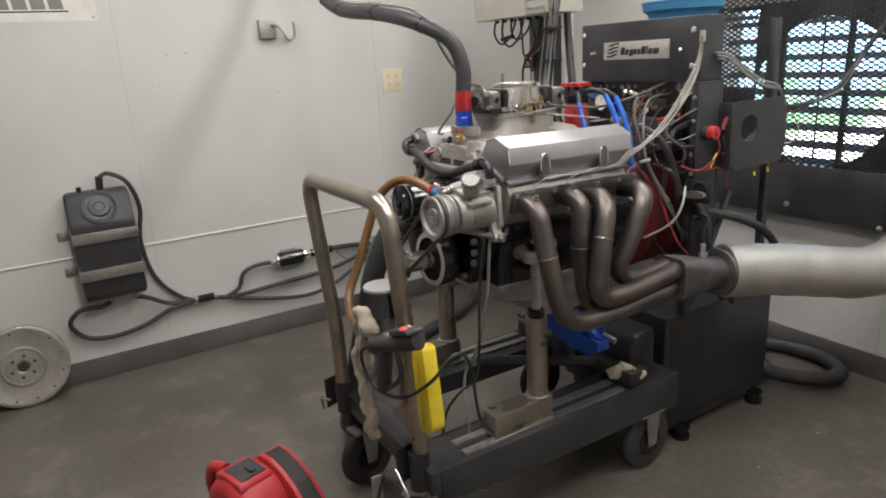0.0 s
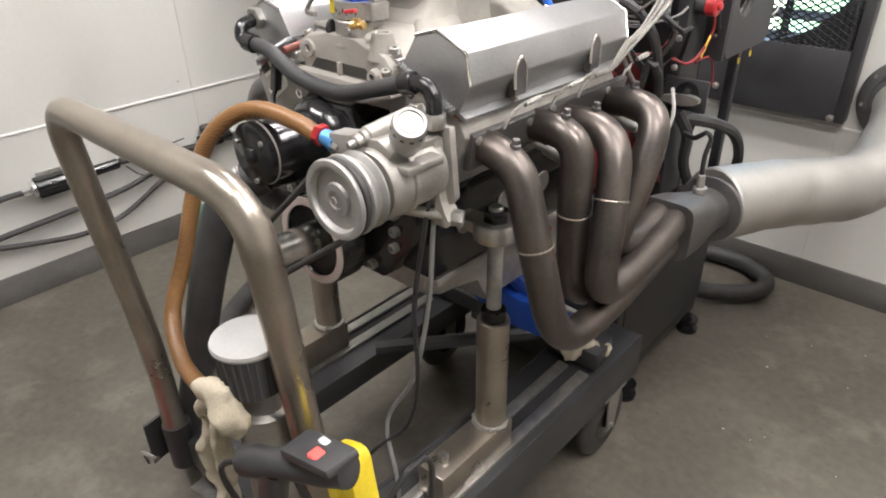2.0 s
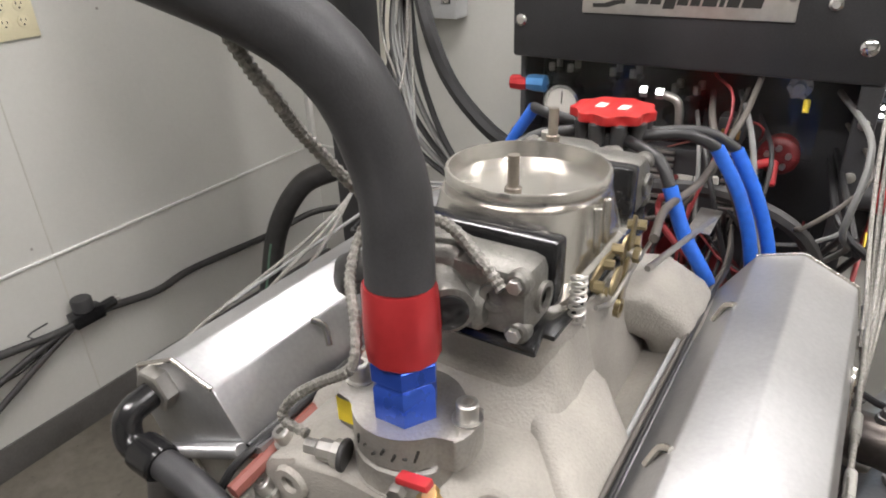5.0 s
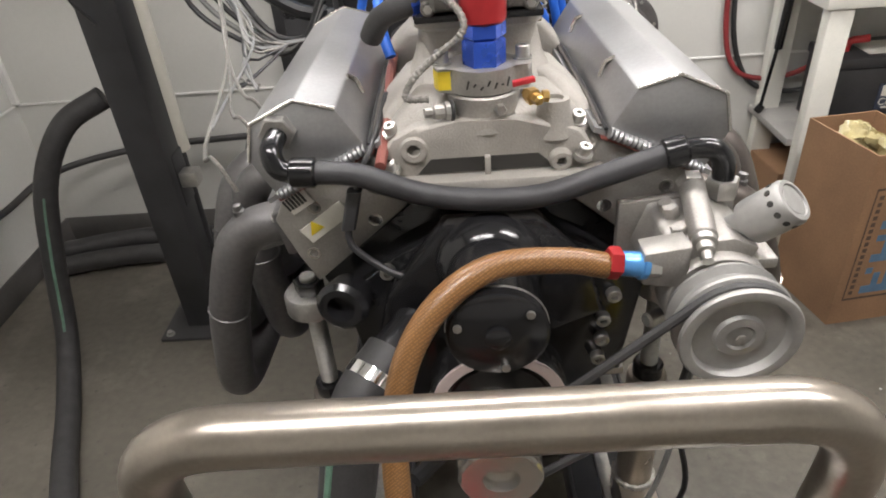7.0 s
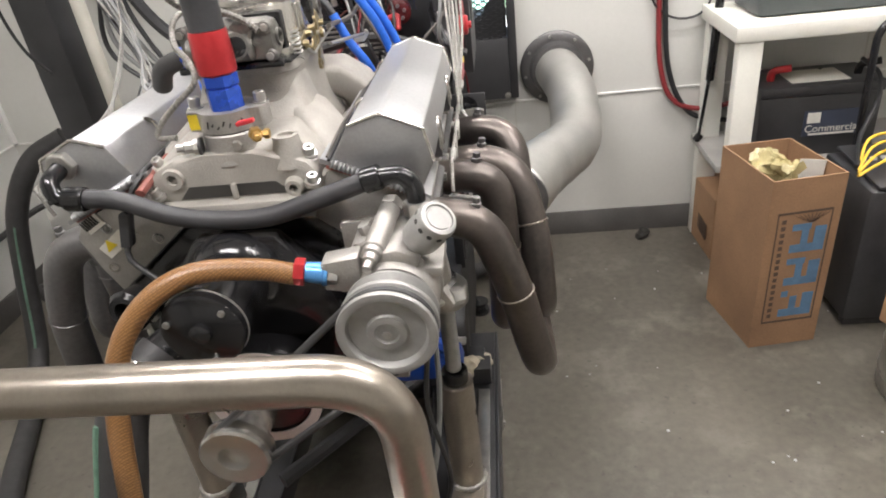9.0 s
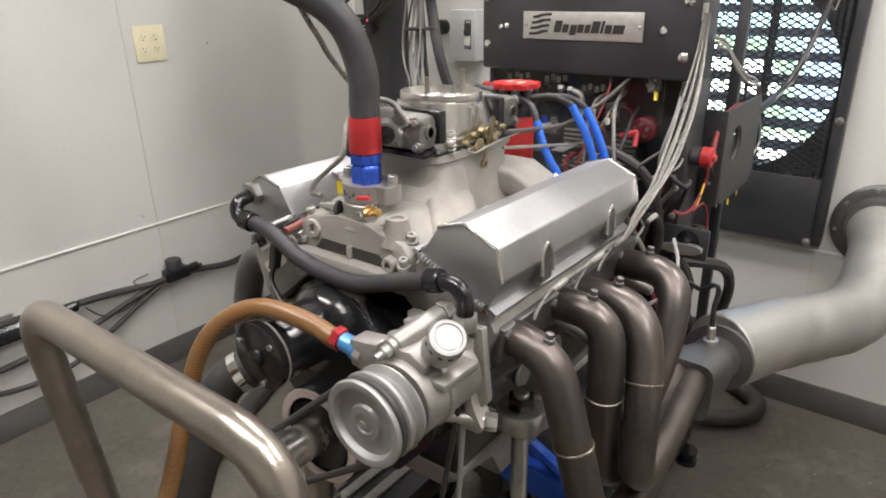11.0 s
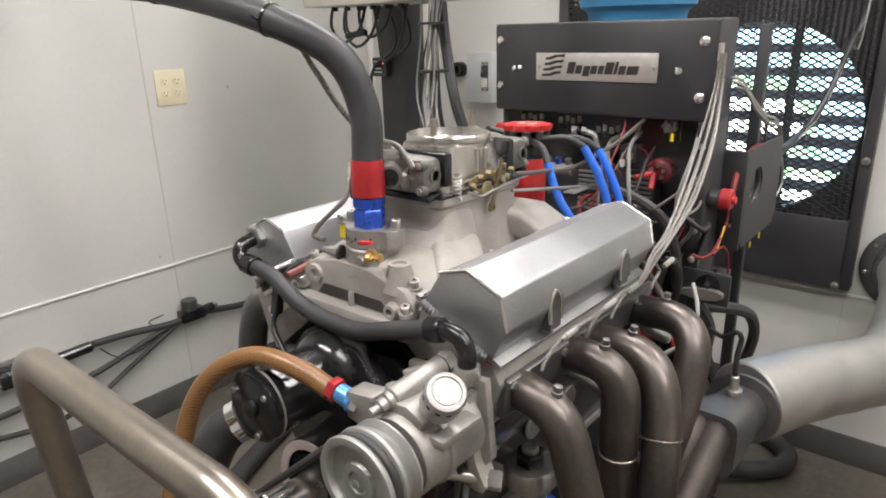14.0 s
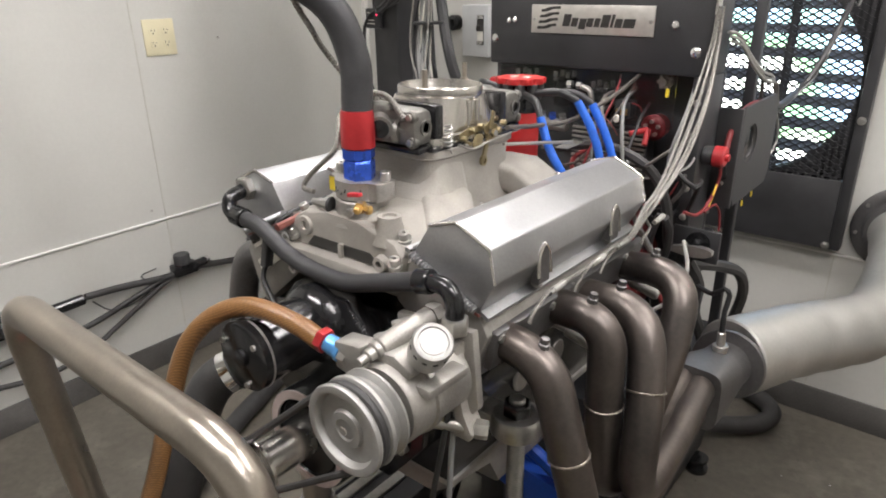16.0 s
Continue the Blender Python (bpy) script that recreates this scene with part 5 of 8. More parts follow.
def header(s, label):
    """Four bent primaries, a flange and a merge collector."""
    h = thing("exhaust_header", label, "exhaust header", "headers", at=(EX + s * 0.25, 0.2, 0.9))

    def hp(name, bm, material, lab=""):
        ob = part(name, bm, material, None, lab)
        ob.parent = h
        ob.matrix_parent_inverse = Matrix.Translation((-EX - s * 0.25, -0.2, -0.9))
        return ob

    def m(p):
        return (EX + s * (p[0] - EX), p[1], p[2])
    runs = [
        ([(0.185, 0.030, 0.952), (0.266, 0.026, 0.938), (0.302, 0.022, 0.830), (0.338, 0.050, 0.645), (0.335, 0.20, 0.636), (0.318, 0.49, 0.655)], 0.075),
        ([(0.185, 0.155, 0.950), (0.284, 0.152, 0.950), (0.290, 0.146, 0.82), (0.283, 0.180, 0.645), (0.288, 0.32, 0.640), (0.290, 0.49, 0.660)], 0.078),
        ([(0.185, 0.236, 0.936), (0.308, 0.222, 0.948), (0.338, 0.172, 0.84), (0.345, 0.150, 0.690), (0.342, 0.27, 0.686), (0.325, 0.49, 0.705)], 0.085),
        ([(0.185, 0.385, 0.936), (0.312, 0.362, 0.952), (0.320, 0.300, 0.84), (0.305, 0.255, 0.735), (0.300, 0.34, 0.700), (0.292, 0.49, 0.708)], 0.075),
    ]
    lines = []
    for pts, bend in runs:
        line = round_bends([m(p) for p in pts], bend, 10)
        lines.append([Vector(p) for p in line])
        hp("primary_tube", sweep(line, 0.0255, 24), HEADER if s > 0 else HEADERB)
    for n_, zw in ((0, 0.820), (1, 0.826), (2, 0.850)):
        ln = lines[n_]
        j = next(i for i in range(3, len(ln) - 1) if ln[i].z < zw)
        c = ln[j - 1].lerp(ln[j], (ln[j - 1].z - zw) / max(1e-6, ln[j - 1].z - ln[j].z))
        qq = (ln[j] - ln[j - 1]).to_track_quat("Z", "Y")
        ring = [c + qq @ Vector((0.0258 * math.cos(a), 0.0258 * math.sin(a), 0)) for a in [k * math.pi / 20 for k in range(41)]]
        hp("weld_ring", sweep(ring, lambda q_: 0.0016 + 0.0006 * math.sin(q_ * 130), 8), STEEL if s > 0 else HEADERB)
    hp("port_flange", prism([(EX + s * 0.232, 0.975), (EX + s * 0.243, 0.972), (EX + s * 0.233, 0.918), (EX + s * 0.222, 0.918)], "y", -0.005, 0.43, 0.002), HEADERB)
    cx = EX + s * (0.307 - EX)
    mg = hp("merge", loft([squircle(cx, 0, 0.47, 0.055, 0.060, 28, 5), squircle(cx, 0, 0.53, 0.054, 0.058, 28, 4), squircle(cx, 0, 0.60, 0.050, 0.050, 28, 2.4), squircle(cx, 0, 0.63, 0.048, 0.048, 28, 2), squircle(cx, 0, 0.705, 0.048, 0.048, 28, 2)]), HEADERB)
    me = mg.data
    for v in me.vertices:
        x, w, y = v.co
        v.co = (x + s * 0.06 * (y - 0.47), y, 0.680 + w - 0.11 * (y - 0.47))
    hp("collector_collar", lathe((cx + s * 0.0125, 0.66, 0.659), (s * 0.06, 1, -0.11), [(0, 0.048), (0, 0.070), (0.006, 0.072), (0.012, 0.070), (0.012, 0.048)], 40), HEADERB)
    for k in range(8):
        y, z = ((0.005, 0.965), (0.052, 0.930), (0.128, 0.962), (0.19, 0.93), (0.19, 0.968), (0.252, 0.93), (0.36, 0.962), (0.41, 0.928))[k]
        hp("flange_bolt", hexagon((EX + s * 0.236, y, z), (s, 0, -0.1), 0.0065, 0.009), ZINC)
    # probe bungs
    for ln in lines:
        c = min(ln[:12], key=lambda p: abs(abs(p.x - EX) - 0.285))
        hp("probe_bung", lathe(c + Vector((s * 0.004, 0, 0.022)), (s * 0.15, 0, 1), [(0, 0.0075), (0.008, 0.0075), (0.009, 0.0055), (0.016, 0.0055), (0.017, 0.0025)], 8), HEADERB)
    return h


header(1, "heat-stained steel exhaust header with four primaries")
header(-1, "dull grey steel exhaust header with four primaries")
o2 = thing("oxygen_sensor", "steel oxygen sensor in the exhaust collector", "sensor")
part("sensor_body", lathe((0.318, 0.60, 0.712), (-0.05, -0.05, 1), [(0, 0.012), (0.008, 0.012), (0.009, 0.014), (0.018, 0.014), (0.019, 0.008), (0.045, 0.008), (0.047, 0.006)], 12), ZINC, o2)
part("lead", tube([(0.316, 0.598, 0.757), (0.314, 0.60, 0.80), (0.316, 0.61, 0.83), (0.308, 0.60, 0.845), (0.285, 0.61, 0.825), (0.25, 0.64, 0.82)], 0.005, 8), BLKW, o2)

# ---------------------------------------------------------------- dynamometer
DYNO_SEAT = Matrix.Translation((0.010, 0, 0))
MOUNT = DYNO_SEAT
dyno = thing("dynamometer", "black engine dynamometer stand with a badge panel and wiring", "dynamometer", at=(-0.03, 0.9, 0))


def dp(name, bm, material, label="", parent=None):
    ob = part(name, bm, material, None, label)
    ob.parent = parent or dyno
    if parent is None:
        ob.matrix_parent_inverse = Matrix.Translation((0.03, -0.9, 0))
    return ob


DX0, DX1, DYF = -0.278, 0.222, 0.700
dp("top_box", box(DX0, DX1, DYF, 0.805, 1.207, 1.396, 0.006), BLACK)
dp("top_shelf", box(DX0, 0.12, 0.805, 1.115, 1.380, 1.392, 0.002), BLACK)
sg = dp("sign_plate", box(-0.166, 0.110, DYF - 0.004, DYF - 0.0005, 1.277, 1.334, 0.001), SIGN, "brushed metal sign plate with dark lettering shapes")
for k in range(4):
    z = 1.285 + k * 0.0115
    w = [(-0.150 + 0.003 * k, z), (-0.128, z + 0.001), (-0.112, z + 0.006), (-0.104 + 0.003 * k, z + 0.0065), (-0.104 + 0.003 * k, z + 0.012), (-0.120, z + 0.0105), (-0.134, z + 0.006), (-0.150 + 0.003 * k, z + 0.0055)]
    dp("emblem_wave", prism(w, "y", DYF - 0.0052, DYF - 0.0042), SLOT, parent=sg)
for k, (x, w, h) in enumerate(((-0.090, 0.017, 0.024), (-0.070, 0.014, 0.017), (-0.053, 0.015, 0.021), (-0.035, 0.014, 0.017), (-0.018, 0.012, 0.017), (-0.003, 0.018, 0.024), (0.018, 0.006, 0.025), (0.027, 0.015, 0.017), (0.045, 0.024, 0.017))):
    z0 = 1.292 - (0.005 if k == 2 else 0)
    dp("dark_bar", prism([(x, z0), (x + w, z0), (x + w + h * 0.22, z0 + h), (x + h * 0.22, z0 + h)], "y", DYF - 0.0052, DYF - 0.0042), SLOT, parent=sg)
for x, z, r in ((-0.262, 1.361, 0.009), (0.196, 1.355, 0.010), (-0.262, 1.262, 0.009), (0.195, 1.252, 0.010), (-0.225, 1.300, 0.006), (-0.210, 1.302, 0.006), (0.150, 1.300, 0.008)):
    dp("bolt", lathe((x, DYF, z), (0, -1, 0), [(0, r), (0.003, r), (0.006, r * 0.6), (0.006, 0)], 18), CHROME)
for x in (-0.158, 0.103):
    dp("sign_screw", lathe((x, DYF - 0.004, 1.305), (0, -1, 0), [(0, 0.0045), (0.002, 0.003), (0.002, 0)], 12), ZINC)
dp("back_panel", box(DX0, DX1, 0.80, 0.812, 0.60, 1.207, 0.002), BLACK)
dp("side_plate", box(0.196, 0.222, DYF, 0.80, 0.62, 1.207, 0.003), BLACK)
dp("side_plate", box(DX0, DX0 + 0.012, DYF + 0.03, 0.80, 0.62, 1.207, 0.003), BLACK)
for z in (1.16, 1.09, 0.99, 0.93):
    dp("bolt", lathe((0.209, DYF, z), (0, -1, 0), [(0, 0.007), (0.003, 0.007), (0.005, 0.004), (0.005, 0)], 16), ZINC)
GL = bpy.data.materials.new("clear_acrylic")
GL.use_nodes = True
gb = GL.node_tree.nodes["Principled BSDF"]
gb.inputs["Transmission Weight"].default_value, gb.inputs["Roughness"].default_value, gb.inputs["IOR"].default_value = 1.0, 0.04, 1.3
shield = dp("clear_shield", box(-0.26, 0.16, DYF + 0.012, DYF + 0.015, 1.10, 1.206), GL, "clear acrylic splash shield")
shield.visible_shadow = False
# pumps and valves behind the shield
for x, z in ((-0.215, 1.165), (-0.115, 1.165), (-0.02, 1.15)):
    v = dp("valve_body", lathe((x, 0.765, z - 0.05), (0, 0, 1), [(0, 0.022), (0.02, 0.024), (0.022, 0.032), (0.034, 0.032), (0.036, 0.02), (0.055, 0.018), (0.056, 0.027), (0.064, 0.027)], 20), BLACKG)
    for k in range(4):
        a = radians(45 + 90 * k)
        dp("valve_bolt", hexagon((x + 0.022 * math.cos(a), 0.765 + 0.022 * math.sin(a), z + 0.014), (0, 0, 1), 0.0055, 0.012), ZINC, parent=v)
gauge = dp("gauge", lathe((-0.200, 0.735, 1.135), (0, -1, 0), [(0, 0.028), (0.012, 0.030), (0.016, 0.030), (0.017, 0.026), (0.013, 0.025), (0.013, 0)], 28), CHROME, "small round pressure gauge")
dp("gauge_face", lathe((-0.200, 0.7215, 1.135), (0, -1, 0), [(0, 0.0245), (0.0006, 0.0245)], 28), PAPER, parent=gauge)
dp("needle", box(-0.201, -0.199, 0.7200, 0.7205, 1.135, 1.155), SLOT, parent=gauge)
dp("blue_fitting", lathe((-0.265, 0.735, 1.16), (1, 0, 0), [(0, 0.012), (0.01, 0.014), (0.03, 0.014), (0.032, 0.010)], 8), BLUELT)
dp("red_fitting", lathe((-0.295, 0.735, 1.158), (1, 0, 0), [(0, 0.012), (0.02, 0.013), (0.03, 0.011)], 8), REDAN)
ign = dp("ignition_box", box(-0.075, 0.105, 0.735, 0.78, 0.985, 1.085, 0.006), PLASTIC, "black finned ignition box")
for k in range(9):
    z = 0.992 + k * 0.0105
    for x0, x1 in ((-0.07, -0.02), (0.05, 0.10)):
        dp("fin", box(x0, x1, 0.728, 0.7355, z, z + 0.0045, 0.0008), CASTD, parent=ign)
for k, (x, w) in enumerate(((-0.012, 0.022), (0.012, 0.02), (0.034, 0.012))):
    dp("white_bar", box(x, x + w, 0.7330, 0.7348, 1.03, 1.045), PAPER, parent=ign)
relay = dp("relay", box(0.040, 0.075, 0.700, 0.735, 1.115, 1.150, 0.003), PLASTIC, "small black relay with spade terminals")
for k in range(3):
    dp("spade", box(0.046 + 0.010 * k, 0.050 + 0.010 * k, 0.694, 0.700, 1.122, 1.134, 0.0005), BRASS, parent=relay)
coil = dp("fuel_manifold", cyl((-0.16, 0.735, 1.075), (-0.085, 0.735, 1.075), 0.014, 20, 0.003), CASTD, "short machined fuel block")
for k in range(3):
    dp("port_nut", hexagon((-0.150 + 0.026 * k, 0.735, 1.088), (0, -0.3, 1), 0.009, 0.014), BLUEAN if k == 1 else ZINC, parent=coil)
SX, SZ = 0.12, 1.099
sol = dp("solenoid", lathe((SX, 0.75, SZ), (0, -1, 0), [(0, 0.024), (0.03, 0.027), (0.034, 0.024), (0.036, 0.017), (0.036, 0)], 24), REDD, "red plastic battery isolator")
for k in range(5):
    a = radians(90 + 72 * k)
    dp("terminal", hexagon((SX + 0.014 * math.cos(a), 0.714, SZ + 0.014 * math.sin(a)), (0, -1, 0), 0.0042, 0.009), ZINC, parent=sol)
for p1 in ((0.086, 0.68, 1.089), (0.121, 0.68, 1.069)):
    dp("clamp_grip", cyl((SX - 0.002, 0.698, SZ), p1, 0.0062, 10, 0.002), REDP, "red clamp grip", sol)
ps = dp("pressure_sensor", lathe((0.128, 0.745, 1.19), (0, -1, 0), [(0, 0.015), (0.006, 0.015), (0.008, 0.008), (0.022, 0.008)], 20), ZINC)
for k in range(6):
    a = radians(60 * k)
    dp("sensor_stud", hexagon((0.128 + 0.012 * math.cos(a), 0.739, 1.19 + 0.012 * math.sin(a)), (0, -1, 0), 0.0038, 0.009), ZINC, parent=ps)
dp("brass_tip", cyl((0.140, 0.725, 1.178), (0.141, 0.72, 1.162), 0.0042, 10), YELLOW, parent=ps)
mo = dp("servo_motor", cyl((0.222, 0.735, 1.055), (0.245, 0.735, 1.055), 0.019, 28, 0.003), PLASTIC, "dark servo motor with a red end cap")
dp("end_cap", lathe((0.245, 0.735, 1.055), (1, 0, 0), [(0, 0.021), (0.018, 0.021), (0.021, 0.018), (0.021, 0.008), (0.028, 0.007), (0.028, 0)], 28), REDP, parent=mo)
HY0, HY1, HZ0, HZ1, HOY, HOZ = 0.8125, 1.079, 0.931, 1.139, 0.889, 1.054


def holed_panel(xa, xb, r):
    """A flat side panel with one round hole."""
    bm = bmesh.new()
    n = 40
    rows = []
    for x in (xa, xb):
        inner, outer = [], []
        for k in range(n):
            c, s = math.cos(2 * math.pi * k / n), math.sin(2 * math.pi * k / n)
            inner.append(bm.verts.new((x, HOY + r * c, HOZ + r * s)))
            t = min(((HY1 - HOY) if c > 0 else (HOY - HY0)) / max(abs(c), 1e-6), ((HZ1 - HOZ) if s > 0 else (HOZ - HZ0)) / max(abs(s), 1e-6))
            outer.append(bm.verts.new((x, HOY + t * c, HOZ + t * s)))
        rows += [inner, outer]
    for k in range(n):
        j = (k + 1) % n
        for a, b in ((0, 1), (2, 3), (0, 2), (1, 3)):
            bm.faces.new((rows[a][k], rows[a][j], rows[b][j], rows[b][k]))
    return bm


sp = dp("side_panel", holed_panel(0.262, 0.268, 0.042), BLACK, "black side panel with a round cable hole")
dp("grommet", sweep([(0.26, HOY + 0.042 * math.cos(a), HOZ + 0.042 * math.sin(a)) for a in [k * math.pi / 24 for k in range(49)]], 0.006, 10), RUBBER, parent=sp)
dp("panel_arm", box(0.2225, 0.268, 0.80, 0.8122, HZ0, HZ1, 0.002), BLACK, parent=sp)
vb = dp("valve_plate", box(0.196, 0.292, 0.690, 0.6995, 0.846, 0.914, 0.003), BLACK, "black plate with a silver valve handle")
dp("valve_seat", lathe((0.250, 0.690, 0.885), (0, -1, 0), [(0, 0.024), (0.006, 0.024), (0.008, 0.012), (0.026, 0.010)], 20), BLACKG, parent=vb)
dp("valve_handle", loft([[(0.203 + t, 0.664 + e, 0.874 + 0.02 * t * 3 + f) for e, f in ((-0.007, -w), (0.007, -w), (0.007, w), (-0.007, w))] for t, w in ((0, 0.004), (0.03, 0.010), (0.05, 0.012), (0.075, 0.009), (0.085, 0.004))]), ZINC, parent=vb)
# truss and lower cabinet
for y0, y1 in ((0.71, 0.90), (0.90, 0.71)):
    dp("brace", sweep([(0.205, y0, 0.47), (0.205, y1, 0.845)], 0.012, 6), BLACK)
for y in (0.71, 1.10):
    for x in (DX0 + 0.02, 0.195):
        dp("upright", box(x - 0.012, x + 0.012, y - 0.012, y + 0.012, 0.45, 0.90 if y < 1 else 1.38, 0.002), BLACK)
dp("absorber", lathe((EX, 0.60, 0.765), (0, 1, 0), [(0, 0.08), (0.03, 0.16), (0.06, 0.17), (0.19, 0.17), (0.20, 0.10)], 36), REDD, "dark red water brake housing")
dp("cabinet", box(DX0 - 0.01, 0.198, 0.625, 1.195, 0.085, 0.462, 0.006), BLACK)
dp("cabinet_seam", box(0.198, 0.2005, 0.655, 0.660, 0.09, 0.458), SLOT)
dp("skid", box(DX0, 0.19, 0.66, 1.20, 0.035, 0.085, 0.003), BLACK)
for x in (DX0 + 0.02, 0.205):
    for y in (0.715, 1.125):
        dp("foot", lathe((x, y, 0), (0, 0, 1), [(0, 0.032), (0.012, 0.032), (0.014, 0.02), (0.036, 0.02), (0.037, 0.03), (0.045, 0.03)], 16), BLACKG)
for x in (0.06, 0.12):
    dp("hose_coupling", lathe((x, 1.195, 0.10), (0.25, 1, -0.3), [(0, 0.022), (0.02, 0.026), (0.03, 0.022), (0.06, 0.022), (0.062, 0.027), (0.075, 0.027)], 14), ZINC)
single("floor_hose", tube([(0.12, 1.25, 0.075), (0.20, 1.33, 0.040), (0.30, 1.42, 0.036), (0.31, 1.52, 0.036), (0.20, 1.595, 0.036), (0.04, 1.58, 0.036), (-0.10, 1.50, 0.036), (-0.30, 1.45, 0.036)], 0.029, 18), RUBBER, "thick grey-black water hose looped on the floor", "hose")
single("floor_hose", tube([(0.06, 1.25, 0.08), (0.10, 1.31, 0.05), (0.08, 1.37, 0.034), (-0.05, 1.38, 0.032), (-0.3, 1.33, 0.032)], 0.025, 16), RUBBER, "short grey-black water hose behind the cabinet", "hose")
for y, z, r in ((1.41, 0.040, 0.036), (1.53, 0.042, 0.038)):
    single("supply_hose", tube([(XL + 0.05, y - 0.05, z), (-1.40, y, z), (-1.2, y + 0.02, z), (-0.8, y - 0.01, z), (-0.4, y - 0.04, z)], r, 18), RUBBER, "thick black supply hose on the floor by the wall", "hose", "supply hoses")
# blue tub on top
single("blue_tub", lathe((-0.050, 0.945, 1.3925), (0, 0, 1), [(0.0, 0.0), (0.0, 0.1042), (0.0034, 0.1097), (0.0206, 0.1125), (0.0275, 0.119), (0.0344, 0.1302), (0.0568, 0.133), (0.0602, 0.1376), (0.0636, 0.1358), (0.0619, 0.1293), (0.031, 0.119), (0.0086, 0.106), (0.0069, 0.0)], 40), BLUEB, "blue plastic tub on top of the console", "tub")
MOUNT = CART_SEAT
# blue jack under the engine and small tray things
jack = thing("engine_support", "blue steel support with a silver lever under the pan", "jack")
part("cross_plate", prism([(-0.20, 0.47), (0.06, 0.395), (0.15, 0.400), (0.190, 0.425), (0.185, 0.455), (0.12, 0.460), (0.04, 0.470), (-0.18, 0.53)], "y", 0.31, 0.36, 0.004), BLUEP, jack)
part("front_brace", sweep([(0.175, 0.335, 0.45), (0.05, 0.30, 0.55), (-0.04, 0.28, 0.57)], 0.014, 8), BLUEP, jack)
part("arm", sweep([(0.10, 0.36, 0.45), (-0.02, 0.33, 0.54)], 0.018, 8), BLUEP, jack)
part("arm", sweep([(0.13, 0.37, 0.45), (0.15, 0.36, 0.51)], 0.020, 8), BLUEP, jack)
part("lever", sweep([(0.15, 0.372, 0.450), (0.192, 0.382, 0.440)], 0.009, 12), ZINC, jack)
part("stand_leg", box(-0.06, 0.0, 0.345, 0.395, RT - 0.002, 0.445, 0.003), BLACK, jack)
single("parts_bin", prism([(0.452, RT + 0.001), (0.56, RT + 0.001), (0.56, 0.43), (0.54, 0.445), (0.47, 0.425), (0.452, 0.40)], "x", -0.14, 0.19, 0.012), PLASTIC, "black rounded plastic bin on the cart", "bin")


def crumple(pts, r, seed, flat=0.5):
    """A crumpled roll of cloth."""
    bm = sweep(curve_points(pts, 0.004), lambda s: r * (0.65 + 0.35 * math.sin(math.pi * (0.08 + 0.84 * s))), 28)
    for v in bm.verts:
        n = noise.noise_vector(v.co * 28 + Vector((seed, 0, 0)))
        v.co += n * r * 0.75
        n = noise.noise_vector(v.co * 75 + Vector((0, seed, 0)))
        v.co += n * r * 0.25
    for f_ in bm.faces:
        f_.smooth = True
    return bm


single("cloth", crumple([(0.165, 0.385, 0.322), (0.185, 0.40, 0.335), (0.20, 0.425, 0.338), (0.225, 0.445, 0.330), (0.23, 0.47, 0.318)], 0.020, 3), CLOTH, "crumpled off-white shop rag on the cart rail", "cloth")
single("black_block", box(0.165, 0.225, 0.42, 0.50, RT + 0.0065, RT + 0.035, 0.004), PLASTIC, "black plastic block on the rail beside the rag", "block")
# catch can with filter
can = thing("catch_can", "vacuum catch can with a pleated breather filter", "catch can", at=(0.014, 0, -0.010))
part("can_body", lathe((0.118, -0.345, 0.470), (0, 0, 1), [(0, 0.034), (0.004, 0.040), (0.19, 0.040), (0.196, 0.032), (0.225, 0.026), (0.232, 0.026)], 28), CASTD, can, "dull aluminium can")
part("filter", lathe((0.121, -0.352, 0.700), (0, 0, 1), [(0, 0.030), (0.003, 0.040), (0.066, 0.045), (0.068, 0.043)], 40), FILTER, can, "black pleated filter")
for k in range(30):
    a = 2 * math.pi * k / 30
    part("pleat", cyl((0.121 + 0.0405 * math.cos(a), -0.352 + 0.0405 * math.sin(a), 0.705), (0.121 + 0.045 * math.cos(a), -0.352 + 0.045 * math.sin(a), 0.764), 0.0022, 5), FILTER, can)
part("filter_top", lathe((0.121, -0.352, 0.766), (0, 0, 1), [(0, 0.046), (0.004, 0.0475), (0.008, 0.046), (0.009, 0.0)], 40), FILTOP, can, "pale metal filter top")
part("bracket", box(0.02, 0.20, -0.335, -0.325, 0.50, 0.53, 0.002), STEEL, can)
part("inlet", cyl((0.05, -0.366, 0.635), (0.085, -0.352, 0.635), 0.012, 12, 0.002), ZINC, can)
part("shield_plate", prism([(-0.33, 0.40), (-0.33, 0.60), (-0.31, 0.64), (-0.305, 0.64), (-0.325, 0.40)], "x", 0.07, 0.17, 0.002), STEEL, can)
rag = thing("hanging_rag", "dirty rag hanging on the catch can", "cloth")
part("long_fold", crumple([(0.098, -0.395, 0.690), (0.082, -0.402, 0.640), (0.080, -0.404, 0.540), (0.090, -0.400, 0.440), (0.088, -0.390, 0.350)], 0.017, 9), CLOTH, rag)
part("upper_fold", crumple([(0.088, -0.398, 0.670), (0.108, -0.405, 0.690), (0.138, -0.405, 0.680), (0.160, -0.398, 0.655)], 0.020, 4), CLOTH, rag)
part("side_fold", crumple([(0.104, -0.404, 0.660), (0.108, -0.408, 0.590), (0.104, -0.402, 0.530)], 0.011, 2), CLOTH, rag)
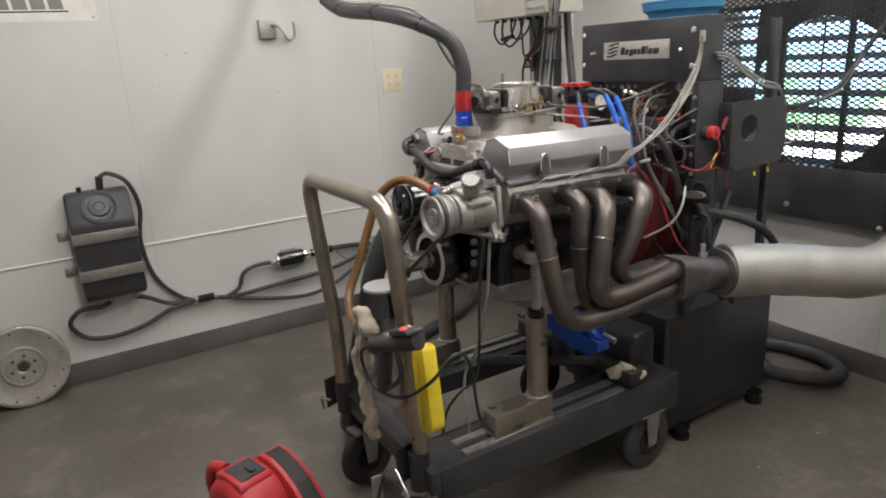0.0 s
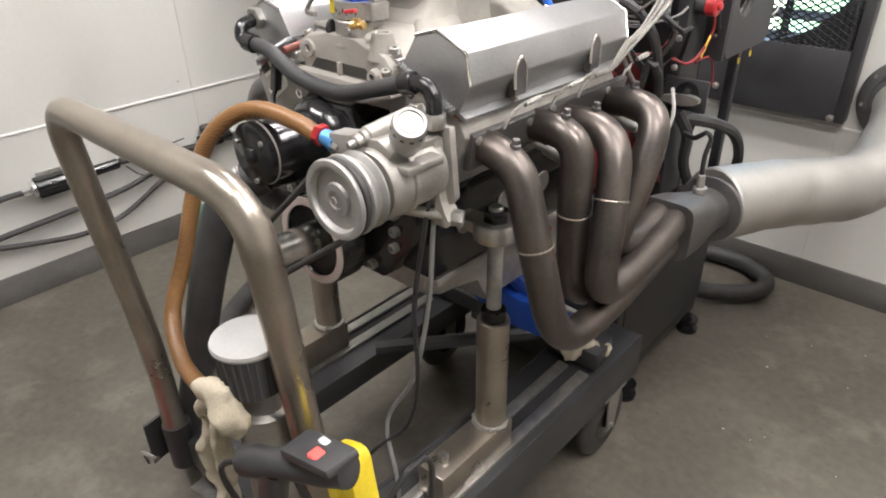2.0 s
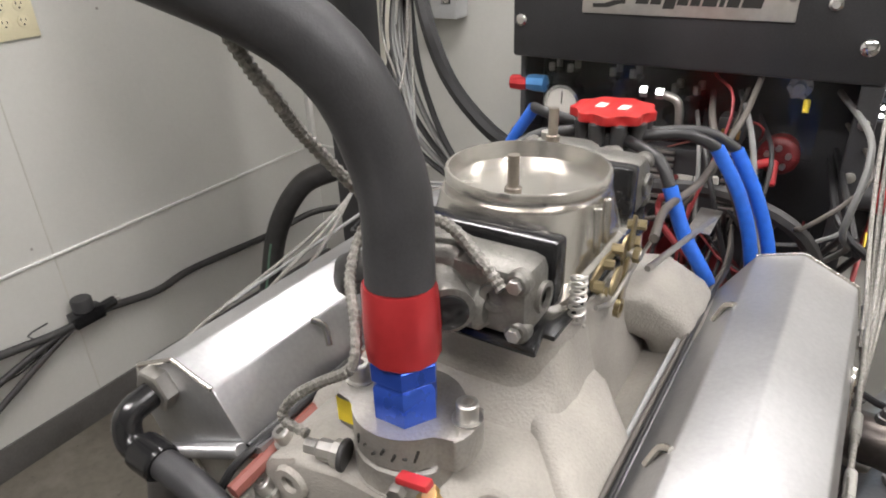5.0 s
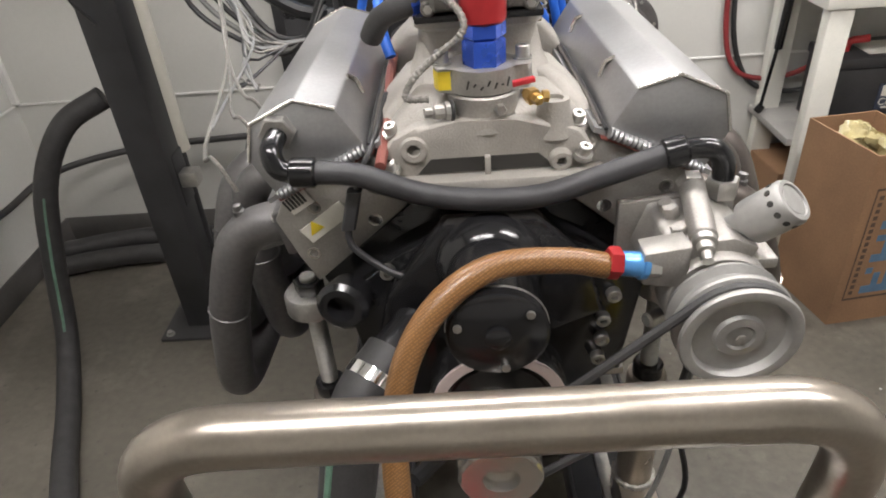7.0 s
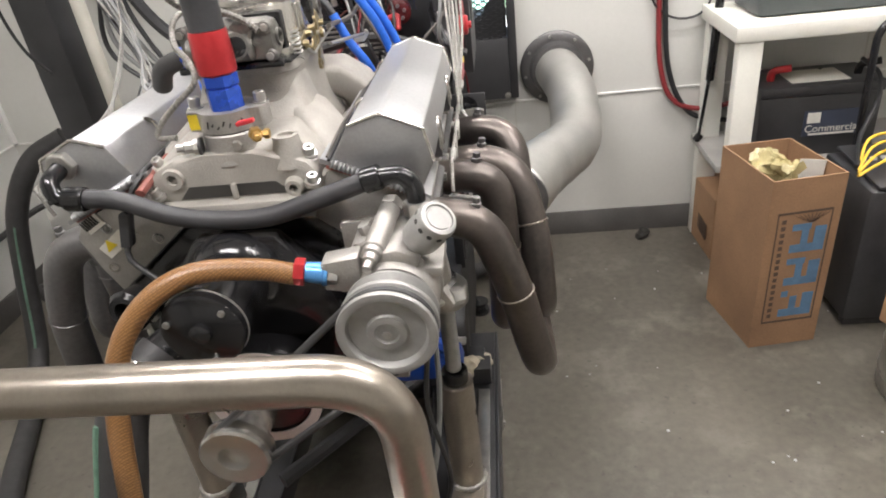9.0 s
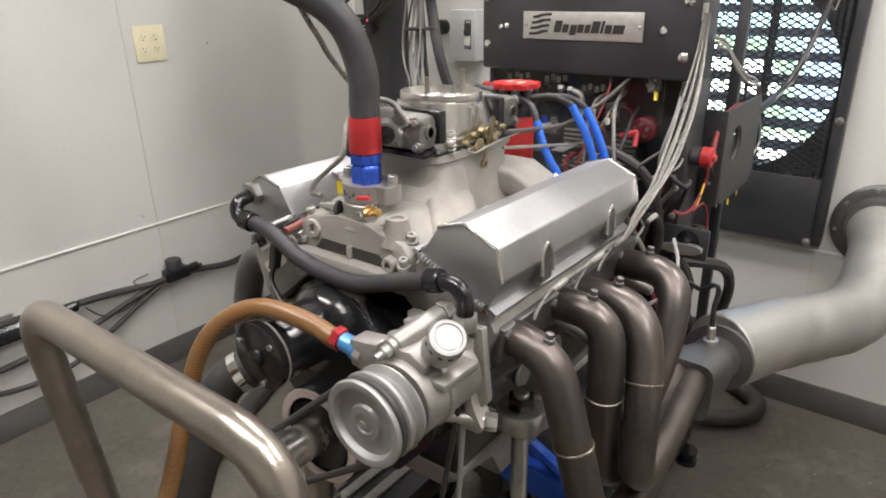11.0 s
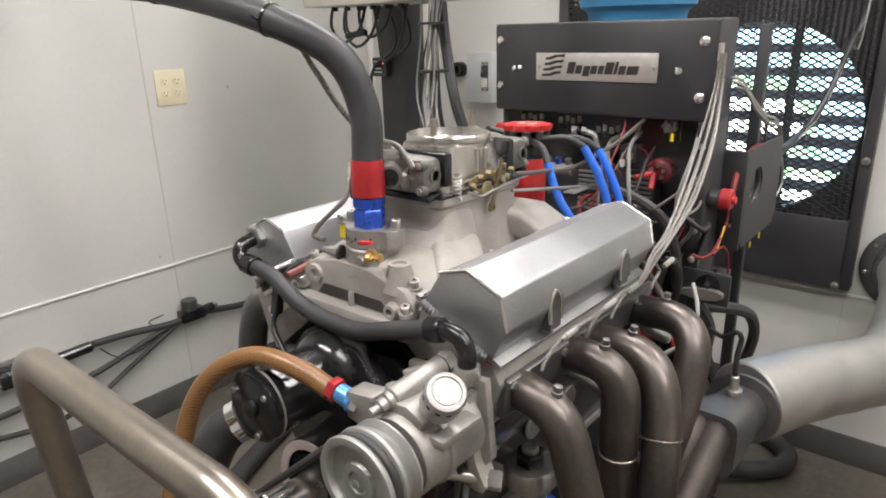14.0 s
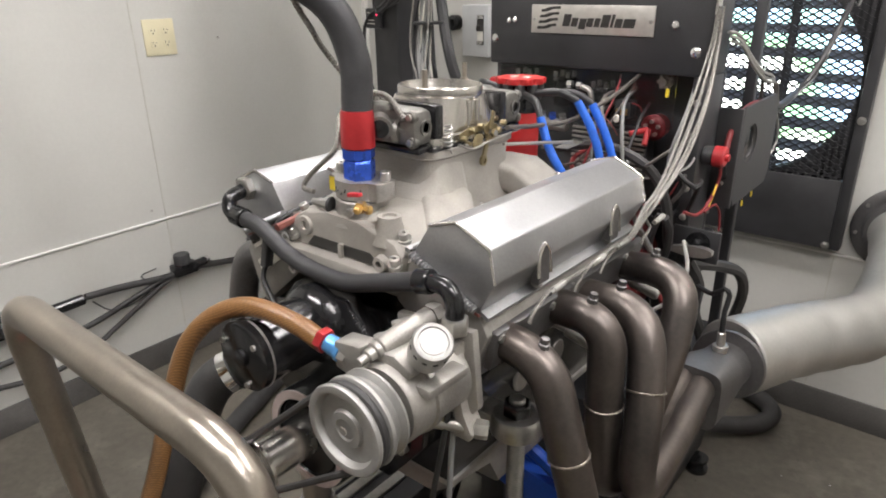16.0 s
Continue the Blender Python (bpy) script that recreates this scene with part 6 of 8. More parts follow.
# heat gun in its holster
gun = thing("heat_gun", "black heat gun in a yellow holster on the cart handle", "heat gun")
gun.matrix_world = CART_SEAT @ Matrix.Translation((0.045, -0.005, 0.010))
part("barrel", lathe((0.150, -0.415, 0.640), (0.90, 0.28, 0.30), [(0, 0.016), (0.004, 0.019), (0.03, 0.020), (0.05, 0.017), (0.075, 0.018), (0.13, 0.021), (0.165, 0.020), (0.168, 0.016), (0.168, 0)], 24), PLASTIC, gun)
part("top_pad", prism([(0.225, 0.684), (0.315, 0.714), (0.310, 0.724), (0.222, 0.698)], "y", -0.405, -0.360, 0.004), PLASTIC, gun)
part("red_button", box(0.268, 0.288, -0.398, -0.382, 0.708, 0.716, 0.002), REDDISP, gun, "lit red switch")
part("grey_button", box(0.258, 0.286, -0.376, -0.366, 0.706, 0.713, 0.002), GREYBOX, gun)
part("grip", loft([squircle(0.195 - 0.03 * t, -0.40, 0.645 - 0.11 * t, 0.020, 0.015, 16, 3) for t in (0, 0.4, 0.8, 1.0)]), PLASTIC, gun)
part("trigger_guard", tube([(0.235, -0.395, 0.655), (0.245, -0.39, 0.60), (0.22, -0.395, 0.565), (0.165, -0.40, 0.535)], 0.006, 8), PLASTIC, gun)
hol = prism([(0.206, 0.612), (0.214, 0.640), (0.252, 0.655), (0.266, 0.650), (0.291, 0.470), (0.282, 0.450), (0.262, 0.444), (0.254, 0.452), (0.246, 0.436), (0.232, 0.430), (0.222, 0.446)], "y", -0.345, -0.305, 0.010)
part("holster", hol, YELLOW, gun, "bright yellow plastic holster")
# a darker yellow strip paints the shade of a groove; nothing is cut in
part("holster_groove_shade", prism([(0.251, 0.455), (0.257, 0.455), (0.243, 0.635), (0.238, 0.635)], "y", -0.3475, -0.3440, 0.001), mat("yellow_groove_shade", (0.55, 0.40, 0.02), 0.5), gun)
part("cord", tube([(0.150, -0.415, 0.640), (0.120, -0.430, 0.62), (0.118, -0.425, 0.57), (0.16, -0.415, 0.535), (0.235, -0.385, 0.535), (0.295, -0.34, 0.585), (0.315, -0.29, 0.64), (0.30, -0.24, 0.60), (0.24, -0.18, 0.42), (0.18, -0.1, 0.318)], 0.0042, 8), BLKW, gun)
cable("hanging_lead", [(0.200, -0.072, 0.90), (0.195, -0.09, 0.82), (0.18, -0.10, 0.70), (0.20, -0.12, 0.58), (0.16, -0.11, 0.46), (0.11, -0.14, 0.40), (0.06, -0.16, 0.30), (0.02, -0.17, 0.03), (-0.05, -0.1, 0.005)], 0.0038, BLKW, "thin black lead hanging from the engine", group="hanging leads")
cable("hanging_lead", [(0.206, -0.060, 0.93), (0.20, -0.075, 0.83), (0.195, -0.085, 0.70), (0.17, -0.10, 0.56), (0.12, -0.12, 0.45), (0.16, -0.14, 0.34), (0.10, -0.10, 0.1), (0.05, 0.0, 0.005)], 0.0038, GREYW, "thin grey lead hanging from the engine", group="hanging leads")

MOUNT = Matrix()
# ---------------------------------------------------------------- steel post with its enclosure
PXC = -0.895
post = thing("steel_post", "black painted steel post on a bolted base plate", "post", at=(PXC, 1.06, 0))
for nm, b_, m_ in (("shaft", box(-0.052, 0.052, -0.052, 0.052, 0.012, CEILING - 0.002, 0.004), BLACK), ("base_plate", box(-0.125, 0.125, -0.11, 0.13, 0, 0.012, 0.002), BLACK)):
    o = part(nm, b_, m_, post)
for x, y in ((-0.1, -0.085), (0.1, -0.085), (-0.1, 0.105), (0.1, 0.105)):
    part("anchor_bolt", bolt((x, y, 0.012), (0, 0, 1), 0.008, 0.01), ZINC, post)
mod = thing("sensor_module", "small black sensor module with red lights on the post", "module", at=(-0.925, 1.0, 1.275))
part("case", box(-0.036, 0.024, -0.014, 0.004, -0.030, 0.030, 0.003), PLASTIC, mod)
for z in (0.012, 0.019):
    part("red_light", lathe((0.014, -0.014, z), (0, -1, 0), [(0, 0.003), (0.0015, 0.002), (0.0015, 0)], 10), LED, mod)
for k, w in enumerate((0.02, 0.014, 0.03, 0.034)):
    part("print_bar", box(-0.028, -0.028 + w, -0.0146, -0.0142, 0.016 - k * 0.011, 0.0185 - k * 0.011), PAPER, mod)
pv = thing("conduit_pipe", "off-white plastic pipe standing beside the post", "pipe", at=(-0.875, 1.16, 0))
part("pipe", cyl((0, 0, 0.57), (0, 0, CEILING - 0.002), 0.040, 28), BEIGE, pv)
part("pipe_foot", cyl((0, 0, 0.0), (0, 0, 0.57), 0.024, 20), BLACK, pv)
part("clamp", box(-0.02, 0.035, -0.12, -0.045, 0.44, 0.60, 0.002), BLACK, pv)
part("valve", box(0.036, 0.085, -0.12, -0.07, 0.50, 0.545, 0.003), ZINC, pv)
enc = thing("control_enclosure", "beige steel control enclosure hung on the post", "enclosure", at=(-0.78, 0.90, 1.458))
part("case", box(-0.225, 0.115, -0.145, 0.055, 0, 0.50, 0.004), BEIGE, enc)
part("side_case", box(0.118, 0.245, -0.130, 0.055, 0.004, 0.40, 0.004), BEIGE, enc)
part("blue_panel", box(0.125, 0.235, -0.134, -0.1305, 0.055, 0.36, 0.002), BLUEP, enc)
for k in range(5):
    part("knob", cyl((0.135 + k * 0.022, -0.130, 0.025), (0.135 + k * 0.022, -0.138, 0.025), 0.006, 12, 0.001), ZINC, enc)
for k in range(6):
    part("cable_gland", cyl((-0.18 + k * 0.055, -0.06, -0.012), (-0.18 + k * 0.055, -0.06, 0.0), 0.010, 10), BLACKG, enc)
rnd = random.Random(4)
for k in range(6):
    x = -0.96 + k * 0.055
    ln = 0.10 + rnd.random() * 0.08
    y = 0.84
    cable("enclosure_lead", [(x, y, 1.475), (x - 0.015 + rnd.random() * 0.05, y - 0.01, 1.475 - ln * 0.6), (x + 0.04, y - 0.01, 1.475 - ln), (x + 0.10, y, 1.475 - ln * 0.7), (x + 0.12, y + 0.02, 1.475)] if k < 4 else [(x, y, 1.475), (x - 0.03, 0.90, 1.35), (-0.955, 0.985, 1.27), (-0.962, 0.98, 1.16), (-0.94, 0.985, 1.05), (-0.90, 1.0, 0.98)], 0.0045, BLKW, "black lead under the control enclosure", group="enclosure leads")
plug = thing("loose_plug", "black cable plug dangling under the enclosure", "plug")
part("lead", tube([(-0.86, 0.80, 1.475), (-0.87, 0.80, 1.42), (-0.85, 0.79, 1.385), (-0.80, 0.79, 1.378)], 0.004, 8), BLKW, plug)
part("plug_body", cyl((-0.855, 0.785, 1.375), (-0.775, 0.785, 1.385), 0.009, 12, 0.002), BLACKG, plug)
for k in range(12):
    a = rnd.random()
    x0 = -0.515 - 0.05 * rnd.random()
    y0 = 0.775 + 0.04 * rnd.random()
    e = rnd.choice([(-0.36, 0.36 + 0.1 * a, 0.99), (-0.30, 0.66, 1.0), (-0.33, 0.55, 1.02), (-0.36, 0.16 + 0.1 * a, 1.02)])
    m_ = (GREYW, BRAID, BLKW, GREYW)[k % 4]
    cable("harness_wire", [(x0, y0, 2.0), (x0 + 0.004 * k, y0, 1.6), (x0 + 0.012, y0 - 0.01, 1.38 + 0.05 * a), (x0 + 0.02 - 0.05 * a, y0 - 0.03, 1.22), (-0.46 + 0.05 * a, 0.70 - 0.1 * a, 1.10 - 0.08 * a), (-0.40, 0.60 - 0.2 * a, 1.03 - 0.05 * a), e], 0.0025, m_, "sensor wire of the hanging harness", group="harness")
for z in (1.55, 1.40, 1.28):
    single("cable_tie", lathe((-0.525, 0.785, z), (0, 0, 1), [(0, 0.040), (0.006, 0.040)], 16), BLKW, "black cable tie round the harness", "cable tie", "cable ties")
for k in range(5):
    a = k / 4
    cable("harness_loop", [(-0.53, 0.80, 1.34 - 0.05 * a), (-0.50 - 0.08 * a, 0.78, 1.15 - 0.08 * a), (-0.42, 0.76, 1.00 - 0.05 * a), (-0.34, 0.75, 0.98), (-0.29, 0.76, 1.03 + 0.04 * a)], 0.006, (BLKW, GREYW)[k % 2], "cable loop between harness and console", group="harness loops")
cable("dark_trunk", [(-0.66, 1.0, 2.4), (-0.66, 0.98, 1.6), (-0.62, 0.96, 1.3), (-0.52, 0.90, 1.12), (-0.38, 0.85, 1.02), (-0.28, 0.83, 1.0)], 0.016, BLKW, "thick black cable trunk between post and console")

# wall mounted switch box
sw = thing("disconnect_switch", "grey steel disconnect switch box on the wall", "switch", at=(-0.955, YB - 0.001, 1.20))
part("case", box(-0.062, 0.062, -0.075, 0, -0.095, 0.095, 0.004), GREYBOX, sw)
part("lever_plate", box(0.012, 0.044, -0.078, -0.0755, -0.05, 0.06, 0.001), SLOT, sw)
part("lever", box(0.018, 0.038, -0.092, -0.078, 0.005, 0.022, 0.002), SLOT, sw)
part("warning", box(0.014, 0.042, -0.0800, -0.0782, -0.036, 0.0, 0.0005), PAPER, sw)


def words(text, at, size, material, parent, rot=(90, 0, 0)):
    c = bpy.data.curves.new("lettering", "FONT")
    c.body, c.size, c.extrude = text, size, 0.0004
    c.align_x, c.align_y = "CENTER", "CENTER"
    o = new("lettering", c)
    o.matrix_world = pose(*at, *rot)
    dg = bpy.context.evaluated_depsgraph_get()
    dg.update()
    me = bpy.data.meshes.new_from_object(o.evaluated_get(dg))
    me.transform(o.matrix_world)
    bpy.data.objects.remove(o)
    me.materials.clear()
    me.materials.append(material)
    ob = new("lettering", me)
    ob.parent = parent
    return ob


words("ON", (0.028, -0.0800, 0.052), 0.017, PAPER, sw)
words("OFF", (0.028, -0.0800, -0.044), 0.014, PAPER, sw)
single("wall_coupling", lathe((-1.10, YB - 0.001, 1.225), (0, -1, 0), [(0, 0.03), (0.03, 0.03), (0.034, 0.024), (0.034, 0.014), (0.02, 0.012), (0.02, 0)], 24), BLACKG, "black pipe coupling on the wall by the switch", "coupling")

# ---------------------------------------------------------------- wires round the console and engine
MOUNT = DYNO_SEAT
for k in range(26):
    a, b, c = rnd.random(), rnd.random(), rnd.random()
    x0, z0 = -0.05 + 0.25 * a, 0.95 + 0.24 * b
    x1, z1 = 0.02 + 0.2 * c, 0.70 + 0.35 * a
    m_ = (BLKW, BLKW, REDW, BLKW, GREYW, BLKW, CABLEB)[k % 7]
    cable("loom_wire", [(x0, 0.78, z0), (x0 + 0.05 * b, 0.66 - 0.06 * c, z0 - 0.02), (0.5 * (x0 + x1) + 0.06 * c, 0.62 - 0.05 * b, 0.5 * (z0 + z1) - 0.03 * a), (x1 + 0.06 * b, 0.60 + 0.05 * a, z1), (x1, 0.70, z1 - 0.08)], 0.0018 + 0.0032 * c, m_, "tangled console wire behind the engine", group="console wiring")
for k in range(5):
    ty = (0.375, 0.232, 0.232, 0.156, 0.040)[k]
    o, w = (-0.010, -0.003, 0.004, 0.011, 0.020)[k], (0.0, 0.006, -0.004, 0.003, -0.006)[k]
    path_ = [(0.227 + 0.0032 * k, 0.694 - 0.003 * k, 1.335), (0.232 + o * 0.5, 0.680 + w, 1.27), (0.238 + o, 0.620 + w * 2, 1.185), (0.246 + o * 0.9, 0.530 + w, 1.105), (0.252 + o * 0.5, 0.445 + w, 1.058), (0.253 + o * 0.3, 0.385, 1.038 + w)]
    path_ += [(0.256, y, 1.010 + 0.004 * math.sin(y * 60 + k)) for y in (0.33, 0.27, 0.21, 0.14, 0.09) if y > ty + 0.03]
    path_ += [(0.257, ty + 0.030, 1.006), (0.258, ty + 0.006, 0.996), (0.258, ty - 0.002, 0.985)]
    cable("probe_lead", path_, 0.0026, BRAID, "braided steel exhaust probe lead along the header", group="probe leads")
    pj = thing("probe_joint", "pale crimped connector on a probe lead", "connector", "probe joints")
    part("sleeve", cyl((0.257, ty + 0.085, 1.010), (0.257, ty + 0.055, 1.0085), 0.0046, 10, 0.001), WHITEW, pj)
    part("collar", cyl((0.257, ty + 0.055, 1.0085), (0.257, ty + 0.047, 1.008), 0.0038, 10), ZINC, pj)
for k in range(4):
    cable("probe_lead", [(x + 0.003 * k, y, z - 0.004 * k + 0.006 * math.sin(k + 9 * y)) for x, y, z in [(0.232, 0.754, 1.284), (0.236, 0.812, 1.274), (0.242, 0.885, 1.229), (0.25, 0.972, 1.189), (0.256, 1.042, 1.173), (0.258, 1.068, 1.122)]], 0.0028, BRAID if k % 2 else WHITEW, "pale probe lead draped over the side panel", group="probe leads")
for m_, r_, pts in (
    (REDW, 0.0062, [(0.252, 0.779, 1.06), (0.25, 0.798, 1.09), (0.25, 0.847, 1.118), (0.25, 0.925, 1.13), (0.252, 1.02, 1.119), (0.262, 1.108, 1.103)]),
    (BLKW, 0.0085, [(0.255, 1.016, 1.119), (0.262, 1.108, 1.101), (0.258, 1.3, 1.112), (0.271, 1.356, 1.144), (0.288, 1.412, 1.209), (0.298, 1.468, 1.274), (0.303, 1.524, 1.325), (0.318, 1.58, 1.416), (0.338, 1.56, 1.766), (0.348, 1.57, 2.3), (0.348, 1.575, 2.615)]),
    (CABLEB, 0.004, [(0.252, 0.97, 1.177), (0.25, 0.988, 1.119), (0.25, 1.0, 1.086), (0.25, 0.937, 1.033), (0.25, 0.86, 0.995), (0.246, 0.788, 0.983)]),
    (WHITEW, 0.0026, [(0.256, 1.087, 1.112), (0.256, 1.157, 1.047), (0.256, 1.172, 1.003), (0.256, 1.122, 0.981), (0.256, 1.076, 0.99)]),
    (GREYW, 0.0026, [(0.256, 1.099, 1.08), (0.275, 1.344, 1.132), (0.292, 1.4, 1.197), (0.302, 1.456, 1.262), (0.307, 1.512, 1.313), (0.322, 1.568, 1.404), (0.348, 1.56, 2.3), (0.348, 1.565, 2.615)]),
    (REDW, 0.0035, [(0.24, 0.613, 0.97), (0.242, 0.672, 0.948), (0.244, 0.718, 0.95), (0.246, 0.763, 0.977), (0.248, 0.777, 1.008), (0.25, 0.758, 1.042)]),
    (REDW, 0.0025, [(0.244, 0.719, 0.942), (0.246, 0.779, 0.943), (0.248, 0.812, 0.914), (0.25, 0.82, 0.872)]),
    (YELW, 0.002, [(0.244, 0.744, 0.947), (0.246, 0.758, 0.97), (0.247, 0.767, 0.989), (0.248, 0.749, 0.971)]),
    (BLKW, 0.006, [(0.25, 0.784, 1.04), (0.25, 0.793, 1.007), (0.25, 0.85, 0.968), (0.25, 0.934, 0.946), (0.252, 1.039, 0.981), (0.252, 1.058, 1.056)]),
):
    cable("panel_cable", pts, r_, m_, "cable looped over the side panel of the dynamometer", group="panel cables")
for m_, r_, pts in (
    (RUBBER, 0.0105, [(-0.099, 0.660, 1.038), (0.038, 0.620, 1.072), (0.121, 0.600, 1.069), (0.175, 0.600, 1.040), (0.200, 0.620, 0.981), (0.200, 0.660, 0.879)]),
    (CABLEB, 0.0030, [(0.065, 0.740, 1.182), (0.063, 0.660, 1.129), (0.052, 0.620, 1.087), (0.011, 0.600, 1.034), (-0.042, 0.600, 1.023)]),
    (REDW, 0.0016, [(0.048, 0.730, 1.136), (0.083, 0.700, 1.147), (0.098, 0.700, 1.139), (0.092, 0.730, 1.114)]),
    (BROWNG, 0.0016, [(-0.028, 0.720, 1.090), (0.027, 0.660, 1.125), (0.063, 0.640, 1.114), (0.070, 0.660, 1.088)]),
    (RUBBER, 0.0080, [(0.173, 0.620, 0.885), (0.198, 0.600, 0.957), (0.213, 0.620, 0.931), (0.195, 0.660, 0.852), (0.153, 0.700, 0.801)]),
    (WHITEW, 0.0040, [(0.033, 0.580, 0.714), (0.111, 0.560, 0.728), (0.188, 0.550, 0.758), (0.255, 0.570, 0.810), (0.264, 0.600, 0.862), (0.237, 0.640, 0.903)]),
):
    cable("console_cable", pts, r_, m_, "cable draped in front of the console", group="console cables")
for p in ((0.070, 0.650, 1.123), (0.057, 0.640, 1.078)):
    single("crimp_terminal", loft([squircle(p[0], p[1], p[2] + h, w, 0.004, 12, 4) for h, w in ((-0.007, 0.003), (-0.004, 0.005), (0.004, 0.005), (0.007, 0.003))]), PAPER, "small white crimp connector on a thin wire", "connector", "crimp connectors")
an = thing("hose_union", "bright steel hose union with a curved end", "fitting")
for p in ((-0.066, 0.700, 1.174), (-0.043, 0.700, 1.173)):
    part("hex_nut", lathe(Vector(p) - Vector((0.006, 0, 0)), (1, 0, 0), [(0, 0.008), (0.001, 0.009), (0.011, 0.009), (0.012, 0.008)], 6), CHROME, an)
part("bent_tube", tube([(-0.043, 0.700, 1.173), (-0.018, 0.700, 1.163), (-0.012, 0.700, 1.128)], 0.006, 12, step=0.004), ZINC, an)
single("lead_clip", box(0.223, 0.228, 0.690, 0.712, 1.320, 1.352, 0.001), ZINC, "small metal clip holding the probe leads", "clip")
for k in range(3):
    y = (0.026, 0.153, 0.222)[k]
    cable("probe_lead", [(2 * EX - 0.243, y, 0.998), (2 * EX - 0.258, y + 0.005, 1.03), (2 * EX - 0.275, y + 0.03, 1.03), (-0.36, y + 0.08, 1.02), (-0.42, 0.45, 1.04), (-0.49, 0.70, 1.16), (-0.52, 0.78, 1.40)], 0.0027, BRAID, "braided exhaust probe lead along the header", group="probe leads")
for y, z in ((0.951, 0.91), (1.022, 0.914)):
    tag = thing("cable_tag", "small yellow tag hanging on a brown strap", "tag", "cable tags")
    part("tag_plate", prism([(y - 0.007, z), (y + 0.007, z - 0.002), (y + 0.008, z - 0.016), (y - 0.004, z - 0.014)], "x", 0.2535, 0.2545), YELLOW, tag)
    part("strap", prism([(y - 0.004, z + 0.001), (y + 0.004, z + 0.001), (y + 0.005, z + 0.035), (y - 0.003, z + 0.035)], "x", 0.2536, 0.2544), BROWNG, tag)
cable("drain_hose", [(0.23, 0.70, 0.84), (0.25, 0.73, 0.78), (0.24, 0.76, 0.70), (0.25, 0.82, 0.60), (0.24, 0.90, 0.47)], 0.013, RUBBER, "black drain hose beside the valve plate", "hose")
cable("oil_line", [(0.21, 0.78, 0.80), (0.25, 0.90, 0.76), (0.26, 1.02, 0.70), (0.25, 1.12, 0.60), (0.22, 1.15, 0.47)], 0.014, RUBBER, "black oil line behind the valve plate", "hose")
MOUNT = ENGINE_SEAT
for s in (-1, 1):
    for k in range(2):
        x = EX + s * (0.121 - 0.004 * k)
        cable("valley_wire", [(x, -0.02 + 0.01 * k, 1.058), (x, 0.08, 1.061 + 0.003 * k), (x, 0.22, 1.062), (x, 0.36, 1.061), (x, 0.46, 1.055), (EX + s * 0.10, 0.60, 1.04)], 0.0021, (BLKW, CABLEB, BLKW)[k], "thin wire laid beside the valve cover", group="valley wires")
cable("coolant_pipe", [(EX - 0.108, -0.05, 1.045), (EX - 0.105, 0.05, 1.06), (EX - 0.11, 0.2, 1.068), (EX - 0.11, 0.42, 1.06)], 0.006, BROWNG, "brown sensor hose beside the valve cover", "hose")
crank = thing("trigger_plug", "black sensor plug hanging over the cylinder head", "plug")
part("connector", loft([squircle(-0.168 - 0.012 * t, -0.045, 1.018 - 0.045 * t, 0.008, 0.008, 12, 4) for t in (0, 0.3, 1)]), PLASTIC, crank)
part("lead", tube([(-0.180, -0.045, 0.974), (-0.178, -0.055, 0.955), (-0.14, -0.065, 0.925), (-0.11, -0.07, 0.915), (-0.085, -0.06, 0.90)], 0.004, 8), BLKW, crank)
part("lead", tube([(-0.166, -0.045, 1.018), (-0.155, -0.035, 1.045), (-0.145, 0.0, 1.06), (-0.14, 0.1, 1.07)], 0.0035, 8), BLKW, crank)

MOUNT = Matrix()
# ---------------------------------------------------------------- west wall things
pl = thing("wall_outlet", "ivory double duplex outlet plate on the wall", "outlet", at=(XL + 0.0005, 0.640, 1.216))
part("plate", box(0, 0.006, -0.057, 0.057, -0.060, 0.060, 0.002), IVORY, pl)
for y in (-0.023, 0.023):
    for z in (-0.020, 0.020):
        r_ = part("receptacle", lathe((0.006, y, z), (1, 0, 0), [(0, 0.0155), (0.0015, 0.0155), (0.002, 0.0145), (0.002, 0)], 24), IVORY, pl)
        # socket slots are raised dark pieces that paint the shade inside them
        for d, h in ((-0.006, 0.0045), (0.006, 0.0035)):
            part("slot", box(0.0081, 0.0085, y + d - 0.0010, y + d + 0.0010, z + 0.001, z + 0.001 + h * 1.6), SLOT, r_)
        part("slot", cyl((0.0080, y, z - 0.0065), (0.0085, y, z - 0.0065), 0.0024, 10), SLOT, r_)
hk = thing("wall_hook", "bare steel J hook on a small wall box", "hook", at=(XL + 0.0005, 0.0, 1.487))
part("box", box(0, 0.03, -0.036, 0.040, -0.042, 0.042, 0.003), CASTD, hk)
part("hook", sweep(round_bends([(0.03, 0.02, 0.012), (0.055, 0.045, 0.012), (0.06, 0.062, -0.02), (0.062, 0.085, -0.055), (0.062, 0.115, -0.045), (0.06, 0.118, 0.025)], 0.03, 8), 0.006, 12), ZINC, hk)
poster = thing("wall_banner", "white banner with dark grey lettering shapes on the wall", "banner", at=(XL + 0.0008, -0.694, 1.543))
part("sheet", box(0, 0.002, -1.30, 0, 0, 0.60), PAPER, poster)
for k in range(7):
    y = -0.115 - k * 0.062
    part("grey_bar", prism([(y - 0.050, 0.045), (y, 0.045), (y - 0.006, 0.100), (y - 0.056, 0.100)], "x", 0.0022, 0.003), GREYW, poster)
part("dark_line", box(0.0022, 0.0028, -0.62, -0.10, 0.034, 0.040), SLOT, poster)
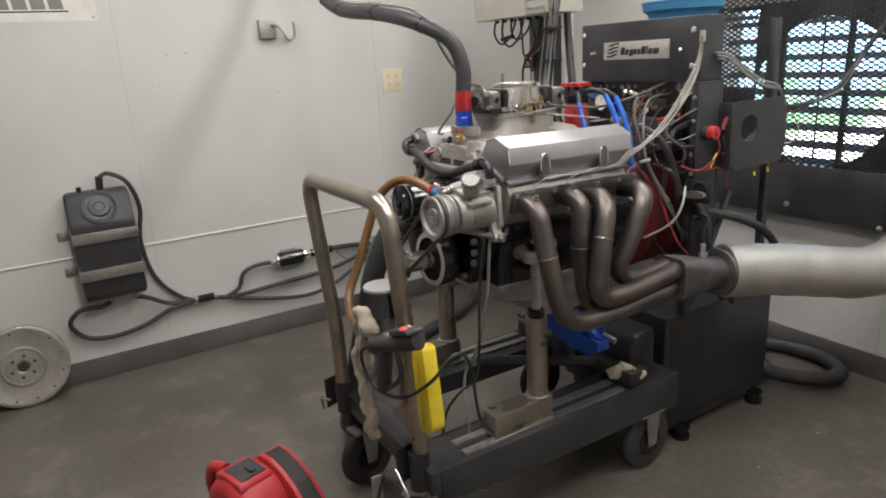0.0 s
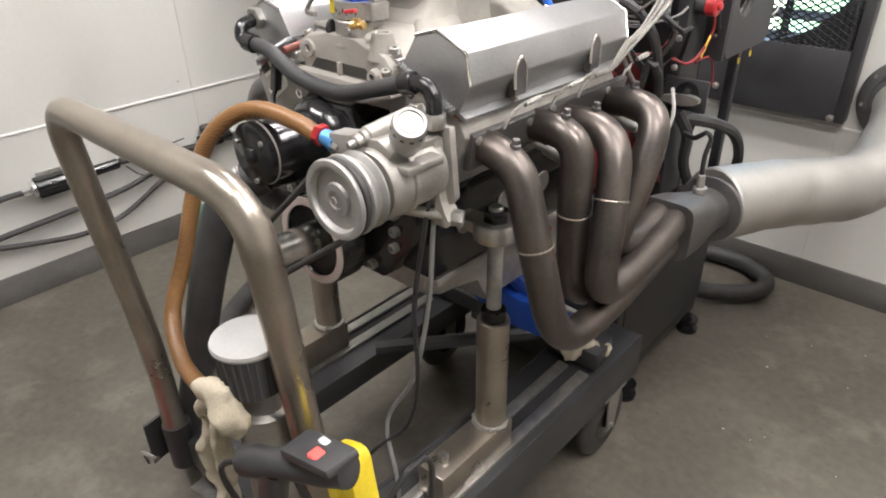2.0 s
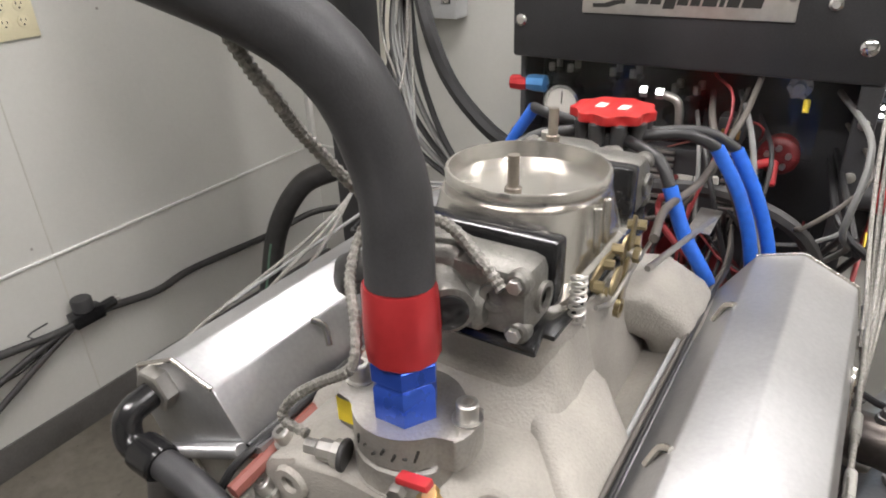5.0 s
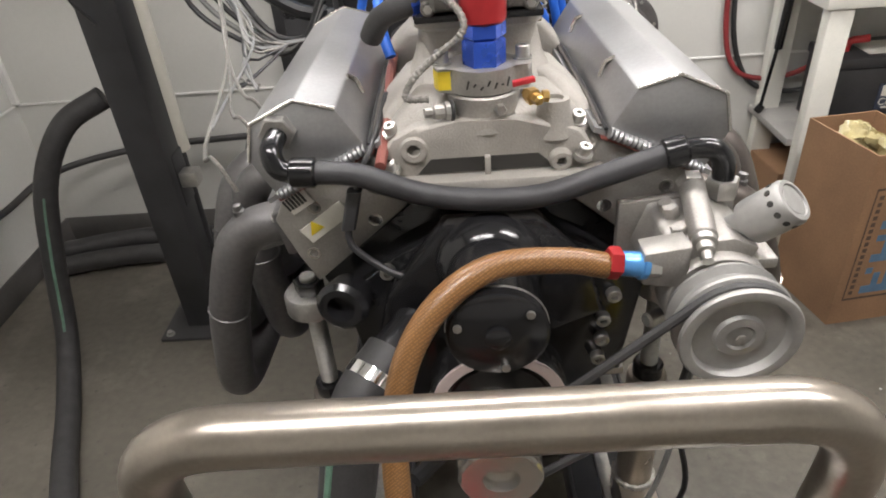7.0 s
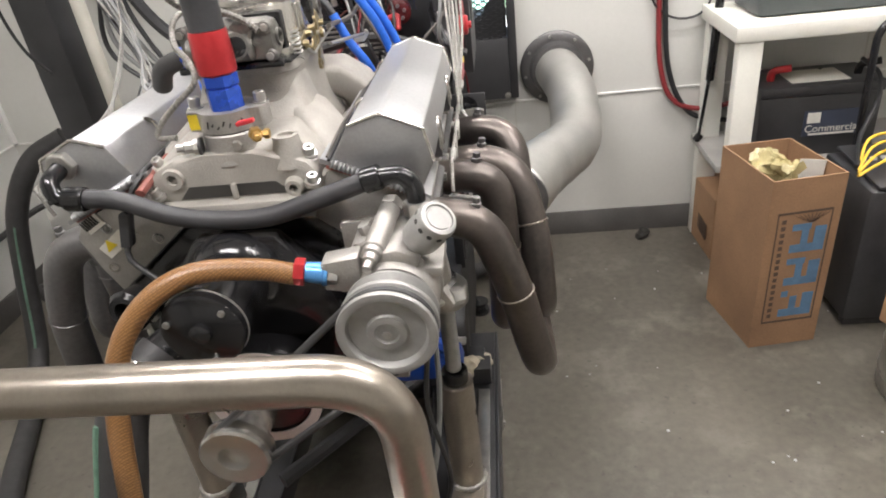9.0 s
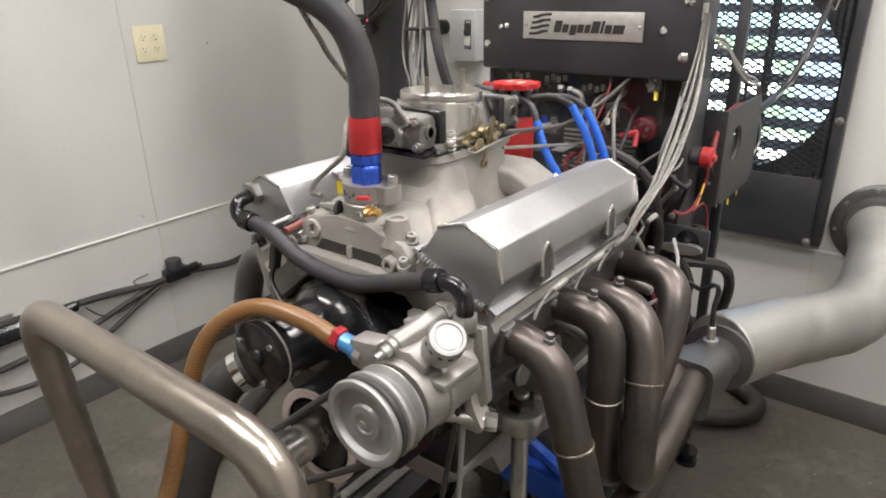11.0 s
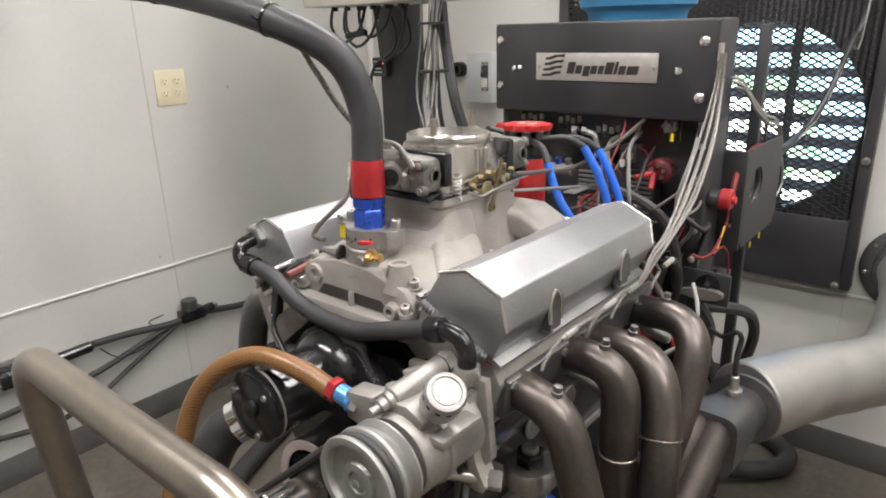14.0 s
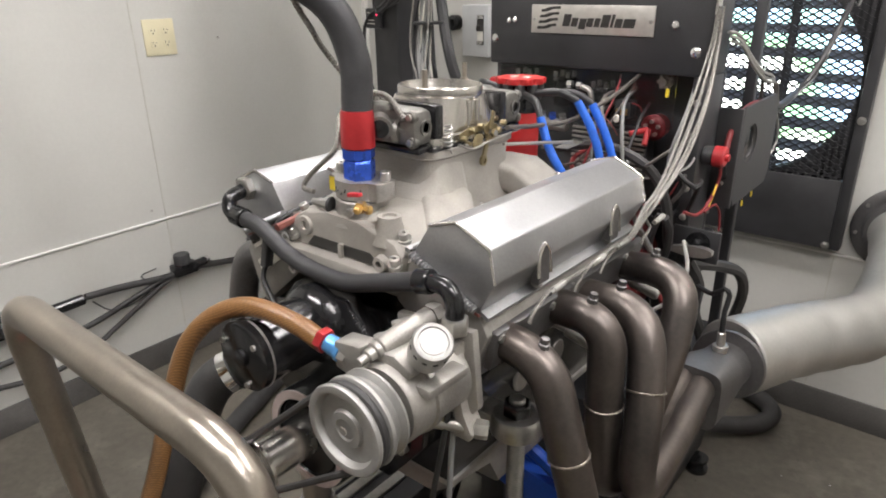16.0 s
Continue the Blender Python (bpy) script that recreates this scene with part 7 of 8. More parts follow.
part("grommet", lathe((0.002, -0.015, 0.012), (1, 0, 0), [(0, 0.006), (0.001, 0.006), (0.001, 0.003), (0.0005, 0.003)], 14), ZINC, poster)
for y, z in ((-0.45, 1.395), (-0.37, 1.40), (0.02, 1.20), (0.87, 1.20), (0.50, 0.62), (-0.50, 1.27)):
    single("wall_screw", lathe((XL, y, z), (1, 0, 0), [(0, 0.004), (0.0015, 0.0035), (0.002, 0)], 10), CASTD, "small screw head in the wall", "screw", "wall screws")
tk = thing("oil_tank", "black plastic oil tank strapped to the wall", "tank", at=(XL, -0.835, 0.63))
part("body", prism([(0.0, -0.235), (0.085, -0.245), (0.125, -0.215), (0.135, 0.10), (0.06, 0.225), (0.0, 0.232)], "y", -0.122, 0.125, 0.016), PLASTIC, tk)
part("cap_ring", lathe((0.098, 0.0, 0.165), (0.86, 0, 0.51), [(0, 0.075), (0.006, 0.075), (0.008, 0.066), (0.004, 0.06), (0.004, 0.045), (0.012, 0.04), (0.014, 0.022), (0.010, 0.018), (0.010, 0)], 32), PLASTIC, tk)
for z in (-0.115, 0.045):
    part("strap", prism([(0.0, z - 0.024), (0.138, z - 0.020), (0.141, z - 0.020), (0.141, z + 0.024), (0.138, z + 0.024), (0.0, z + 0.026)], "y", -0.126, 0.129, 0.001), ZINC, tk, "dull steel strap")
    part("strap_ear", box(0, 0.004, -0.175, -0.126, z - 0.02, z + 0.02, 0.001), ZINC, tk)
    part("strap_bolt", bolt((0.004, -0.155, z), (1, 0, 0), 0.006, 0.006), ZINC, tk)
part("top_fitting", cyl((0.03, 0.02, 0.225), (0.03, 0.025, 0.285), 0.015, 12, 0.002), BLACKG, tk)
part("top_fitting", cyl((0.03, -0.06, 0.225), (0.03, -0.06, 0.25), 0.010, 12, 0.002), BLACKG, tk)
part("bottom_fitting", cyl((0.06, -0.02, -0.235), (0.06, -0.02, -0.265), 0.014, 12, 0.002), ZINC, tk)
part("bottom_fitting", cyl((0.06, 0.075, -0.235), (0.06, 0.075, -0.265), 0.014, 12, 0.002), ZINC, tk)
XW = XL + 0.03
cable("fuel_hose", [(XW + 0.03, -0.858, 0.37), (XW + 0.03, -0.90, 0.352), (XW + 0.02, -0.985, 0.352), (XW, -1.035, 0.29), (XW, -0.98, 0.215), (XW, -0.87, 0.195), (XW, -0.74, 0.215), (XW, -0.62, 0.262), (XW, -0.52, 0.275)], 0.0105, RUBBER, "black fuel hose along the wall", "hose", "fuel hoses", 12)
cable("fuel_hose", [(XW + 0.03, -0.762, 0.368), (XW + 0.02, -0.71, 0.345), (XW, -0.62, 0.29), (XW, -0.50, 0.28), (XW, -0.42, 0.275)], 0.0105, RUBBER, "black fuel hose along the wall", "hose", "fuel hoses", 12)
cable("fuel_hose", [(XL + 0.035, -0.81, 0.905), (XL + 0.04, -0.78, 0.925), (XL + 0.05, -0.71, 0.88), (XL + 0.04, -0.675, 0.76), (XL + 0.02, -0.695, 0.60), (XL + 0.02, -0.66, 0.42), (XL + 0.02, -0.56, 0.30), (XL + 0.02, -0.45, 0.265)], 0.0095, RUBBER, "black fuel hose along the wall", "hose", "fuel hoses", 12)
cable("fuel_hose", [(XW, -0.44, 0.275), (XW, -0.33, 0.255), (XW, -0.18, 0.262), (XW, 0.0, 0.272), (XW, 0.20, 0.290), (XW, 0.38, 0.335), (XW, 0.50, 0.365)], 0.0105, RUBBER, "black fuel hose along the wall", "hose", "fuel hoses", 12)
cable("fuel_hose", [(XW, -0.36, 0.262), (XW, -0.30, 0.29), (XW, -0.27, 0.36), (XW, -0.20, 0.385), (XW, -0.10, 0.385)], 0.0100, RUBBER, "black fuel hose along the wall", "hose", "fuel hoses", 12)
cable("fuel_hose", [(XW, -0.33, 0.245), (XW, -0.15, 0.20), (XW, 0.02, 0.172), (XW, 0.16, 0.19), (XW, 0.30, 0.255), (XW, 0.42, 0.315), (XW, 0.52, 0.36)], 0.0095, RUBBER, "black fuel hose along the wall", "hose", "fuel hoses", 12)
cable("fuel_hose", [(XW, 0.20, 0.395), (XW, 0.33, 0.385), (XW, 0.48, 0.365), (XW, 0.62, 0.365), (XW, 0.80, 0.335), (XW, 0.95, 0.345), (XW + 0.02, 1.28, 0.330), (XW + 0.10, 1.50, 0.365), (-1.20, 1.59, 0.40), (-0.7, 1.6, 0.42)], 0.0125, RUBBER, "black fuel hose along the wall", "hose", "fuel hoses", 12)
cable("thin_lead", [(XW, 0.22, 0.37), (XW + 0.01, 0.27, 0.32), (XW, 0.36, 0.31), (XW, 0.44, 0.35), (XW, 0.40, 0.40), (XW, 0.46, 0.41)], 0.0025, BLKW, "thin black lead on the wall beside the fuel pump")
fp = thing("fuel_pump", "black finned fuel pump with bright ends on the wall", "fuel pump", at=(XL + 0.042, -0.01, 0.392))
part("body", lathe((0, -0.085, 0), (0, 1, 0), [(0, 0.030), (0.004, 0.034), (0.125, 0.034), (0.129, 0.030)], 12), BLACKG, fp)
for y in (-0.097, 0.044):
    part("end_cap", cyl((0, y, 0), (0, y + 0.014, 0), 0.029, 20, 0.002), CHROME, fp)
for k in range(6):
    a = radians(60 * k)
    part("fin", box(-0.003 + 0.033 * math.cos(a), 0.003 + 0.033 * math.cos(a), -0.08, 0.038, 0.033 * math.sin(a) - 0.003, 0.033 * math.sin(a) + 0.003), BLACKG, fp)
part("outlet", cyl((0, 0.058, 0), (0, 0.085, 0), 0.013, 8, 0.002), CHROME, fp)
part("filter", cyl((0, 0.085, 0.0), (0, 0.20, 0.003), 0.019, 20, 0.003), BLACKG, fp)
part("inlet", cyl((0, -0.125, -0.004), (0, -0.097, 0), 0.012, 8, 0.002), CHROME, fp)
part("wall_foot", box(-0.0415, -0.03, -0.06, 0.02, -0.04, 0.04, 0.002), ZINC, fp)
il = thing("inline_valve", "black inline check valve with steel collars in the hoses", "valve", at=(XW, -0.46, 0.278))
part("body", cyl((0, -0.04, 0), (0, 0.035, 0), 0.018, 14, 0.003), BLACKG, il)
for y in (-0.055, 0.035):
    part("collar", cyl((0, y, 0), (0, y + 0.018, 0), 0.015, 10, 0.002), CHROME, il)
rg = thing("pressure_regulator", "small black regulator with a round cap on the wall hose", "regulator", at=(XW, 0.575, 0.375))
part("body", box(-0.022, 0.024, -0.055, 0.04, -0.022, 0.022, 0.005), BLACKG, rg)
part("cap", lathe((0, -0.01, 0.02), (0, 0, 1), [(0, 0.026), (0.004, 0.030), (0.036, 0.030), (0.040, 0.027), (0.040, 0)], 24), PLASTIC, rg)
part("nut", cyl((0, 0.04, 0), (0, 0.085, 0.002), 0.017, 8, 0.002), BLACKG, rg)
part("collar", cyl((0, 0.085, 0.002), (0, 0.10, 0.003), 0.015, 12, 0.002), CHROME, rg)
fw = thing("flywheel", "worn steel flywheel leaning on the wall", "flywheel", at=(XL + 0.075, -1.235, 0.0))
ctr, axis = Vector((0, 0, 0.1715)), Vector((0.96, 0.05, 0.18)).normalized()
part("disc", lathe(ctr, axis, [(-0.010, 0.0), (-0.010, 0.165), (-0.004, 0.171), (0.008, 0.171), (0.011, 0.166), (0.011, 0.155), (0.009, 0.150), (0.009, 0.085), (0.014, 0.080), (0.014, 0.074), (0.011, 0.072), (0.011, 0.028), (0.006, 0.022), (-0.004, 0.021), (-0.004, 0)], 56), IRON, fw)
part("ring_gear", lathe(ctr - axis * 0.009, axis, [(0, 0.170), (0, 0.1735), (0.012, 0.1735), (0.012, 0.170)], 72), STEEL, fw)
qf = axis.to_track_quat("Z", "Y")
# bolt and pilot holes are solid dark discs, coloured for the shade in them
for n_, r_, hr in ((6, 0.045, 0.0065), (12, 0.147, 0.0042)):
    for k in range(n_):
        a = 2 * math.pi * (k + 0.3) / n_
        c_ = ctr + axis * 0.0085 + qf @ Vector((r_ * math.cos(a), r_ * math.sin(a), 0))
        part("bolt_hole", cyl(c_, c_ + axis * 0.0028, hr, 10), SLOT, fw)
part("pilot_hole", cyl(ctr + axis * 0.004, ctr + axis * 0.0075, 0.0205, 24), SLOT, fw)

# ---------------------------------------------------------------- red carpet blower on the floor
bl = thing("air_mover", "scuffed red plastic air mover standing on the floor", "blower", at=(-0.135, -0.660, 0))
bl.rotation_euler = (0, 0, radians(17))
bl.scale = (0.84, 0.84, 0.80)
shell = []
for y, f in ((-0.122, 0.66), (-0.118, 0.78), (-0.106, 0.89), (-0.085, 0.965), (-0.055, 1.0), (0.04, 1.0), (0.075, 0.975), (0.095, 0.91), (0.105, 0.82), (0.108, 0.70)):
    ring = []
    for k in range(40):
        a = 2 * math.pi * k / 40
        r = (0.148 + 0.010 * math.cos(a - 1.2)) * f
        ring.append((r * math.cos(a), y, max(0.008, 0.150 + r * math.sin(a))))
    shell.append(ring)
sb = loft(shell)
for f_ in sb.faces:
    f_.smooth = True
part("shell", sb, REDP, bl)
part("top_panel", prism([(-0.095, 0.262), (-0.085, 0.300), (-0.03, 0.312), (0.065, 0.312), (0.080, 0.28), (0.06, 0.25), (-0.06, 0.25)], "y", -0.095, 0.036, 0.014), REDP, bl)
part("control_plate", prism([(-0.050, 0.306), (0.058, 0.310), (0.058, 0.3145), (-0.050, 0.3135)], "y", -0.076, 0.018, 0.002), PLASTIC, bl, "dark grey control plate")
part("switch", box(-0.005, 0.040, -0.030, -0.010, 0.313, 0.322, 0.003), PLASTIC, bl)
part("outlet", prism([(-0.04, 0.20), (-0.035, 0.305), (-0.015, 0.328), (0.04, 0.330), (0.10, 0.312), (0.165, 0.272), (0.215, 0.215), (0.235, 0.165), (0.225, 0.08), (0.10, 0.05)], "y", 0.035, 0.125, 0.012), REDP, bl)
# near-black band under the bars paints the shade inside the outlet opening
part("outlet_shade", prism([(0.000, 0.3315), (0.04, 0.3315), (0.102, 0.3135), (0.167, 0.2735), (0.217, 0.2165), (0.235, 0.175), (0.225, 0.175), (0.205, 0.21), (0.16, 0.262), (0.10, 0.302), (0.04, 0.320), (0.000, 0.320)], "y", 0.052, 0.108, 0.001), SLOT, bl)
for k in range(10):
    a = k / 9
    part("grille_bar", box(0.005 + 0.21 * a, 0.008 + 0.21 * a, 0.054, 0.106, 0.3195 - 0.120 * a ** 1.8, 0.3335 - 0.118 * a ** 1.8), PLASTIC, bl)
part("intake", lathe((0.0, -0.113, 0.150), (0, -1, 0), [(0, 0.092), (0.012, 0.092), (0.016, 0.086), (0.010, 0.078), (0.002, 0.075), (0.002, 0)], 36), PLASTIC, bl)
for k in range(5):
    part("intake_ring", lathe((0.0, -0.116, 0.150), (0, -1, 0), [(0, 0.070 - k * 0.014), (0.003, 0.070 - k * 0.014), (0.003, 0.066 - k * 0.014), (0, 0.066 - k * 0.014)], 28), PLASTIC, bl)
part("handle", tube([(-0.09, -0.05, 0.285), (-0.15, -0.06, 0.275), (-0.19, -0.06, 0.20), (-0.18, -0.05, 0.10), (-0.13, -0.05, 0.07)], 0.020, 14), REDP, bl)
part("foot", box(-0.11, 0.13, -0.10, 0.09, 0.0, 0.012, 0.004), PLASTIC, bl)

# ---------------------------------------------------------------- shelf corner
sh = thing("shelf_bench", "white painted wooden bench with a low shelf", "bench", at=(1.5, 1.46, 0))
WOODW = mat("white_painted_wood", (0.70, 0.69, 0.63), 0.5, var=0.08, scale=8)
GREYS = mat("grey_shelf", (0.34, 0.33, 0.31), 0.6, var=0.15)
part("top", box(-0.47, 0.75, -0.20, 0.17, 0.815, 0.862, 0.004), WOODW, sh)
for x in (-0.42, 0.70):
    for y in (-0.17, 0.14):
        part("leg", box(x - 0.035, x + 0.035, y - 0.022, y + 0.022, 0, 0.815, 0.003), WOODW, sh)
part("lower_shelf", box(-0.47, 0.75, -0.145, 0.17, 0.375, 0.400, 0.003), GREYS, sh)
bt = thing("battery", "black car battery with a printed label on the shelf", "battery", at=(1.36, 1.45, 0.400))
part("case", box(-0.20, 0.17, -0.10, 0.10, 0, 0.205, 0.006), PLASTIC, bt)
part("lid", box(-0.205, 0.175, -0.105, 0.105, 0.205, 0.240, 0.006), PLASTIC, bt)
part("label_patch", box(-0.06, 0.12, -0.1045, -0.1015, 0.07, 0.155), mat("battery_label", (0.05, 0.06, 0.09), 0.5), bt)
part("colour_patch", box(-0.05, -0.01, -0.1065, -0.1050, 0.115, 0.150), PAPER, bt)
words("Commercial", (0.03, -0.1065, 0.095), 0.034, PAPER, bt)
part("white_bar", box(-0.04, 0.10, -0.1065, -0.1050, 0.074, 0.080), PAPER, bt)
for x, m_ in ((-0.15, REDP), (0.12, BLACKG)):
    part("terminal_clamp", sweep(round_bends([(x, -0.02, 0.24), (x, -0.03, 0.275), (x + 0.05, -0.05, 0.285)], 0.015), 0.012, 10), m_, bt)
part("top_sticker", box(-0.10, 0.08, -0.07, 0.06, 0.2402, 0.2412), PAPER, bt)
case = thing("equipment_case", "dark green-grey instrument case on the bench", "case", at=(1.34, 1.47, 0.862))
part("case_body", box(-0.23, 0.22, -0.13, 0.11, 0, 0.15, 0.02), mat("case_grey", (0.075, 0.085, 0.085), 0.5), case)
part("grey_bar", box(-0.02, 0.05, -0.1325, -0.1305, 0.05, 0.072), CASTD, case)
part("grey_bar", box(0.09, 0.14, -0.1325, -0.1305, 0.045, 0.056), CASTD, case)
rc = thing("red_canister", "red plastic canister on the bench", "canister", at=(1.67, 1.40, 0.862))
part("body", lathe((0, 0, 0), (0, 0, 1), [(0, 0.07), (0.01, 0.075), (0.10, 0.075), (0.12, 0.05), (0.14, 0.03)], 24), REDP, rc)
part("cap", cyl((0, 0, 0.14), (0, 0, 0.17), 0.025, 16, 0.003), BLACKG, rc)
ch = thing("battery_charger", "black wheeled battery charger with a red display", "charger", at=(1.44, 1.08, 0))
ch.scale = (1, 1, 1.2)
part("case", box(-0.11, 0.17, -0.14, 0.15, 0.02, 0.385, 0.012), PLASTIC, ch)
part("panel", prism([(-0.135, 0.386), (0.13, 0.400), (0.13, 0.408), (-0.135, 0.394)], "x", -0.09, 0.15, 0.003), PLASTIC, ch)
part("display", prism([(-0.05, 0.3995), (-0.02, 0.401), (-0.02, 0.4035), (-0.05, 0.402)], "x", 0.02, 0.07), REDDISP, ch)
for k in range(6):
    part("key", box(-0.07 + k * 0.03, -0.055 + k * 0.03, 0.02, 0.035, 0.400, 0.409, 0.001), GREYBOX, ch)
part("pull_handle", sweep(round_bends([(-0.02, 0.15, 0.30), (-0.02, 0.17, 0.70), (0.14, 0.17, 0.72), (0.14, 0.15, 0.30)], 0.05), 0.011, 12), BLACKG, ch)
for x in (-0.12, 0.18):
    part("wheel", cyl((x - 0.012, 0.13, 0.06), (x + 0.012, 0.13, 0.06), 0.06, 24, 0.006), RUBBER, ch)
part("front_foot", box(-0.10, 0.16, -0.13, -0.10, 0, 0.02, 0.003), RUBBER, ch)
for k in range(4):
    cable("yellow_cable", [(1.30 + 0.01 * k, 0.97 + 0.02 * k, 0.500), (1.37, 1.00 + 0.028 * k, 0.522 + 0.012 * k), (1.46, 1.05 + 0.024 * k, 0.526 + 0.010 * k), (1.57, 1.12 + 0.02 * k, 0.500)], 0.0042, YELW, "yellow power cable coiled on the charger", group="yellow coils")
cable("battery_lead", [(1.48, 1.42, 0.69), (1.50, 1.34, 0.66), (1.46, 1.25, 0.60), (1.38, 1.15, 0.54), (1.32, 1.02, 0.505)], 0.007, BLKW, "grey-black battery lead to the charger")


def carton(name, corners, h, label, flaps=False):
    """A box of board whose four floor corners are given in order."""
    t = 0.005
    c = thing(name, label, "box")
    n = len(corners)
    ctr = Vector((sum(p[0] for p in corners) / n, sum(p[1] for p in corners) / n, 0))
    for k in range(n):
        a, b = Vector((*corners[k], 0)), Vector((*corners[(k + 1) % n], 0))
        d = (b - a).normalized()
        inn = Vector((-d.y, d.x, 0))
        if inn.dot(ctr - a) < 0:
            inn = -inn
        bm_ = bmesh.new()
        quad = [a, b - d * 0.0, b + inn * t - d * t, a + inn * t + d * t]
        prism([(p.x, p.y) for p in quad], "z", 0.0, h, bm=bm_)
        part("side", bm_, CARD, c)
    part("bottom", prism([(ctr.x + (p[0] - ctr.x) * 0.95, ctr.y + (p[1] - ctr.y) * 0.95) for p in corners], "z", 0.001, 0.006), CARD, c)
    return c


AFR = [(0.982, 1.128), (1.033, 0.862), (1.232, 0.889), (1.182, 1.150)]
ab = carton("cardboard_box", AFR, 0.553, "tall open cardboard box with blue printed shapes")
# printed panel on the face between the second and third corners
o_, u_ = Vector((*AFR[1], 0)), (Vector((*AFR[2], 0)) - Vector((*AFR[1], 0)))
un = u_.normalized()
nn = Vector((un.y, -un.x, 0))


def print_shape(pts, material, lift):
    """A flat shape on that face: share of its width and metres of height."""
    bm_ = bmesh.new()
    f_ = [bm_.verts.new(o_ + u_ * p[0] + Vector((0, 0, p[1])) + nn * lift) for p in pts]
    g_ = [bm_.verts.new(v.co - nn * 0.0008) for v in f_]
    bm_.faces.new(f_)
    bm_.faces.new(g_)
    for k in range(len(pts)):
        j = (k + 1) % len(pts)
        bm_.faces.new((f_[k], f_[j], g_[j], g_[k]))
    part("print", bm_, material, ab)


def rect(a, b, c, d):
    return [(a, c), (b, c), (b, d), (a, d)]


for r_ in (rect(0.13, 0.15, 0.085, 0.455), rect(0.87, 0.89, 0.085, 0.455), rect(0.13, 0.89, 0.085, 0.092), rect(0.13, 0.89, 0.448, 0.455)):
    print_shape(r_, CARDD, 0.0010)
for z in (0.105, 0.215, 0.325):
    for r_ in (rect(0.36, 0.84, z, z + 0.026), rect(0.68, 0.84, z + 0.026, z + 0.078), rect(0.50, 0.60, z + 0.026, z + 0.070), rect(0.36, 0.62 if z > 0.2 else 0.46, z + 0.070, z + 0.090)):
        print_shape(r_, CARDB, 0.0014)
for k in range(16):
    print_shape(rect(0.20, 0.26, 0.105 + k * 0.021, 0.118 + k * 0.021), CARDD, 0.0010)
for k in range(9):
    t_ = -0.5 + k / 8
    print_shape([(0.60 + 0.05 * t_, 0.418), (0.615 + 0.05 * t_, 0.418), (0.605 + 0.50 * t_, 0.445), (0.595 + 0.50 * t_, 0.445)], CARDD, 0.0018)
single("wrapping", crumple([(1.06, 1.02, 0.49), (1.09, 1.06, 0.515), (1.12, 1.02, 0.51), (1.15, 0.97, 0.515)], 0.040, 5), mat("clear_wrap", (0.42, 0.36, 0.18), 0.25, var=0.3), "crumpled yellowish plastic wrap in the box", "packing")
single("paper_sheet", prism([(1.12, 0.45), (1.20, 0.44), (1.21, 0.555), (1.14, 0.565)], "y", 0.97, 0.972), PAPER, "white printed sheet standing in the box", "paper")
lowbox = carton("cardboard_box", [(1.045, 1.62), (1.060, 1.375), (1.30, 1.39), (1.29, 1.625)], 0.235, "small closed cardboard box under the bench")
part("lid", prism([(1.046, 1.619), (1.061, 1.376), (1.299, 1.391), (1.289, 1.624)], "z", 0.2355, 0.240), CARD, lowbox)
for k in range(7):
    part("dark_bar", prism([(1.52 - k * 0.016, 0.06), (1.512 - k * 0.016, 0.06), (1.512 - k * 0.016, 0.12), (1.52 - k * 0.016, 0.12)], "x", 1.0505 - 0.0005 * k, 1.0525), CARDD, lowbox)
tin = thing("metal_pail", "bare metal pail standing on the floor", "pail", at=(1.455, 0.640, 0))
part("wall", lathe((0, 0, 0), (0, 0, 1), [(0, 0.0), (0, 0.145), (0.006, 0.150), (0.05, 0.151), (0.054, 0.154), (0.058, 0.151), (0.14, 0.153), (0.144, 0.156), (0.148, 0.153), (0.195, 0.155), (0.20, 0.158), (0.20, 0.150), (0.195, 0.148), (0.195, 0.0)], 40), ZINC, tin)
ub = thing("cardboard_box", "open cardboard box with dark arrows on the pail", "box", at=(1.455, 0.64, 0.201))
ub.rotation_euler = (0, 0, radians(18))
for a in ((-0.13, -0.125, -0.12, 0.12), (0.125, 0.13, -0.12, 0.12), (-0.125, 0.125, -0.12, -0.115), (-0.125, 0.125, 0.115, 0.12)):
    part("side", box(*a, 0, 0.26), CARD, ub)
part("bottom", box(-0.124, 0.124, -0.114, 0.114, 0.001, 0.005), CARD, ub)
for z in (0.06, 0.13):
    part("dark_arrow", prism([(-0.05, z), (0.02, z + 0.02), (-0.03, z + 0.05)], "x", -0.1312, -0.1302), CARDD, ub)
cable("strap_lead", [(1.32, 0.70, 0.47), (1.30, 0.66, 0.40), (1.298, 0.62, 0.30), (1.30, 0.58, 0.22), (1.296, 0.54, 0.10), (1.30, 0.50, 0.008)], 0.006, BLKW, "black lead hanging over the pail")
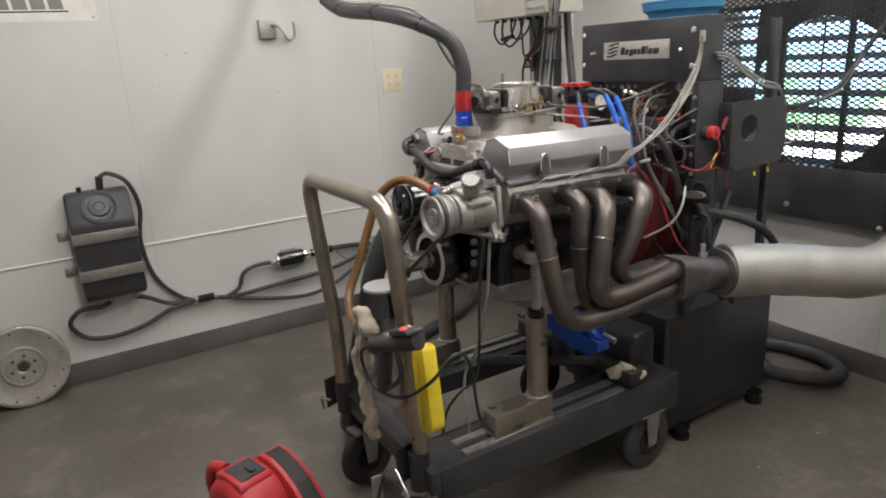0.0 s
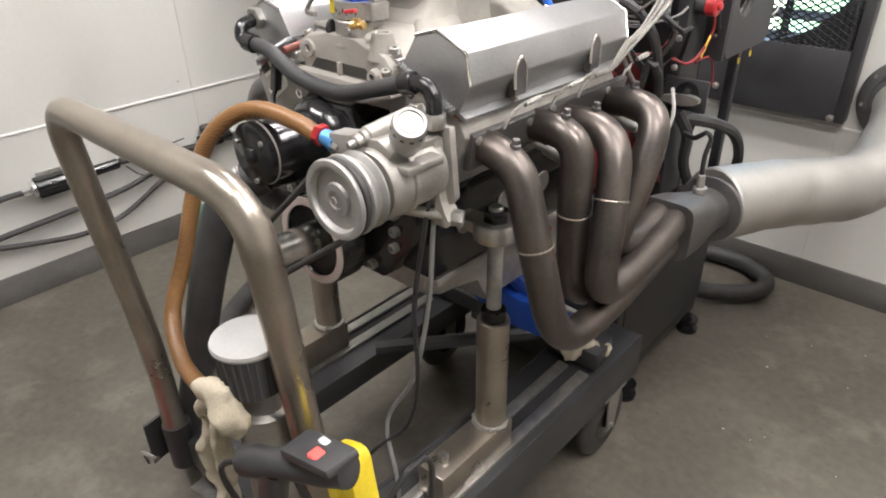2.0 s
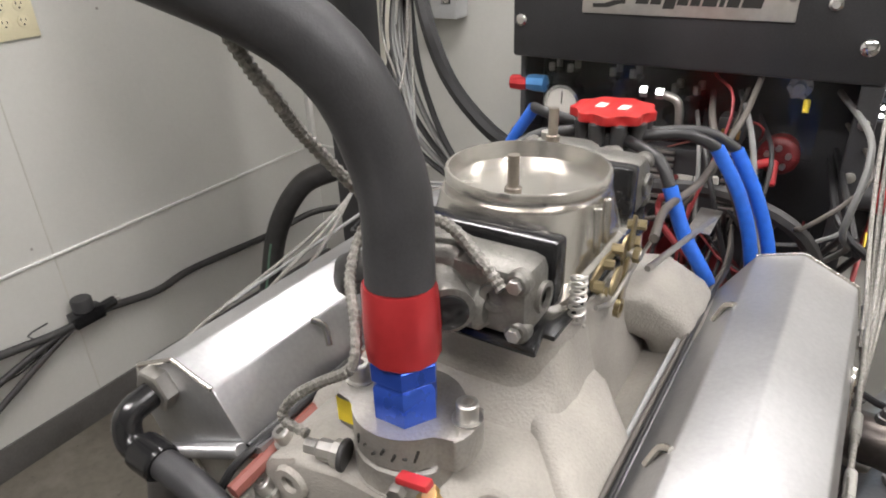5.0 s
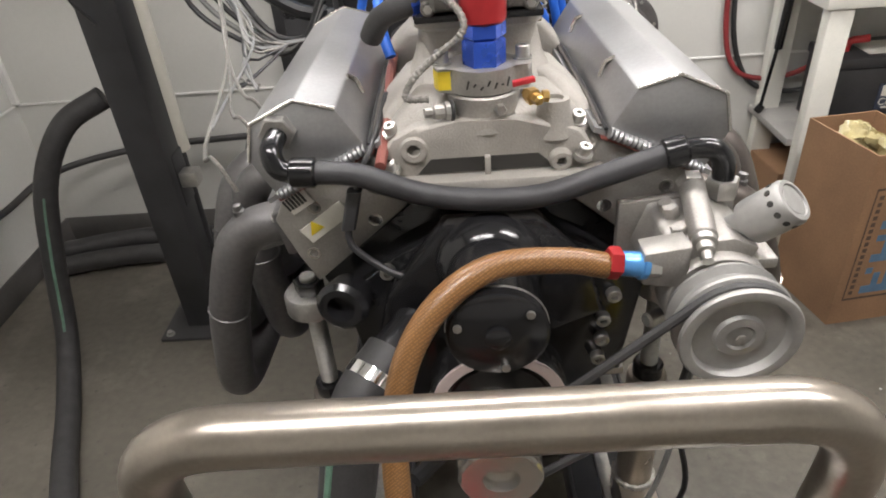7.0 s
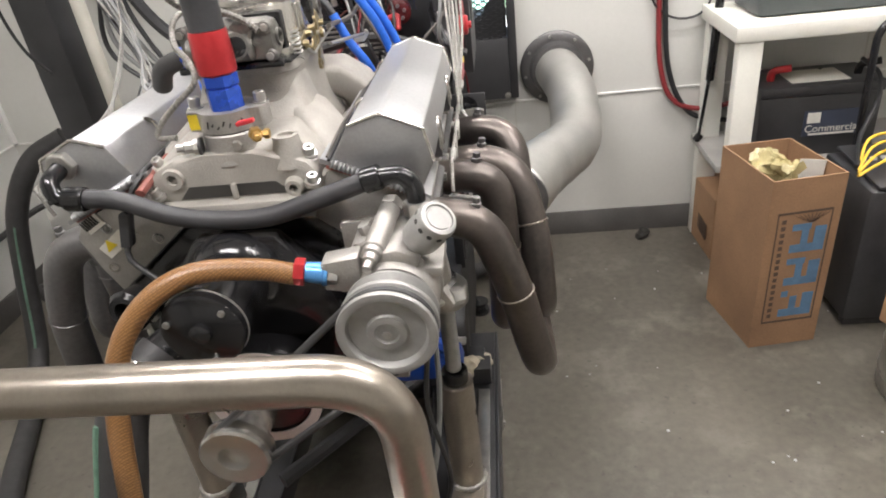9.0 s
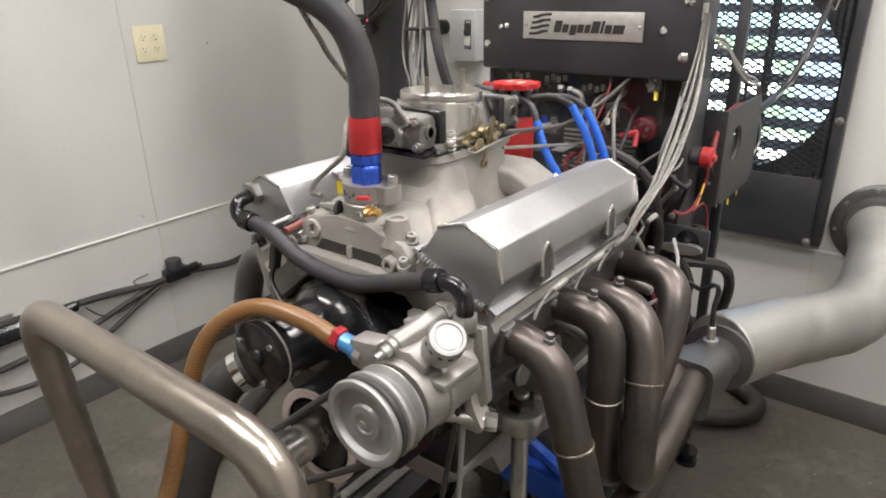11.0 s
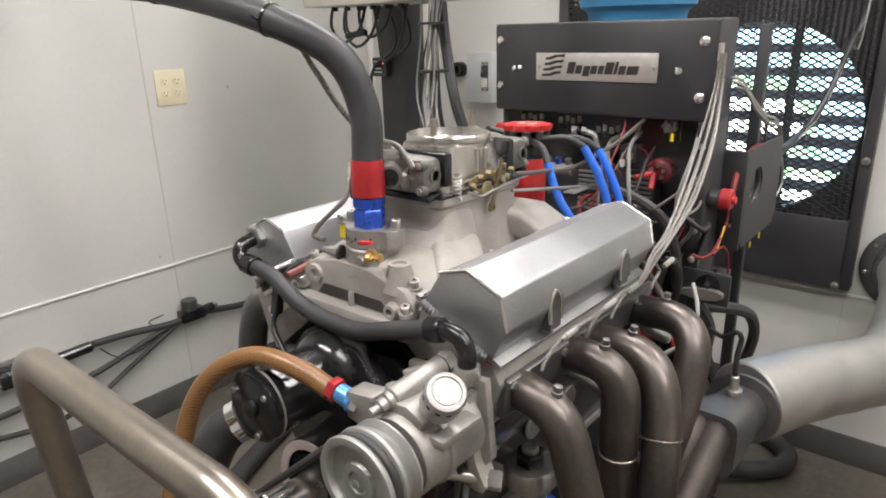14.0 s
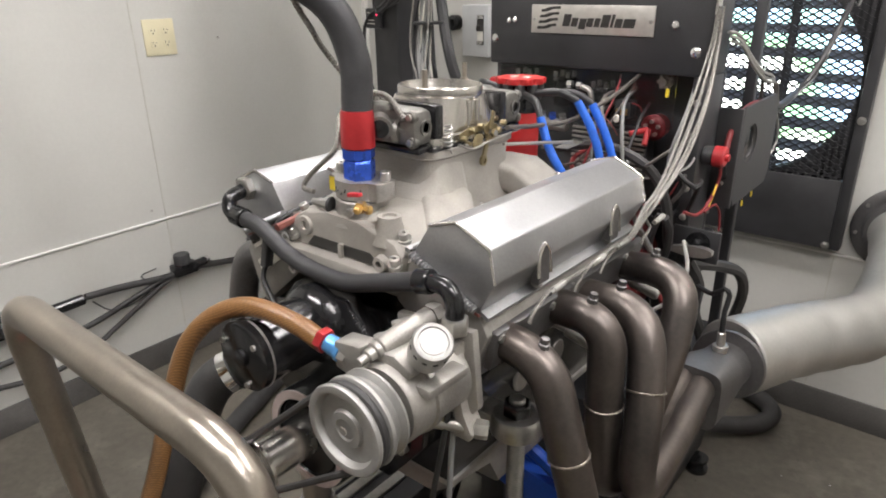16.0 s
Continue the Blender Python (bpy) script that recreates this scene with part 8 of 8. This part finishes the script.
# cables on the north wall
cable("jumper_cable", [(0.86, YB - 0.015, 2.2), (0.875, YB - 0.015, 1.4), (0.885, YB - 0.015, 0.95), (0.90, YB - 0.015, 0.68), (0.95, YB - 0.02, 0.54), (1.05, YB - 0.03, 0.50), (1.16, YB - 0.06, 0.53), (1.25, 1.50, 0.64)], 0.009, REDW, "dull red battery cable hanging on the wall", group="wall cables")
cable("jumper_cable", [(0.885, YB - 0.015, 2.2), (0.895, YB - 0.015, 1.4), (0.905, YB - 0.015, 0.95), (0.93, YB - 0.015, 0.66), (1.00, YB - 0.02, 0.50), (1.10, YB - 0.03, 0.455), (1.22, YB - 0.05, 0.47), (1.40, 1.50, 0.64)], 0.009, BLKW, "black battery cable hanging on the wall", group="wall cables")
cable("thin_lead", [(0.84, YB - 0.01, 1.05), (0.86, YB - 0.015, 0.90), (0.93, YB - 0.02, 0.83), (1.02, YB - 0.02, 0.83), (1.06, YB - 0.02, 0.90), (1.04, YB - 0.02, 1.05)], 0.004, BLKW, "thin black lead looped on the wall")
tool = thing("grease_gun", "black grease gun hanging from the bench", "grease gun", at=(1.055, 1.25, 0.0))
part("barrel", cyl((0, 0.30, 0.62), (0.01, 0.30, 0.92), 0.014, 14, 0.003), BLACKG, tool)
part("rod", cyl((-0.02, 0.30, 0.42), (-0.003, 0.30, 0.62), 0.006, 10), BLACKG, tool)
part("end_knob", cyl((-0.03, 0.30, 0.40), (-0.015, 0.30, 0.425), 0.014, 10, 0.003), BLACKG, tool)
single("floor_scrap", crumple([(0.83, 1.55, 0.018), (0.86, 1.565, 0.022), (0.88, 1.56, 0.018)], 0.018, 8), SLOT, "small dark scrap on the floor by the wall", "scrap")
bm = bmesh.new()
for k in range(60):
    x, y = 0.35 + rnd.random() * 1.1, -0.6 + rnd.random() * 2.1
    s_ = 0.002 + 0.004 * rnd.random() ** 2
    lathe((x, y, 0.0), (0, 0, 1), [(0, s_), (s_ * 0.4, s_ * 0.7), (s_ * 0.5, 0)], 5, bm)
tagged(link_mesh("floor_crumbs", bm, GREYBOX), "pale crumbs of dirt scattered on the floor", "debris", kind="stuff")
